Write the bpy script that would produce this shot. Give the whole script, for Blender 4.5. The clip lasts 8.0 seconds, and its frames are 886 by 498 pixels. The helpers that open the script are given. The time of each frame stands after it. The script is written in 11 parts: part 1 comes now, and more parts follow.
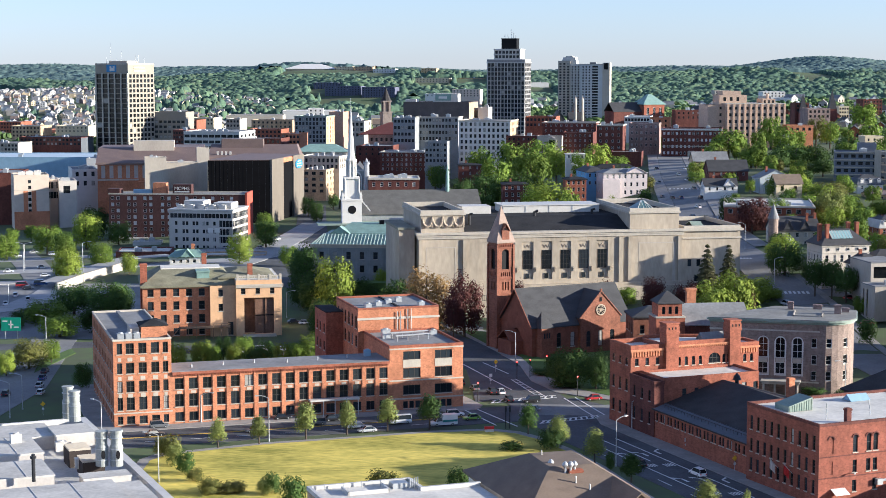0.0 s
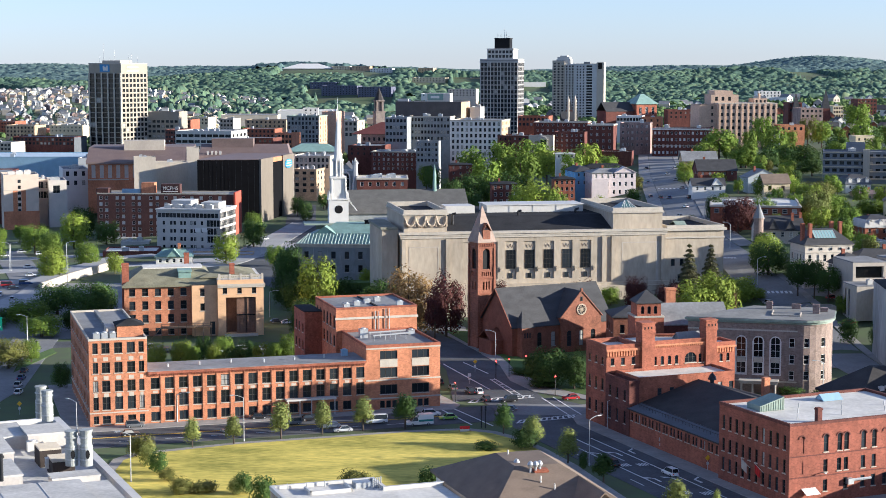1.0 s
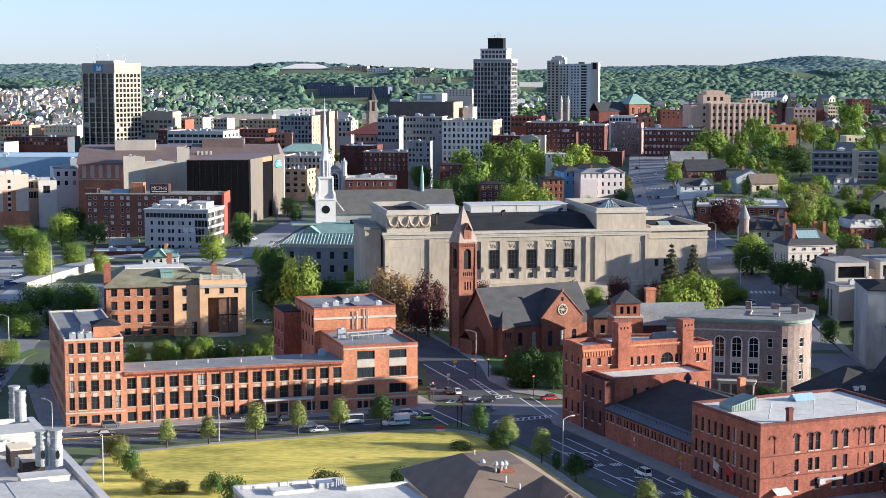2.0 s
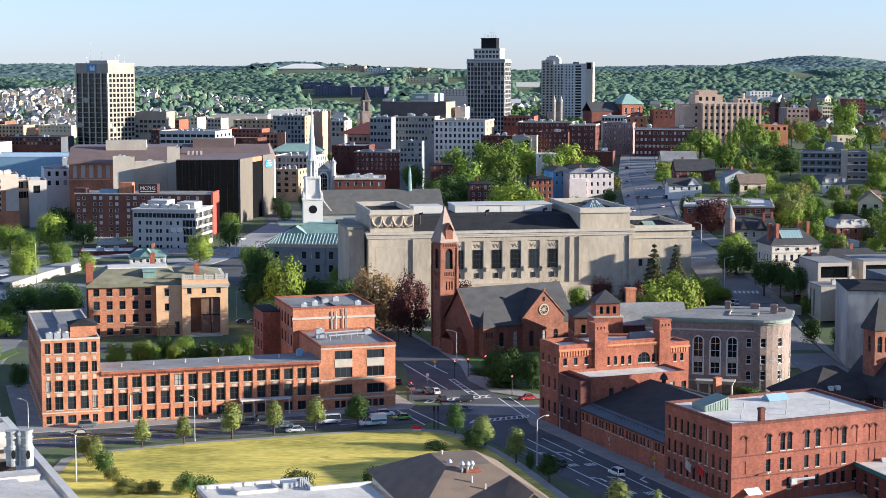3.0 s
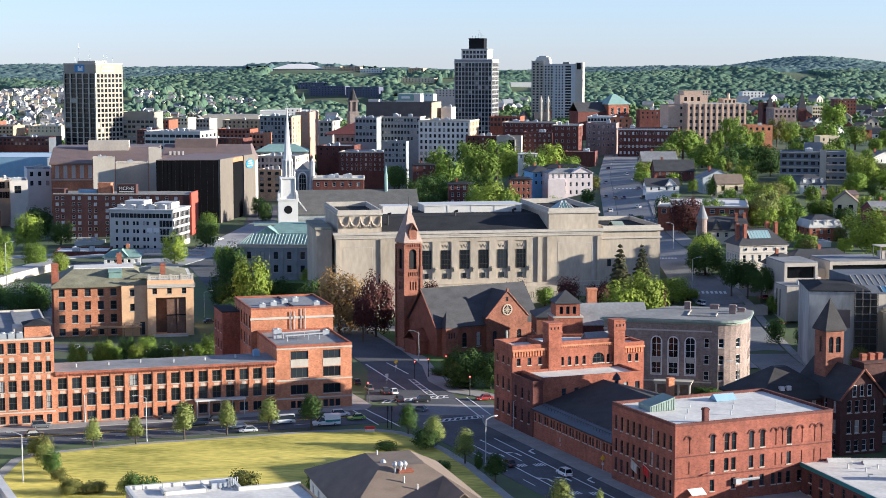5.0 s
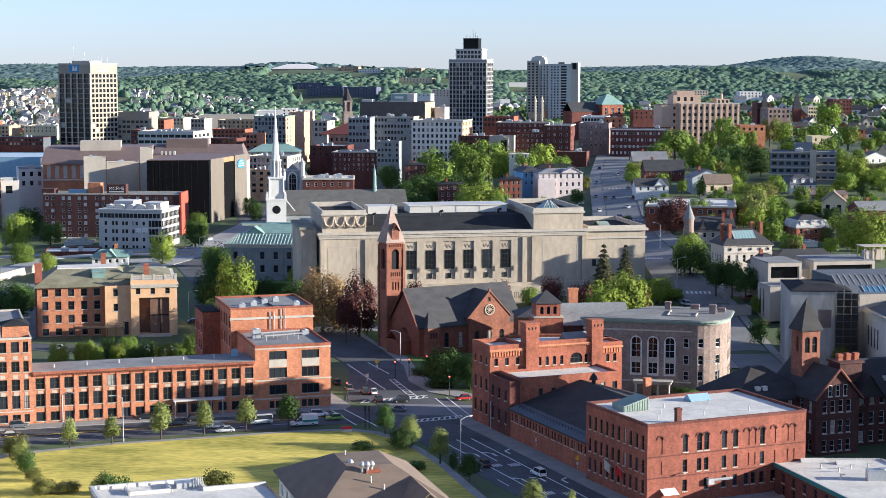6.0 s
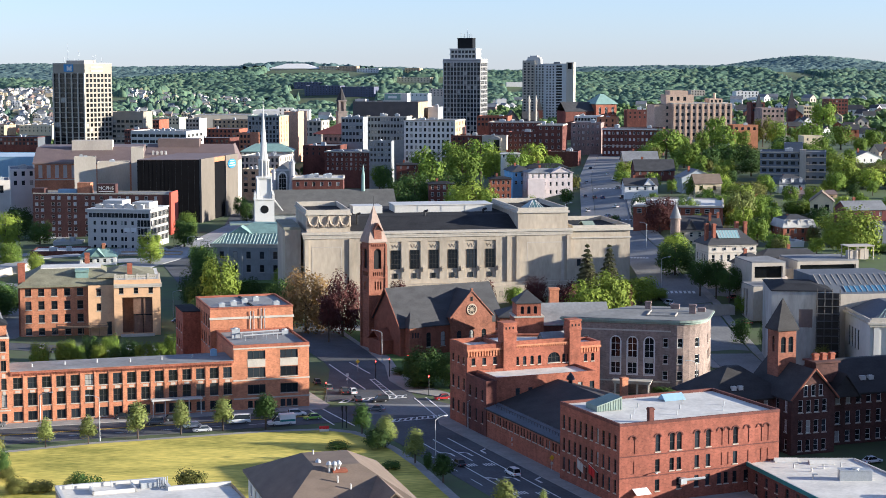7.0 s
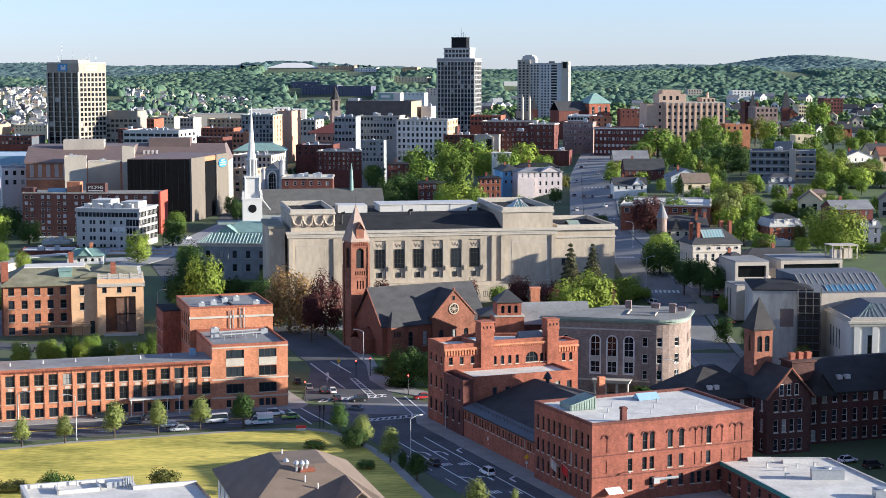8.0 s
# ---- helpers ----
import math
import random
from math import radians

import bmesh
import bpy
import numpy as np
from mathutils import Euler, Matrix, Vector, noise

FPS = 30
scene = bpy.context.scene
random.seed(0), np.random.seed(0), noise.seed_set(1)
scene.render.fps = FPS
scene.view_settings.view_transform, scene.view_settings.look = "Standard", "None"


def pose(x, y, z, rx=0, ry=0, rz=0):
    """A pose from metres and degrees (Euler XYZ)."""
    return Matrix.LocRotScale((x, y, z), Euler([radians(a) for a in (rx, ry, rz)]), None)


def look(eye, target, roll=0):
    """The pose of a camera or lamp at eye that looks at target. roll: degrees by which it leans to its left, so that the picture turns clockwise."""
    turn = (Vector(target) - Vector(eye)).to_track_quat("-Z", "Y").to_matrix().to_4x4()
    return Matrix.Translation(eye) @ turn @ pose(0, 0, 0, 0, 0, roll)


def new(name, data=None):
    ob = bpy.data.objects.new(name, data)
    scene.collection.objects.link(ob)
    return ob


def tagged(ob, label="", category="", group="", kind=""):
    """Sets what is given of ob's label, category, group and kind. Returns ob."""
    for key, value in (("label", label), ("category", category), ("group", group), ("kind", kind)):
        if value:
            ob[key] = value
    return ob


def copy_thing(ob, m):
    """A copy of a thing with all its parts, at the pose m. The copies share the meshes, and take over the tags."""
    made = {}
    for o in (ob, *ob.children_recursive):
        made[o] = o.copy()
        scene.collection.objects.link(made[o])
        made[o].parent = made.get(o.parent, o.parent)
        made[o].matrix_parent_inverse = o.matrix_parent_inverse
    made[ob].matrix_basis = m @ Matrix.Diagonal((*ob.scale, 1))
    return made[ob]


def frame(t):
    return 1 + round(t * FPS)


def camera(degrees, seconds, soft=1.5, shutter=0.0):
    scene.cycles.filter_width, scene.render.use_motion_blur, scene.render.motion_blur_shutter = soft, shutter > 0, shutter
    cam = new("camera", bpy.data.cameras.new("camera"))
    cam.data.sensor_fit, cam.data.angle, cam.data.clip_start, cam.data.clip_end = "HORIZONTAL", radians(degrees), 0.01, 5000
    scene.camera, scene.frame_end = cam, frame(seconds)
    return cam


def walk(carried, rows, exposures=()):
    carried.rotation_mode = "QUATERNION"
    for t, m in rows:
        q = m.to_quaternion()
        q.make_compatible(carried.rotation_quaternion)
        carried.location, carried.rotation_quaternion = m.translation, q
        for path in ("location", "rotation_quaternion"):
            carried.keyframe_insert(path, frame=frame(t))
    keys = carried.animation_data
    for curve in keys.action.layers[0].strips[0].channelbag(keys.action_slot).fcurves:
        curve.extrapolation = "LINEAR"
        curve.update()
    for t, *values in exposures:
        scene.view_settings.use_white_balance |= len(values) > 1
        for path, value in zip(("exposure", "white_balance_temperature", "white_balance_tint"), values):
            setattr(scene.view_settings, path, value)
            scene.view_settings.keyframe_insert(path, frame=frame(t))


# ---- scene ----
# ---------------------------------------------------------------- camera and walk
cam = camera(29.0, 8.0, soft=0.55)
EYE, PITCH = 89.0, -6.1
# seconds, metres to the side, turn and tilt in degrees
PATH = [
    (0.0, 0.0, 0.0, 0.012), (0.5, 2.89, -0.012, 0.002), (1.0, 5.87, -0.017, 0.0), (1.5, 8.83, -0.02, 0.004), (3.0, 17.44, -0.038, 0.0), (3.5, 20.3, -0.044, 0.006),
    (4.0, 23.18, -0.046, -0.006), (4.5, 26.07, -0.04, 0.006), (6.0, 34.7, -0.006, 0.01), (6.5, 37.58, 0.006, 0.004), (7.0, 40.43, 0.01, 0.0), (7.5, 43.24, 0.012, -0.014), (8.0, 46.0, 0.01, -0.024),
]
walk(cam, [(t, pose(x, 0, EYE, 90 + PITCH + tilt, 0, turn)) for t, x, turn, tilt in PATH], exposures=[(0.0, 1.6, 5190, 19), (8.0, 1.6, 5190, 19)])

# ---------------------------------------------------------------- sky and sun
SUN_FROM = Vector((0.966, -0.128, 0.212)).normalized()
world = bpy.data.worlds.new("sky")
scene.world = world
world.use_nodes = True
wn = world.node_tree.nodes
sky = wn.new("ShaderNodeTexSky")
sky.sky_type = "NISHITA"
sky.sun_disc = False
sky.sun_elevation = math.asin(SUN_FROM.z)
sky.sun_rotation = math.atan2(SUN_FROM.x, SUN_FROM.y)
sky.air_density, sky.dust_density, sky.ozone_density = 1.0, 0.1, 4.2
wn["Background"].inputs["Strength"].default_value = 0.071
calm = wn.new("ShaderNodeHueSaturation")
calm.inputs["Saturation"].default_value = 0.62
world.node_tree.links.new(sky.outputs[0], calm.inputs["Color"])
world.node_tree.links.new(calm.outputs[0], wn["Background"].inputs["Color"])
sun = new("sun", bpy.data.lights.new("sun", "SUN"))
sun.data.energy, sun.data.angle, sun.data.color = 4.6, radians(0.6), (1.0, 0.86, 0.57)
sun.matrix_world = look(SUN_FROM * 900, (0, 0, 0))


def ramp(a, b, v):
    u = min(1.0, max(0.0, (v - a) / (b - a)))
    return u * u * (3 - 2 * u)


def bump(v, centre, width):
    return math.exp(-((v - centre) / width) ** 2)


def gz(x, y):
    """Height of the ground: a flat square, a hill behind to the right, the valley of the town, and wooded hills all round."""
    z = ramp(0, 150, x) * (16 * ramp(520, 660, y) + 12 * ramp(700, 1000, y)) * (1 - 0.35 * ramp(1250, 1800, y)) * (1 - ramp(2400, 3800, y))
    z += -8 * ramp(-120, -230, x) * ramp(700, 1000, y) * (1 - ramp(1300, 1700, y))
    side = ramp(-0.20, -0.10, (x - 20) / max(y, 1500))
    z += 6 * ramp(1200, 1800, y) + 66 * side * ramp(2700, 4750, y) + (1 - side) * (34 * ramp(2350, 3300, y) + 44 * ramp(4150, 4850, y)) + 10 * ramp(300, 700, x) * ramp(1800, 2600, y) * (1 - ramp(2800, 3900, y))
    z += 14 * bump(x, -180, 420) * bump(y, 3800, 620) + 36 * bump(max(x, 1090) * 0.45 + min(x, 1090) * 0.55, 1090, 130) * bump(y, 4800, 420)
    z += ramp(1900, 3000, y) * (7 * math.sin(x / 170 + 1.3 + 0.6 * math.sin(y / 400)) * math.sin(y / 260) + 3.5 * math.sin(x / 83 + y / 120))
    return z

# ---------------------------------------------------------------- materials
def surface(name, rgb, rough=0.85, vary=0.25, coarse=0.12, fine=1.3, bump_size=0.0, metal=0.0, stretch=(1, 1, 1), random_tint=0.0, second=None, spec=0.3):
    """A weathered surface: two scales of noise over one colour (or between two), in metres."""
    m = bpy.data.materials.new(name)
    m.use_nodes = True
    n, l = m.node_tree.nodes, m.node_tree.links
    b = n["Principled BSDF"]
    b.inputs["Roughness"].default_value, b.inputs["Metallic"].default_value = rough, metal
    b.inputs["Specular IOR Level"].default_value = spec
    geo = n.new("ShaderNodeNewGeometry")
    mp = n.new("ShaderNodeMapping")
    mp.inputs["Scale"].default_value = stretch
    l.new(geo.outputs["Position"], mp.inputs["Vector"])
    a, c = n.new("ShaderNodeTexNoise"), n.new("ShaderNodeTexNoise")
    a.inputs["Scale"].default_value, c.inputs["Scale"].default_value = coarse, fine
    a.inputs["Detail"].default_value, c.inputs["Detail"].default_value = 5, 3
    l.new(mp.outputs[0], a.inputs["Vector"]), l.new(mp.outputs[0], c.inputs["Vector"])
    mix = n.new("ShaderNodeMath")
    mix.operation = "MULTIPLY_ADD"
    mix.inputs[1].default_value = 0.6
    l.new(a.outputs[0], mix.inputs[0])
    half = n.new("ShaderNodeMath")
    half.operation = "MULTIPLY"
    half.inputs[1].default_value = 0.4
    l.new(c.outputs[0], half.inputs[0]), l.new(half.outputs[0], mix.inputs[2])
    r = n.new("ShaderNodeValToRGB")
    r.color_ramp.elements[0].position, r.color_ramp.elements[1].position = 0.32, 0.68
    low = [v * (1 - vary) for v in rgb]
    high = [min(1, v * (1 + vary)) for v in (second or rgb)]
    r.color_ramp.elements[0].color, r.color_ramp.elements[1].color = (*low, 1), (*high, 1)
    l.new(mix.outputs[0], r.inputs[0])
    col = r.outputs[0]
    if random_tint:
        info = n.new("ShaderNodeObjectInfo")
        hsv = n.new("ShaderNodeHueSaturation")
        mr = n.new("ShaderNodeMapRange")
        mr.inputs["To Min"].default_value, mr.inputs["To Max"].default_value = 1 - random_tint, 1 + random_tint
        l.new(info.outputs["Random"], mr.inputs["Value"]), l.new(mr.outputs[0], hsv.inputs["Value"]), l.new(col, hsv.inputs["Color"])
        col = hsv.outputs[0]
    l.new(col, b.inputs["Base Color"])
    if bump_size:
        bp = n.new("ShaderNodeBump")
        bp.inputs["Strength"].default_value, bp.inputs["Distance"].default_value = 0.6, bump_size
        l.new(c.outputs[0], bp.inputs["Height"]), l.new(bp.outputs[0], b.inputs["Normal"])
    return m


def brickwork(name, rgb, vary=0.36):
    """Brick in courses: real brick size, with stains running down the wall."""
    m = surface(name, rgb, 0.9, vary, 0.16, 1.1, 0.0, stretch=(1, 1, 0.55))
    n, l = m.node_tree.nodes, m.node_tree.links
    b = n["Principled BSDF"]
    geo, sep, add, comb, tex = (n.new(k) for k in ("ShaderNodeNewGeometry", "ShaderNodeSeparateXYZ", "ShaderNodeMath", "ShaderNodeCombineXYZ", "ShaderNodeTexBrick"))
    l.new(geo.outputs["Position"], sep.inputs[0]), l.new(sep.outputs[0], add.inputs[0]), l.new(sep.outputs[1], add.inputs[1])
    l.new(add.outputs[0], comb.inputs[0]), l.new(sep.outputs[2], comb.inputs[1]), l.new(comb.outputs[0], tex.inputs["Vector"])
    tex.inputs["Scale"].default_value, tex.inputs["Brick Width"].default_value, tex.inputs["Row Height"].default_value = 1.0, 0.6, 0.3
    tex.inputs["Mortar Size"].default_value = 0.02
    tex.inputs["Color1"].default_value, tex.inputs["Color2"].default_value, tex.inputs["Mortar"].default_value = (0.74, 0.74, 0.74, 1), (1.2, 1.2, 1.2, 1), (1.25, 1.2, 1.12, 1)
    mul = n.new("ShaderNodeMix")
    mul.data_type, mul.blend_type = "RGBA", "MULTIPLY"
    mul.inputs[0].default_value = 0.75
    old = b.inputs["Base Color"].links[0].from_socket
    l.new(old, mul.inputs[6]), l.new(tex.outputs[0], mul.inputs[7]), l.new(mul.outputs[2], b.inputs["Base Color"])
    return m


def glazing(name, rgb=(0.012, 0.015, 0.018), blinds=0.2, blind_rgb=(0.32, 0.31, 0.28), rough=0.12):
    """Window glass before a dark room; a few panes have pale blinds behind them."""
    m = bpy.data.materials.new(name)
    m.use_nodes = True
    n, l = m.node_tree.nodes, m.node_tree.links
    b = n["Principled BSDF"]
    b.inputs["Roughness"].default_value, b.inputs["Specular IOR Level"].default_value = rough, 0.3
    info, r = n.new("ShaderNodeObjectInfo"), n.new("ShaderNodeValToRGB")
    r.color_ramp.interpolation = "CONSTANT"
    r.color_ramp.elements[0].color = (*rgb, 1)
    r.color_ramp.elements[1].position, r.color_ramp.elements[1].color = 1 - blinds, (*blind_rgb, 1)
    e = r.color_ramp.elements.new((1 - blinds) * 0.6)
    e.color = (*[v * 2.2 for v in rgb], 1)
    geo, add, fr = n.new("ShaderNodeNewGeometry"), n.new("ShaderNodeMath"), n.new("ShaderNodeMath")
    fr.operation = "FRACT"
    l.new(info.outputs["Random"], add.inputs[0]), l.new(geo.outputs["Random Per Island"], add.inputs[1]), l.new(add.outputs[0], fr.inputs[0])
    l.new(fr.outputs[0], r.inputs[0]), l.new(r.outputs[0], b.inputs["Base Color"])
    return m


def leafy(name, rgb, yellow=(0.16, 0.17, 0.03)):
    """Leaves: each clump a shade of its own, a little light passing through."""
    m = bpy.data.materials.new(name)
    m.use_nodes = True
    n, l = m.node_tree.nodes, m.node_tree.links
    b = n["Principled BSDF"]
    b.inputs["Roughness"].default_value = 0.75
    b.inputs["Specular IOR Level"].default_value = 0.15
    geo, r = n.new("ShaderNodeNewGeometry"), n.new("ShaderNodeValToRGB")
    r.color_ramp.elements[0].color = (*[v * 0.85 for v in rgb], 1)
    r.color_ramp.elements[1].color = (*[0.6 * v + 0.4 * w for v, w in zip(rgb, yellow)], 1)
    e = r.color_ramp.elements.new(0.55)
    e.color = (*rgb, 1)
    l.new(geo.outputs["Random Per Island"], r.inputs[0])
    info, hsv, mr = n.new("ShaderNodeObjectInfo"), n.new("ShaderNodeHueSaturation"), n.new("ShaderNodeMapRange")
    mr.inputs["To Min"].default_value, mr.inputs["To Max"].default_value = 0.75, 1.3
    l.new(info.outputs["Random"], mr.inputs["Value"]), l.new(mr.outputs[0], hsv.inputs["Value"]), l.new(r.outputs[0], hsv.inputs["Color"])
    l.new(hsv.outputs[0], b.inputs["Base Color"])
    tr = n.new("ShaderNodeBsdfTranslucent")
    mx = n.new("ShaderNodeMixShader")
    mx.inputs[0].default_value = 0.14
    l.new(hsv.outputs[0], tr.inputs[0]), l.new(b.outputs[0], mx.inputs[1]), l.new(tr.outputs[0], mx.inputs[2])
    l.new(mx.outputs[0], n["Material Output"].inputs["Surface"])
    return m


BRICK = brickwork("red_brick", (0.262, 0.09, 0.052))
BRICK_ORANGE = brickwork("orange_brick", (0.42, 0.175, 0.09), 0.28)
BRICK_DARK = brickwork("dark_brick", (0.115, 0.042, 0.032))
BRICK_TAN = brickwork("tan_brick", (0.42, 0.30, 0.19))
BRICK_ROSE = brickwork("rose_grey_brick", (0.26, 0.19, 0.165))
BROWNSTONE = surface("brownstone", (0.20, 0.075, 0.045), 0.9, 0.3, 0.4, 2.2, 0.03)
LIMESTONE = surface("limestone", (0.385, 0.325, 0.245), 0.85, 0.26, 0.09, 0.9, 0.0, stretch=(1, 1, 0.35))
STONE_TRIM = surface("stone_trim", (0.43, 0.385, 0.315), 0.85, 0.15, 0.5, 3)
STONE_YELLOW = surface("yellow_stone", (0.60, 0.37, 0.20), 0.85, 0.15, 0.3, 2)
GRANITE = surface("grey_granite", (0.24, 0.25, 0.25), 0.85, 0.2, 0.3, 2)
CONCRETE = surface("concrete", (0.40, 0.352, 0.29), 0.9, 0.15, 0.15, 1.5, stretch=(1, 1, 0.4))
CONCRETE_TAN = surface("tan_concrete", (0.43, 0.38, 0.31), 0.9, 0.12, 0.15, 1.5, stretch=(1, 1, 0.4))
WHITE_PAINT = surface("white_paint", (0.62, 0.595, 0.55), 0.6, 0.06, 0.3, 2)
WHITE_METAL = surface("white_metal", (0.50, 0.48, 0.44), 0.45, 0.1, 0.3, 2)
WHITE_ROOF = surface("white_membrane", (0.57, 0.54, 0.48), 0.75, 0.2, 0.2, 1.2)
GREY_ROOF = surface("grey_membrane", (0.20, 0.20, 0.20), 0.9, 0.28, 0.16, 1.1)
GRAVEL_ROOF = surface("gravel_roof", (0.22, 0.215, 0.165), 0.95, 0.3, 0.2, 1.8)
DARK_ROOF = surface("tar_roof", (0.03, 0.03, 0.032), 0.95, 0.3, 0.2, 1.5, spec=0.1)
SLATE = surface("slate", (0.05, 0.049, 0.05), 0.7, 0.3, 0.25, 2.2, stretch=(1, 1, 2.5))
SHINGLE = surface("brown_shingle", (0.17, 0.128, 0.095), 0.9, 0.2, 0.3, 3, stretch=(1, 1, 2.5))
COPPER = surface("verdigris_copper", (0.20, 0.30, 0.26), 0.6, 0.2, 0.3, 1.5)
COPPER_DULL = surface("dull_green_metal", (0.22, 0.27, 0.22), 0.6, 0.2, 0.3, 1.5)
ASPHALT = surface("asphalt", (0.08, 0.082, 0.088), 0.9, 0.4, 0.1, 1.5)
SIDEWALK = surface("pavement_concrete", (0.27, 0.255, 0.235), 0.9, 0.2, 0.25, 1.2)
LAWN = surface("lawn", (0.29, 0.29, 0.036), 0.95, 0.34, 0.06, 0.7, 0.06, stretch=(0.55, 1.5, 1), second=(0.60, 0.47, 0.095))
TURF = surface("turf", (0.08, 0.13, 0.03), 0.95, 0.3, 0.1, 1.2, 0.06)
EARTH = surface("town_ground", (0.115, 0.118, 0.075), 0.95, 0.35, 0.02, 0.15, second=(0.07, 0.105, 0.035))
# pale concrete, its paleness partly the sun on these roads
ROAD_PALE = surface("pale_concrete_road", (0.31, 0.305, 0.30), 0.9, 0.2, 0.1, 1.5)
PAINT_LINE = surface("road_paint", (0.62, 0.62, 0.60), 0.8, 0.15, 0.8, 4)
PAINT_YELLOW = surface("yellow_road_paint", (0.55, 0.36, 0.06), 0.8, 0.15, 0.8, 4)
BLACK_METAL = surface("black_metal", (0.02, 0.02, 0.022), 0.5, 0.2, 1, 4)
GALVANISED = surface("galvanised_steel", (0.42, 0.43, 0.43), 0.45, 0.12, 1, 4, metal=0.5)
DARK_PANEL = surface("black_panel", (0.008, 0.008, 0.009), 0.6, 0.3, 0.2, 1, spec=0.15)
BROWN_METAL = surface("brown_metal_roof", (0.16, 0.115, 0.10), 0.6, 0.15, 0.2, 1.2)
BLUE_METAL = surface("blue_metal", (0.24, 0.36, 0.46), 0.55, 0.12, 0.2, 1.2)
BLUE_ROOF = surface("blue_grey_roof", (0.095, 0.105, 0.122), 0.8, 0.2, 0.2, 1.2)
WOOD = surface("weathered_wood", (0.22, 0.15, 0.09), 0.9, 0.3, 0.5, 4)
BARK = surface("bark", (0.085, 0.065, 0.048), 0.95, 0.3, 0.6, 5)
FRAME_WHITE = surface("white_window_frame", (0.62, 0.60, 0.55), 0.6, 0.08, 1, 4)
FRAME_DARK = surface("dark_window_frame", (0.05, 0.045, 0.04), 0.6, 0.15, 1, 4)
RUBBER = surface("tyre_rubber", (0.02, 0.02, 0.02), 0.9, 0.2, 1, 5)
RED_PAINT = surface("red_paint", (0.55, 0.03, 0.03), 0.5, 0.1, 1, 5)
YELLOW_PAINT = surface("yellow_paint", (0.75, 0.46, 0.03), 0.5, 0.1, 1, 5)
GREEN_PAINT = surface("green_sign_paint", (0.02, 0.24, 0.15), 0.5, 0.1, 1, 5)
BLUE_PAINT = surface("blue_paint", (0.04, 0.20, 0.42), 0.5, 0.1, 1, 5)
TEAL_PAINT = surface("teal_paint", (0.03, 0.18, 0.17), 0.5, 0.15, 1, 5)
PALE_PINK = surface("pale_pink_clapboard", (0.52, 0.45, 0.43), 0.75, 0.1, 0.4, 3)
PALE_BLUE = surface("pale_blue_clapboard", (0.20, 0.40, 0.60), 0.75, 0.1, 0.4, 3)
CREAM = surface("cream_paint", (0.60, 0.49, 0.32), 0.75, 0.1, 0.4, 3)
TAN_PANEL = surface("tan_panel", (0.55, 0.45, 0.36), 0.8, 0.1, 0.3, 2)
# blue-grey render, darkened in colour for the shade round the block
GREY_BLUE_SHADED = surface("shaded_blue_grey_render", (0.15, 0.165, 0.19), 0.85, 0.15, 0.3, 2)
ROAD_WORN = surface("worn_asphalt", (0.19, 0.188, 0.185), 0.9, 0.25, 0.08, 1.2)
AGGREGATE = surface("tan_aggregate", (0.29, 0.255, 0.205), 0.9, 0.12, 0.15, 1.5, stretch=(1, 1, 0.4))
MARBLE = surface("pale_marble", (0.50, 0.485, 0.455), 0.8, 0.12, 0.2, 1.5, stretch=(1, 1, 0.4))
OLIVE_ROOF = surface("olive_slate", (0.19, 0.178, 0.115), 0.9, 0.35, 0.3, 2.0)
DARK_SLATE = surface("dark_brown_slate", (0.034, 0.031, 0.03), 0.8, 0.35, 0.25, 2.2, stretch=(1, 1, 2.5))
AGGREGATE_DARK = surface("dark_tan_aggregate", (0.15, 0.128, 0.102), 0.9, 0.15, 0.15, 1.5, stretch=(1, 1, 0.4))
STACK_GREY = surface("grey_green_enamel", (0.30, 0.31, 0.285), 0.5, 0.25, 0.5, 3)
PANEL_CREAM = surface("cream_ribbed_panel", (0.44, 0.405, 0.365), 0.6, 0.15, 0.3, 2)
PALE_GREY_ROOF = surface("pale_grey_membrane", (0.46, 0.44, 0.40), 0.8, 0.25, 0.2, 1.2)
SCREEN_DARK = surface("dark_backing", (0.045, 0.04, 0.036), 0.9, 0.3, 0.3, 2.0)
BLACK_PANEL = surface("black_ribbed_cladding", (0.006, 0.006, 0.007), 0.85, 0.25, 0.3, 2.0, spec=0.05)
BRICK_RED = brickwork("weathered_red_brick", (0.215, 0.072, 0.045))
# brownstone, made darker in colour for the shadow on the church
CHURCH_STONE = brickwork("church_brownstone", (0.20, 0.082, 0.05))
PALE_GREY = surface("pale_grey_panel", (0.50, 0.46, 0.41), 0.75, 0.1, 0.2, 1.5)
CARVED = surface("carved_stone", (0.33, 0.27, 0.20), 0.9, 0.2, 0.8, 4)
GREY_BRICK = brickwork("grey_brown_brick", (0.235, 0.178, 0.148))
GLASS = glazing("window_glass")
GLASS_PLAIN = glazing("dark_glass", blinds=0.04)
GLASS_DEEP = glazing("deep_dark_glass", (0.006, 0.007, 0.008), 0.02)
TEAL_GLASS = glazing("teal_roof_glass", (0.06, 0.13, 0.14), 0.25, (0.25, 0.38, 0.38), 0.3)
GLASS_BLUE = glazing("blue_glass", (0.03, 0.07, 0.11), 0.1, (0.2, 0.32, 0.40), 0.08)
LEAF_GREEN = leafy("spring_leaves", (0.13, 0.195, 0.026), (0.31, 0.38, 0.05))
LEAF_DARK = leafy("dark_leaves", (0.048, 0.088, 0.02), (0.125, 0.18, 0.035))
LEAF_LIGHT = leafy("light_leaves", (0.20, 0.26, 0.032), (0.40, 0.45, 0.06))
LEAF_OLIVE = leafy("olive_leaves", (0.12, 0.125, 0.03), (0.22, 0.2, 0.055))
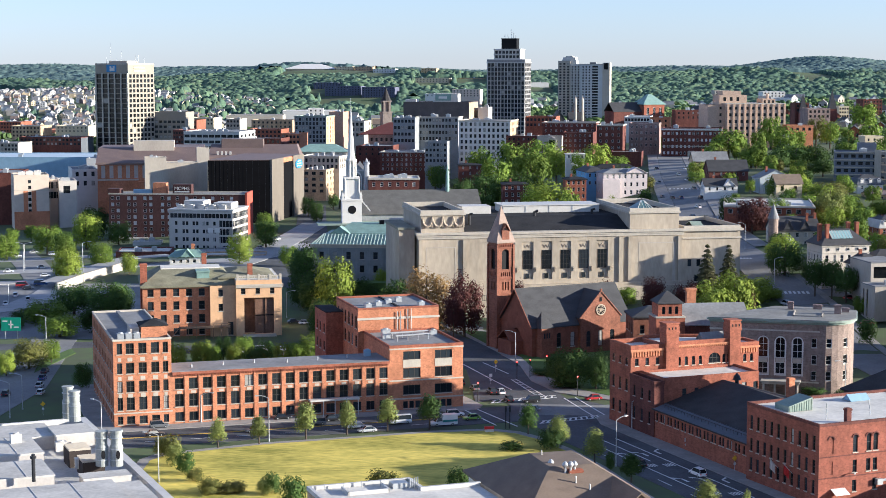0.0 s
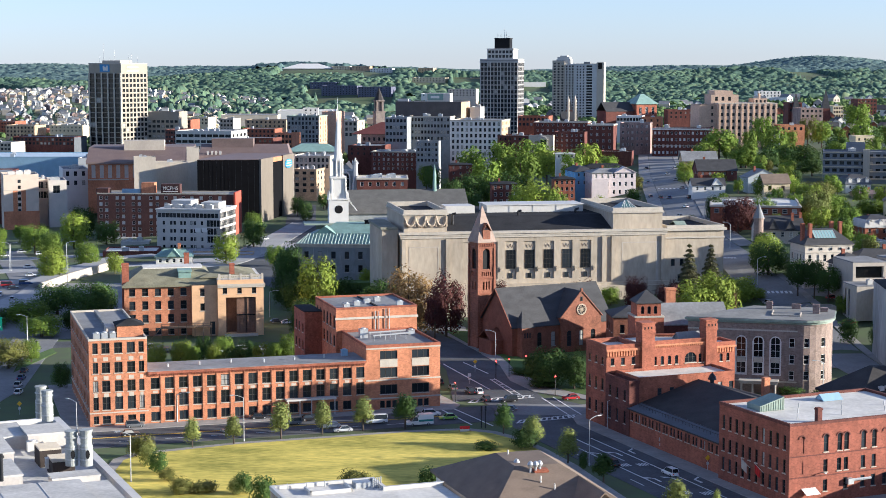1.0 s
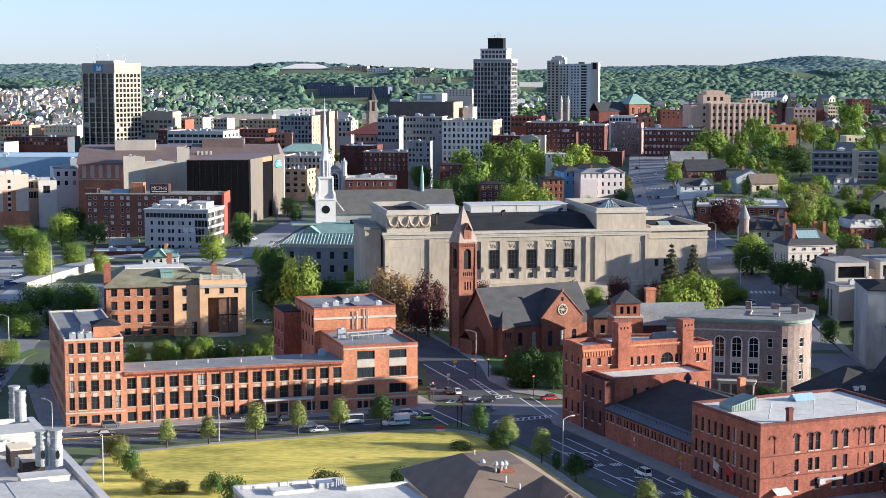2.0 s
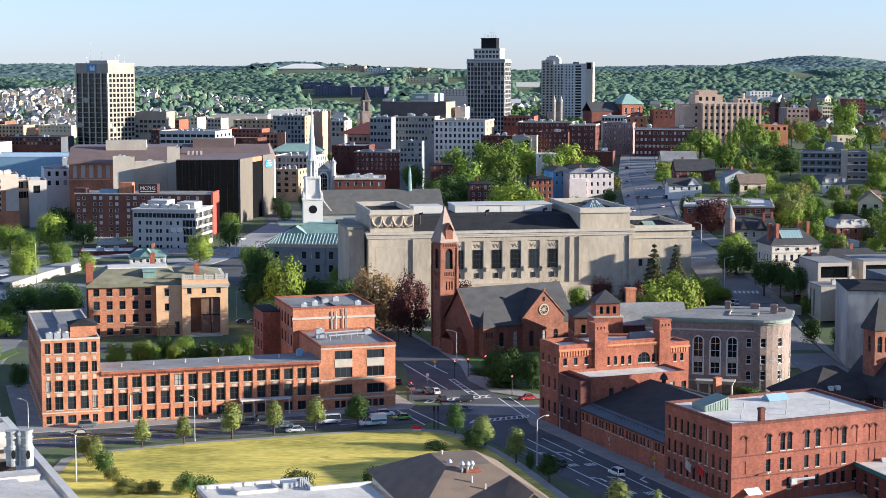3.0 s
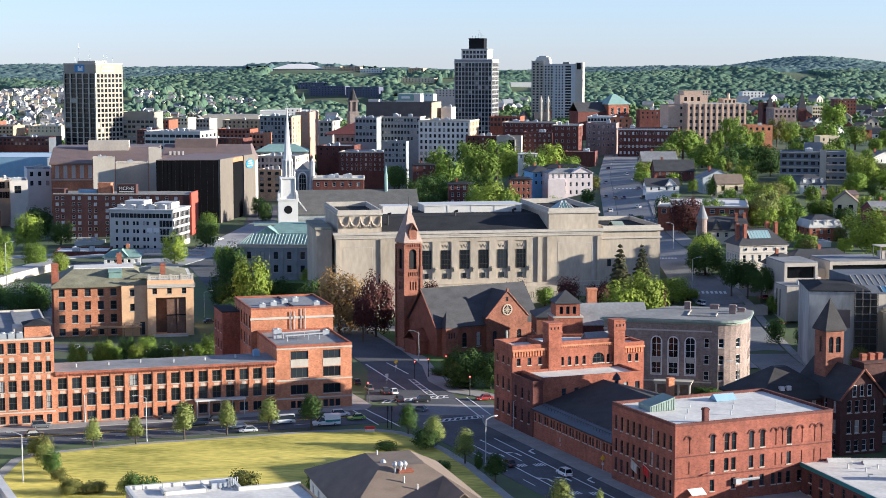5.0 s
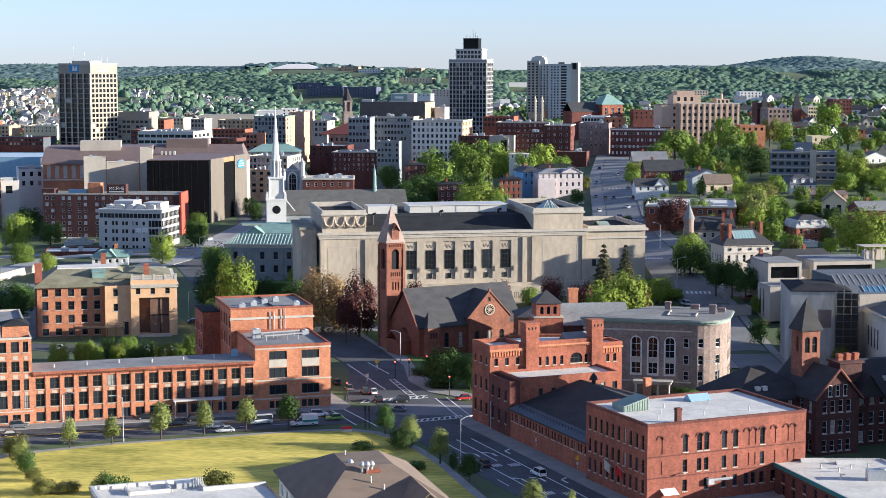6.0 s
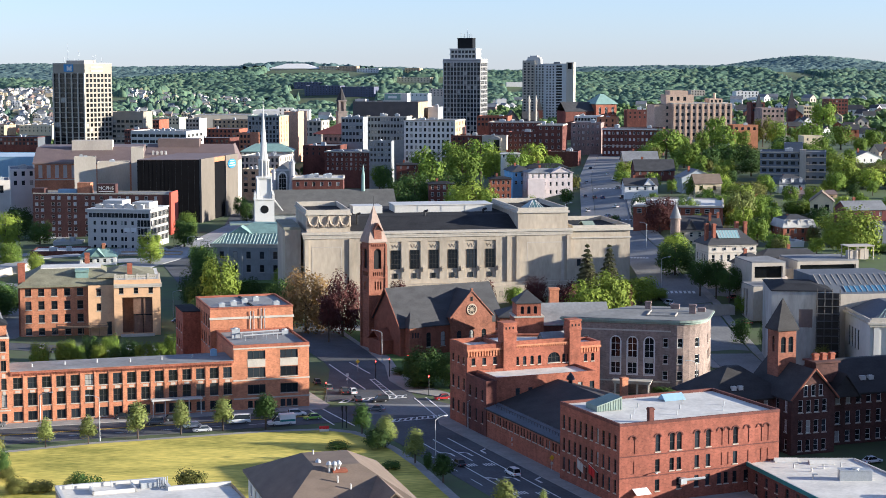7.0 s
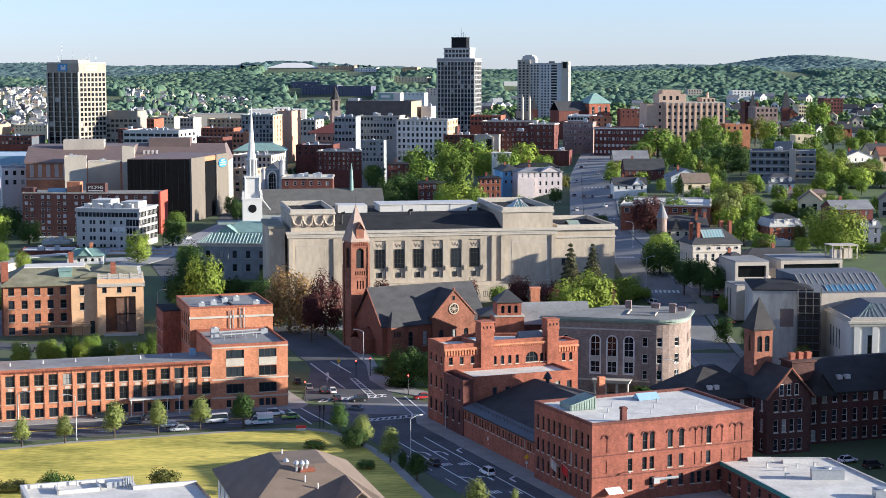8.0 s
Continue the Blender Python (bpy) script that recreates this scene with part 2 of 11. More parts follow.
LEAF_SAGE = leafy("sage_leaves", (0.2, 0.23, 0.06), (0.38, 0.4, 0.12))
LEAF_COPPER = leafy("copper_leaves", (0.085, 0.032, 0.028), (0.15, 0.055, 0.042))
LEAF_RUSSET = leafy("russet_leaves", (0.26, 0.165, 0.065), (0.36, 0.24, 0.09))
NEEDLES = leafy("needles", (0.085, 0.085, 0.038), (0.16, 0.13, 0.06))
LEAF_FAR = leafy("far_wood_leaves", (0.075, 0.12, 0.04), (0.16, 0.2, 0.06))
# haze over the hills is put into these greens as added blue
CANOPY = [surface("wood_canopy_" + k, rgb, 0.9, 0.3, 0.03, 0.25, second=hi, spec=0.1) for k, rgb, hi in (
    ("dark", (0.052, 0.088, 0.07), (0.066, 0.11, 0.08)), ("mid", (0.07, 0.118, 0.085), (0.088, 0.142, 0.092)), ("light", (0.088, 0.142, 0.09), (0.112, 0.168, 0.098)), ("pale", (0.108, 0.152, 0.092), (0.135, 0.172, 0.1)))]
# skyline woods: strong blue haze is mixed into these leaf colours
CANOPY_HAZY = [surface("hazy_canopy_" + k, rgb, 0.9, 0.2, 0.012, 0.07, second=hi, spec=0.1) for k, rgb, hi in (
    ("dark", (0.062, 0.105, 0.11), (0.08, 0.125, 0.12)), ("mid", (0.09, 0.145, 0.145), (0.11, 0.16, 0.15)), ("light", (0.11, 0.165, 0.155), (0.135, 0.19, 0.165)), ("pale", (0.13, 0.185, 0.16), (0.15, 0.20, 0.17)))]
# the blue-grey of the college's shadowed fronts is put into its brick
COLLEGE_SHADED = surface("shaded_college_brick", (0.10, 0.105, 0.15), 0.9, 0.2, 0.2, 2)
BRICK_PEACH = brickwork("peach_brick", (0.50, 0.30, 0.20), 0.15)
SLAB_BROWN = surface("dark_brown_panel", (0.095, 0.082, 0.075), 0.85, 0.2, 0.2, 1.5)


# ---------------------------------------------------------------- building kit
class Geo:
    """Collects faces; each face has a material number."""

    def __init__(self):
        self.v, self.f, self.m = [], [], []

    def face(self, pts, m=0):
        i = len(self.v)
        self.v += [tuple(p) for p in pts]
        self.f.append(tuple(range(i, i + len(pts))))
        self.m.append(m)

    def prism(self, poly, z0, z1, m=0, top=True, bottom=False):
        n = len(poly)
        i = len(self.v)
        self.v += [(x, y, z0) for x, y in poly] + [(x, y, z1) for x, y in poly]
        for k in range(n):
            j = (k + 1) % n
            self.f.append((i + k, i + j, i + n + j, i + n + k))
            self.m.append(m)
        if top:
            self.f.append(tuple(range(i + n, i + 2 * n)))
            self.m.append(m)
        if bottom:
            self.f.append(tuple(range(i + n - 1, i - 1, -1)))
            self.m.append(m)
        return self

    def box(self, x0, y0, z0, x1, y1, z1, m=0):
        return self.prism([(x0, y0), (x1, y0), (x1, y1), (x0, y1)], z0, z1, m, True, True)

    def tube(self, x, y, z0, z1, r0, r1=None, n=8, m=0, top=True):
        r1 = r0 if r1 is None else r1
        i = len(self.v)
        for r, z in ((r0, z0), (r1, z1)):
            self.v += [(x + r * math.cos(2 * math.pi * (k + 0.5) / n), y + r * math.sin(2 * math.pi * (k + 0.5) / n), z) for k in range(n)]
        for k in range(n):
            j = (k + 1) % n
            self.f.append((i + k, i + j, i + n + j, i + n + k))
            self.m.append(m)
        if top:
            self.f.append(tuple(range(i + n, i + 2 * n)))
            self.m.append(m)
        return self

    def beam(self, a, b, r, n=6, m=0, r1=None):
        a, b = Vector(a), Vector(b)
        d = (b - a).normalized()
        s = d.orthogonal().normalized()
        t = d.cross(s)
        i = len(self.v)
        for p, q in ((a, r), (b, r if r1 is None else r1)):
            for k in range(n):
                w = 2 * math.pi * k / n
                self.v.append(tuple(p + (s * math.cos(w) + t * math.sin(w)) * q))
        for k in range(n):
            j = (k + 1) % n
            self.f.append((i + k, i + j, i + n + j, i + n + k))
            self.m.append(m)
        self.f.append(tuple(range(i + n, i + 2 * n)))
        self.m.append(m)
        return self

    def cone(self, x, y, z0, z1, r, n=4, turn=0.0, m=0):
        pts = [(x + r * math.cos(2 * math.pi * (k + 0.5) / n + turn), y + r * math.sin(2 * math.pi * (k + 0.5) / n + turn), z0) for k in range(n)]
        for k in range(n):
            self.face([pts[k], pts[(k + 1) % n], (x, y, z1)], m)
        return self

    def hip(self, x0, y0, x1, y1, z0, z1, inset_x, inset_y, over=0.4, thick=0.35, m=0):
        """A hipped roof with a flat or ridge top and an eaves board."""
        x0, y0, x1, y1 = x0 - over, y0 - over, x1 + over, y1 + over
        low = [(x0, y0), (x1, y0), (x1, y1), (x0, y1)]
        ix, iy = min(inset_x, (x1 - x0) / 2 - 0.01), min(inset_y, (y1 - y0) / 2 - 0.01)
        up = [(x0 + ix, y0 + iy), (x1 - ix, y0 + iy), (x1 - ix, y1 - iy), (x0 + ix, y1 - iy)]
        self.prism(low, z0 - thick, z0, m, False, True)
        for k in range(4):
            j = (k + 1) % 4
            self.face([(*low[k], z0), (*low[j], z0), (*up[j], z1), (*up[k], z1)], m)
        self.face([(*p, z1) for p in up], m)
        return self

    def gable(self, x0, y0, x1, y1, z0, z1, along="x", over=0.5, thick=0.3, m=0, wall=None, ends=(True, True)):
        """A saddle roof of two slabs; wall: material number of the gable triangles."""
        if along == "x":
            ym = (y0 + y1) / 2
            s = (z1 - z0) / (ym - y0)
            a = (x0 - over, x1 + over)
            for sy, ey in ((y0 - over, ym), (y1 + over, ym)):
                zl = z0 - s * over
                q = [(a[0], sy, zl), (a[1], sy, zl), (a[1], ey, z1), (a[0], ey, z1)]
                up = [(p[0], p[1], p[2] + thick) for p in q]
                self._slab(q, up, m)
            if wall is not None:
                for x, on in zip((x0, x1), ends):
                    if on:
                        self.face([(x, y0, z0), (x, y1, z0), (x, ym, z1)], wall)
        else:
            xm = (x0 + x1) / 2
            s = (z1 - z0) / (xm - x0)
            a = (y0 - over, y1 + over)
            for sx, ex in ((x0 - over, xm), (x1 + over, xm)):
                zl = z0 - s * over
                q = [(sx, a[0], zl), (sx, a[1], zl), (ex, a[1], z1), (ex, a[0], z1)]
                up = [(p[0], p[1], p[2] + thick) for p in q]
                self._slab(q, up, m)
            if wall is not None:
                for y, on in zip((y0, y1), ends):
                    if on:
                        self.face([(x0, y, z0), (x1, y, z0), (xm, y, z1)], wall)
        return self

    def _slab(self, q, up, m):
        self.face(q[::-1], m), self.face(up, m)
        for k in range(4):
            j = (k + 1) % 4
            self.face([q[k], q[j], up[j], up[k]], m)

    def mesh(self, name, mats):
        d = bpy.data.meshes.new(name)
        d.from_pydata(self.v, [], self.f)
        for m in mats if isinstance(mats, (list, tuple)) else [mats]:
            d.materials.append(m)
        d.polygons.foreach_set("material_index", self.m)
        d.update()
        return d


def thing(name, label, category, x, y, turn=0, z=None, group="", kind=""):
    """An Empty at the base of a thing, standing on the ground unless z is given."""
    ob = new(name)
    ob.empty_display_size = 1
    ob.matrix_basis = pose(x, y, gz(x, y) if z is None else z, 0, 0, turn)
    return tagged(ob, label, category, group, kind)


def part(name, geo, material, parent, label="", m=None):
    """One mesh under a thing or a part."""
    ob = new(name, geo if isinstance(geo, bpy.types.Mesh) else geo.mesh(name, material))
    ob.parent = parent
    if m is not None:
        ob.matrix_basis = m
    return tagged(ob, label)


FRAMES = {}


def frame_geo(w, h, style, inset=0.16):
    """A window frame with its bars as one connected grid of bars and gaps."""
    g = Geo()
    t = min(0.14, w * 0.09)
    b = t * 0.35
    y0, y1 = inset, inset + 0.08
    cols, rows = style
    xs, zs = [0, t], [0, t]
    for k in range(1, cols):
        xs += [w * k / cols - b, w * k / cols + b]
    for k in range(1, rows):
        zs += [h * k / rows - b, h * k / rows + b]
    xs, zs = xs + [w - t, w], zs + [h - t, h]
    nx, nz = len(xs), len(zs)
    g.v = [(x, y, z) for y in (y0, y1) for z in zs for x in xs]

    def solid(i, k):
        return 0 <= i < nx - 1 and 0 <= k < nz - 1 and (i % 2 == 0 or k % 2 == 0)

    for k in range(nz - 1):
        for i in range(nx - 1):
            if not solid(i, k):
                continue
            p = k * nx + i
            q = p + nx * nz
            sides = [(p, p + 1, p + nx + 1, p + nx)]
            sides += [(p + 1, q + 1, q + nx + 1, p + nx + 1)] if not solid(i + 1, k) else []
            sides += [(q, p, p + nx, q + nx)] if not solid(i - 1, k) else []
            sides += [(p + nx, p + nx + 1, q + nx + 1, q + nx)] if not solid(i, k + 1) else []
            sides += [(q, q + 1, p + 1, p)] if not solid(i, k - 1) else []
            g.f += sides
            g.m += [0] * len(sides)
    return g


def window(parent, m, w, h, style=(1, 2), frame_mat=None, glass=None, sill=None, split=True, inset=0.16):
    """A window in its opening: frame with bars and sill, and the pane. split: the pane is a mesh of its own."""
    frame_mat, glass = frame_mat or FRAME_DARK, glass or GLASS
    key = (round(w, 2), round(h, 2), style, frame_mat.name, glass.name, sill.name if sill else "", split, inset)
    if key not in FRAMES:
        g = frame_geo(w, h, style, inset)
        p = Geo()
        y = inset + 0.05
        quad = [(0, y, 0), (w, y, 0), (w, y, h), (0, y, h)]
        if sill:
            g.box(-0.12, -0.14, -0.2, w + 0.12, 0.1, 0.0, 1)
        mats = [frame_mat] + ([sill] if sill else [])
        if split:
            p.face(quad)
            FRAMES[key] = [g.mesh("window", mats), p.mesh("pane", glass)]
        else:
            g.face(quad, len(mats))
            FRAMES[key] = [g.mesh("window", mats + [glass]), None]
    a, b = FRAMES[key]
    ob = part("window", a, None, parent, "", m)
    if b:
        part("pane", b, None, ob)
    return ob


def add_window(g, m, w, h, style, inset=0.16):
    """The same window as faces of a larger mesh, for buildings too far off to pick their windows apart."""
    f = frame_geo(w, h, style, inset)
    y = inset + 0.05
    f.face([(0, y, 0), (w, y, 0), (w, y, h), (0, y, h)], 1)
    for face_, k in zip(f.f, f.m):
        g.face([m @ Vector(f.v[i]) for i in face_], k)


def facade(g, p0, p1, z0, z1, holes=(), depth=0.3, m=0, reveal=None):
    """A wall face from p0 to p1 (outside to the right of that way) with recessed openings. holes: (u, z, width, height, arch)."""
    p0, p1 = Vector((*p0, 0)), Vector((*p1, 0))
    length = (p1 - p0).length
    d = (p1 - p0) / length
    inward = Vector((-d.y, d.x, 0))
    reveal = m if reveal is None else reveal

    def at(u, z, k=0.0):
        q = p0 + d * u + inward * k
        return (q.x, q.y, z)

    us = sorted({0.0, length, *(round(h[0], 3) for h in holes), *(round(h[0] + h[2], 3) for h in holes)})
    us = [u for u in us if 0 <= u <= length]
    for ua, ub in zip(us, us[1:]):
        if ub - ua < 1e-4:
            continue
        mid = (ua + ub) / 2
        col = sorted((h[1], h[1] + h[3]) for h in holes if h[0] < mid < h[0] + h[2])
        z = z0
        for a, b in col + [(z1, z1)]:
            if a - z > 1e-4:
                g.face([at(ua, z), at(ub, z), at(ub, a), at(ua, a)], m)
            z = max(z, b)
    for h in holes:
        u, z, w, k = h[:4]
        c = [(u, z), (u + w, z), (u + w, z + k), (u, z + k)]
        for i in range(4):
            j = (i + 1) % 4
            g.face([at(*c[i]), at(*c[i], depth), at(*c[j], depth), at(*c[j])][::-1], reveal)
        if len(h) > 4 and h[4]:
            r = w / 2
            for s in (0, 1):
                arc = [(u + r - r * math.cos(t * math.pi / 8) if s == 0 else u + r + r * math.cos(t * math.pi / 8), z + k - r + r * math.sin(t * math.pi / 8)) for t in range(5)]
                corner = (u if s == 0 else u + w, z + k)
                pts = [corner] + (arc[::-1] if s else arc)
                for i in range(1, len(pts) - 1):
                    g.face([at(*pts[0], 0.02), at(*pts[i], 0.02), at(*pts[i + 1], 0.02)][:: 1 if s else -1], m)
    return d, p0


def rows_of(length, n, w, rows, margin=None, arch=False):
    """n columns of openings, w wide, evenly spread; rows: (z, height)."""
    if margin is None:
        margin = (length - n * w) / (n + 1) * 0.8
    gap = (length - 2 * margin - n * w) / max(1, n - 1)
    return [(margin + k * (w + gap), z, w, h, arch) for k in range(n) for z, h in rows]


def walls(parent, poly, z0, z1, holes, mat, style=(1, 2), frame_mat=None, glass=None, sill=None, split=True, depth=0.3, name="wall", label="", extra=None, joined=False):
    """The walls round a footprint, one mesh, with the windows of each side as parts. holes: {side: openings}."""
    g, many = Geo(), Geo()
    n = len(poly)
    for k in range(n):
        a, b = poly[k], poly[(k + 1) % n]
        hs = holes.get(k, ())
        facade(g, a, b, z0, z1, hs, depth)
        turn = math.degrees(math.atan2(b[1] - a[1], b[0] - a[0]))
        for h in hs:
            if len(h) > 5 and h[5] is None:
                continue
            m = pose(a[0], a[1], 0, 0, 0, turn) @ pose(h[0], 0, h[1])
            st = h[5] if len(h) > 5 else style
            if joined:
                add_window(many, m, h[2], h[3], st)
                continue
            window(parent, m, h[2], h[3], st, frame_mat, glass, sill, split)
    if many.f:
        tagged(part("window_grid", many, [frame_mat or FRAME_DARK, glass or GLASS], parent), kind="stuff")
    if extra:
        extra(g)
    return part(name, g, mat, parent, label)


def rect(x0, y0, x1, y1):
    return [(x0, y0), (x1, y0), (x1, y1), (x0, y1)]


def flat_roof(parent, x0, y0, x1, y1, z, mat, coping=None, up=0.5, edge=0.35, label=""):
    """A flat roof sunk behind a parapet with a coping."""
    part("roof", Geo().box(x0 + 0.05, y0 + 0.05, z - up - 0.25, x1 - 0.05, y1 - 0.05, z - up), mat, parent, label)
    g = Geo()
    o = 0.08
    for a in ((x0 - o, y0 - o, x1 + o, y0 + edge), (x0 - o, y1 - edge, x1 + o, y1 + o), (x0 - o, y0 + edge, x0 + edge, y1 - edge), (x1 - edge, y0 + edge, x1 + o, y1 - edge)):
        g.box(a[0], a[1], z - up, a[2], a[3], z + 0.15)
    part("coping", g, coping or STONE_TRIM, parent)


def band(parent, x0, y0, x1, y1, z0, z1, out, mat, name="cornice", sides=(0, 1, 2, 3)):
    """A projecting course round a block."""
    g = Geo()
    if 0 in sides:
        g.box(x0 - out, y0 - out, z0, x1 + out, y0 - 0.003, z1)
    if 1 in sides:
        g.box(x1 + 0.003, y0 - 0.003, z0, x1 + out, y1 + out, z1)
    if 2 in sides:
        g.box(x0 - out, y1 + 0.003, z0, x1 + 0.003, y1 + out, z1)
    if 3 in sides:
        g.box(x0 - out, y0 - 0.003, z0, x0 - 0.003, y1 + 0.003, z1)
    return part(name, g, mat, parent)


def roof_unit(parent, x, y, z, w=2.0, d=1.6, h=1.4, mat=None, name="air_unit"):
    """A rooftop unit: casing with a lid and a fan ring."""
    g = Geo()
    g.box(x, y, z, x + w, y + d, z + h - 0.15).box(x - 0.08, y - 0.08, z + h - 0.15, x + w + 0.08, y + d + 0.08, z + h)
    g.tube(x + w / 2, y + d / 2, z + h, z + h + 0.25, min(w, d) * 0.38, n=12)
    return part(name, g, mat or GALVANISED, parent)


def chimney(parent, x, y, z0, z1, w=1.2, d=1.2, mat=None, name="chimney"):
    g = Geo()
    g.box(x, y, z0, x + w, y + d, z1 - 0.5).box(x - 0.12, y - 0.12, z1 - 0.5, x + w + 0.12, y + d + 0.12, z1 - 0.2).box(x, y, z1 - 0.2, x + w, y + d, z1)
    return part(name, g, mat or BRICK, parent)


# ---------------------------------------------------------------- ground, roads, lawn
def make_ground():
    xs = [-1900 + 50 * k for k in range(26)] + [-620 + 20 * k for k in range(69)] + [780 + 50 * k for k in range(24)]
    ys = [-300, -100, 100] + [240 + 20 * k for k in range(60)] + [1440 + 45 * k for k in range(78)]
    g = Geo()
    g.v = [(x, y, gz(x, y) - 0.05) for y in ys for x in xs]
    n = len(xs)
    for j in range(len(ys) - 1):
        for i in range(n - 1):
            g.f.append((j * n + i, j * n + i + 1, (j + 1) * n + i + 1, (j + 1) * n + i))
            g.m.append(0)
    ob = new("ground", g.mesh("ground", EARTH))
    for p in ob.data.polygons:
        p.use_smooth = True
    tagged(ob, "grey-green town ground rising to hills", "ground", kind="structure")


make_ground()


def strip(name, pts, width, lift, mat, label, category, kind="structure", step=12.0):
    """A band of road or path along a line, lying on the ground."""
    g = Geo()
    line = []
    for a, b in zip(pts, pts[1:]):
        a, b = Vector(a), Vector(b)
        k = max(1, int((b - a).length / step))
        line += [a.lerp(b, i / k) for i in range(k)]
    line.append(Vector(pts[-1]))
    prev = None
    for i, p in enumerate(line):
        d = (line[min(i + 1, len(line) - 1)] - line[max(i - 1, 0)]).normalized()
        s = Vector((-d.y, d.x)) * width / 2
        l, r = p + s, p - s
        row = ((l.x, l.y, gz(l.x, l.y) + lift), (r.x, r.y, gz(r.x, r.y) + lift))
        if prev:
            g.face([prev[1], row[1], row[0], prev[0]])
            for u, w in ((prev[1], row[1]), (row[0], prev[0])):
                g.face([(u[0], u[1], u[2] - 0.3), (w[0], w[1], w[2] - 0.3), w, u])
        prev = row
    ob = new(name, g.mesh(name, mat))
    return tagged(ob, label, category, kind=kind)


def plate(name, poly, z0, z1, mat, label, category, kind="structure"):
    ob = new(name, Geo().prism(poly, z0, z1).mesh(name, mat))
    return tagged(ob, label, category, kind=kind)


def ring(poly, cx, cy, k):
    return [(cx + (x - cx) * k, cy + (y - cy) * k) for x, y in poly]


# street frames: the mill street and the road along the armory
A0, AU, AV = Vector((-81.3, 416.9)), Vector((0.956, 0.292)), Vector((-0.292, 0.956))
B0, BU, BV = Vector((46.3, 417.0)), Vector((0.927, 0.375)), Vector((-0.375, 0.927))


def fa(u, v):
    return tuple(A0 + AU * u + AV * v)


def fb(u, v):
    return tuple(B0 + BU * u + BV * v)


strip("road", [fa(-200, -14), fa(-90, -14), fa(0, -14.5), fa(112, -12), fa(126, -6)], 19, 0.04, ASPHALT, "dark asphalt street before the brick mill", "road")
strip("road", [fb(-13.5, -150), fb(-13.5, -40), fb(-13.5, 2), (28, 438), (23, 462), (13, 512), (-6, 572), (-30, 640), (-60, 700), (-78, 770), (-66, 860), (-74, 960), (-84, 1100)], 17, 0.07, ASPHALT, "dark asphalt avenue running through the crossing", "road")
strip("road", [(20, 440), (42, 438), (75, 449), (90, 440), (122, 424), (135, 440), (130, 500), (129, 540), (126, 587)], 14, 0.10, ROAD_WORN, "asphalt street climbing the hill", "road")
# paler asphalt puts the sun patches on the ground into its colour
plate("car_park", [(-270, 556), (-100, 556), (-96, 700), (-250, 700)], -0.3, 0.03, ROAD_WORN, "asphalt car park beside the boulevard, paled for sun patches", "car park")
strip("road", [(-40, 520), (-110, 545), (-250, 520)], 12, 0.05, ASPHALT, "asphalt side street behind the mill", "road")
# lighter asphalt again, for the sun on this road
strip("road", [(-125, 380), (-118, 470), (-128, 560), (-170, 720), (-215, 860)], 15, 0.06, ROAD_WORN, "wide road with parked cars beside the mill", "road")
strip("road", [(-330, 690), (-190, 742), (-90, 790), (-66, 860)], 16, 0.08, ROAD_PALE, "wide boulevard in front of the downtown", "road")
strip("road", [(-330, 770), (-200, 800), (-95, 835)], 14, 0.09, ROAD_PALE, "boulevard carriageway in sun and shade", "road")
strip("road", [(126, 587), (120, 625), (119.5, 790.9), (133.1, 980.6), (159.6, 1215.9), (203, 1564)], 16, 0.2, ROAD_WORN, "worn pale asphalt street climbing the hill", "road")
for off in (-11.5, 11.5):
    strip("pavement", [(120 + off, 700), (119.5 + off, 790.9), (133.1 + off, 980.6), (159.6 + off, 1215.9), (203 + off, 1564)], 6.5, 0.3, SIDEWALK, "pale concrete pavement along the hill street", "pavement")
strip("pavement", [(138.6, 500), (138, 540), (135, 587), (129.5, 625)], 2.6, 0.26, SIDEWALK, "pale concrete pavement along the hill street", "pavement")
strip("pavement", [(121.4, 500), (120.6, 540), (117.2, 580)], 2.4, 0.26, SIDEWALK, "pale concrete pavement along the hill street", "pavement")
strip("road", [(126, 604), (170, 590), (260, 575)], 9, 0.16, ROAD_WORN, "asphalt side street by the concrete building", "road")
plate("pavement", [fa(-6, -6), fa(93, -5), fa(96, 0), fa(94, 30), fa(91, 45), fa(80, 60), fa(-6, 60)], -0.1, 0.17, SIDEWALK, "grey concrete pavement round the brick mill", "pavement")
plate("pavement", [fb(-5, -150), fb(40, -150), fb(40, 10), fb(0, 16), fb(-3, 12), fb(-5, 6)], -0.1, 0.18, SIDEWALK, "grey concrete pavement along the armory", "pavement")
plate("pavement", [(31, 463), (45, 452), (66, 464), (72, 490), (60, 560), (-2, 590), (8, 560), (17, 530), (23, 505), (25, 480)], -0.1, 0.16, SIDEWALK, "grey concrete pavement before the church", "pavement")
lawn_edge = [(-66, 388), (-43.3, 399.5), (-20, 407), (-3.3, 412.8), (12, 415.5), (19, 412), (24, 405.5), (30, 393), (36, 376), (43, 350), (52, 320), (40, 300), (-48, 300), (-62, 330), (-69, 366), (-69, 382)]
plate("pavement", lawn_edge, -0.1, 0.16, SIDEWALK, "pale concrete path round the lawn", "pavement")
plate("lawn", ring(lawn_edge, -10, 360, 0.955), 0.1, 0.21, LAWN, "sunlit yellow-green mown lawn with worn patches", "lawn")
plate("lawn", [(36, 470), (45, 458), (64, 468), (69, 490), (57, 552), (6, 574), (14, 545), (24, 520), (28, 492)], 0.1, 0.22, TURF, "shaded green church lawn", "lawn")
plate("lawn", [(-119.3, 493.1), (-114.4, 527.7), (-117.7, 535.2), (-122.2, 512.3)], 0.1, 0.22, TURF, "sunlit green verge beside the road", "lawn")
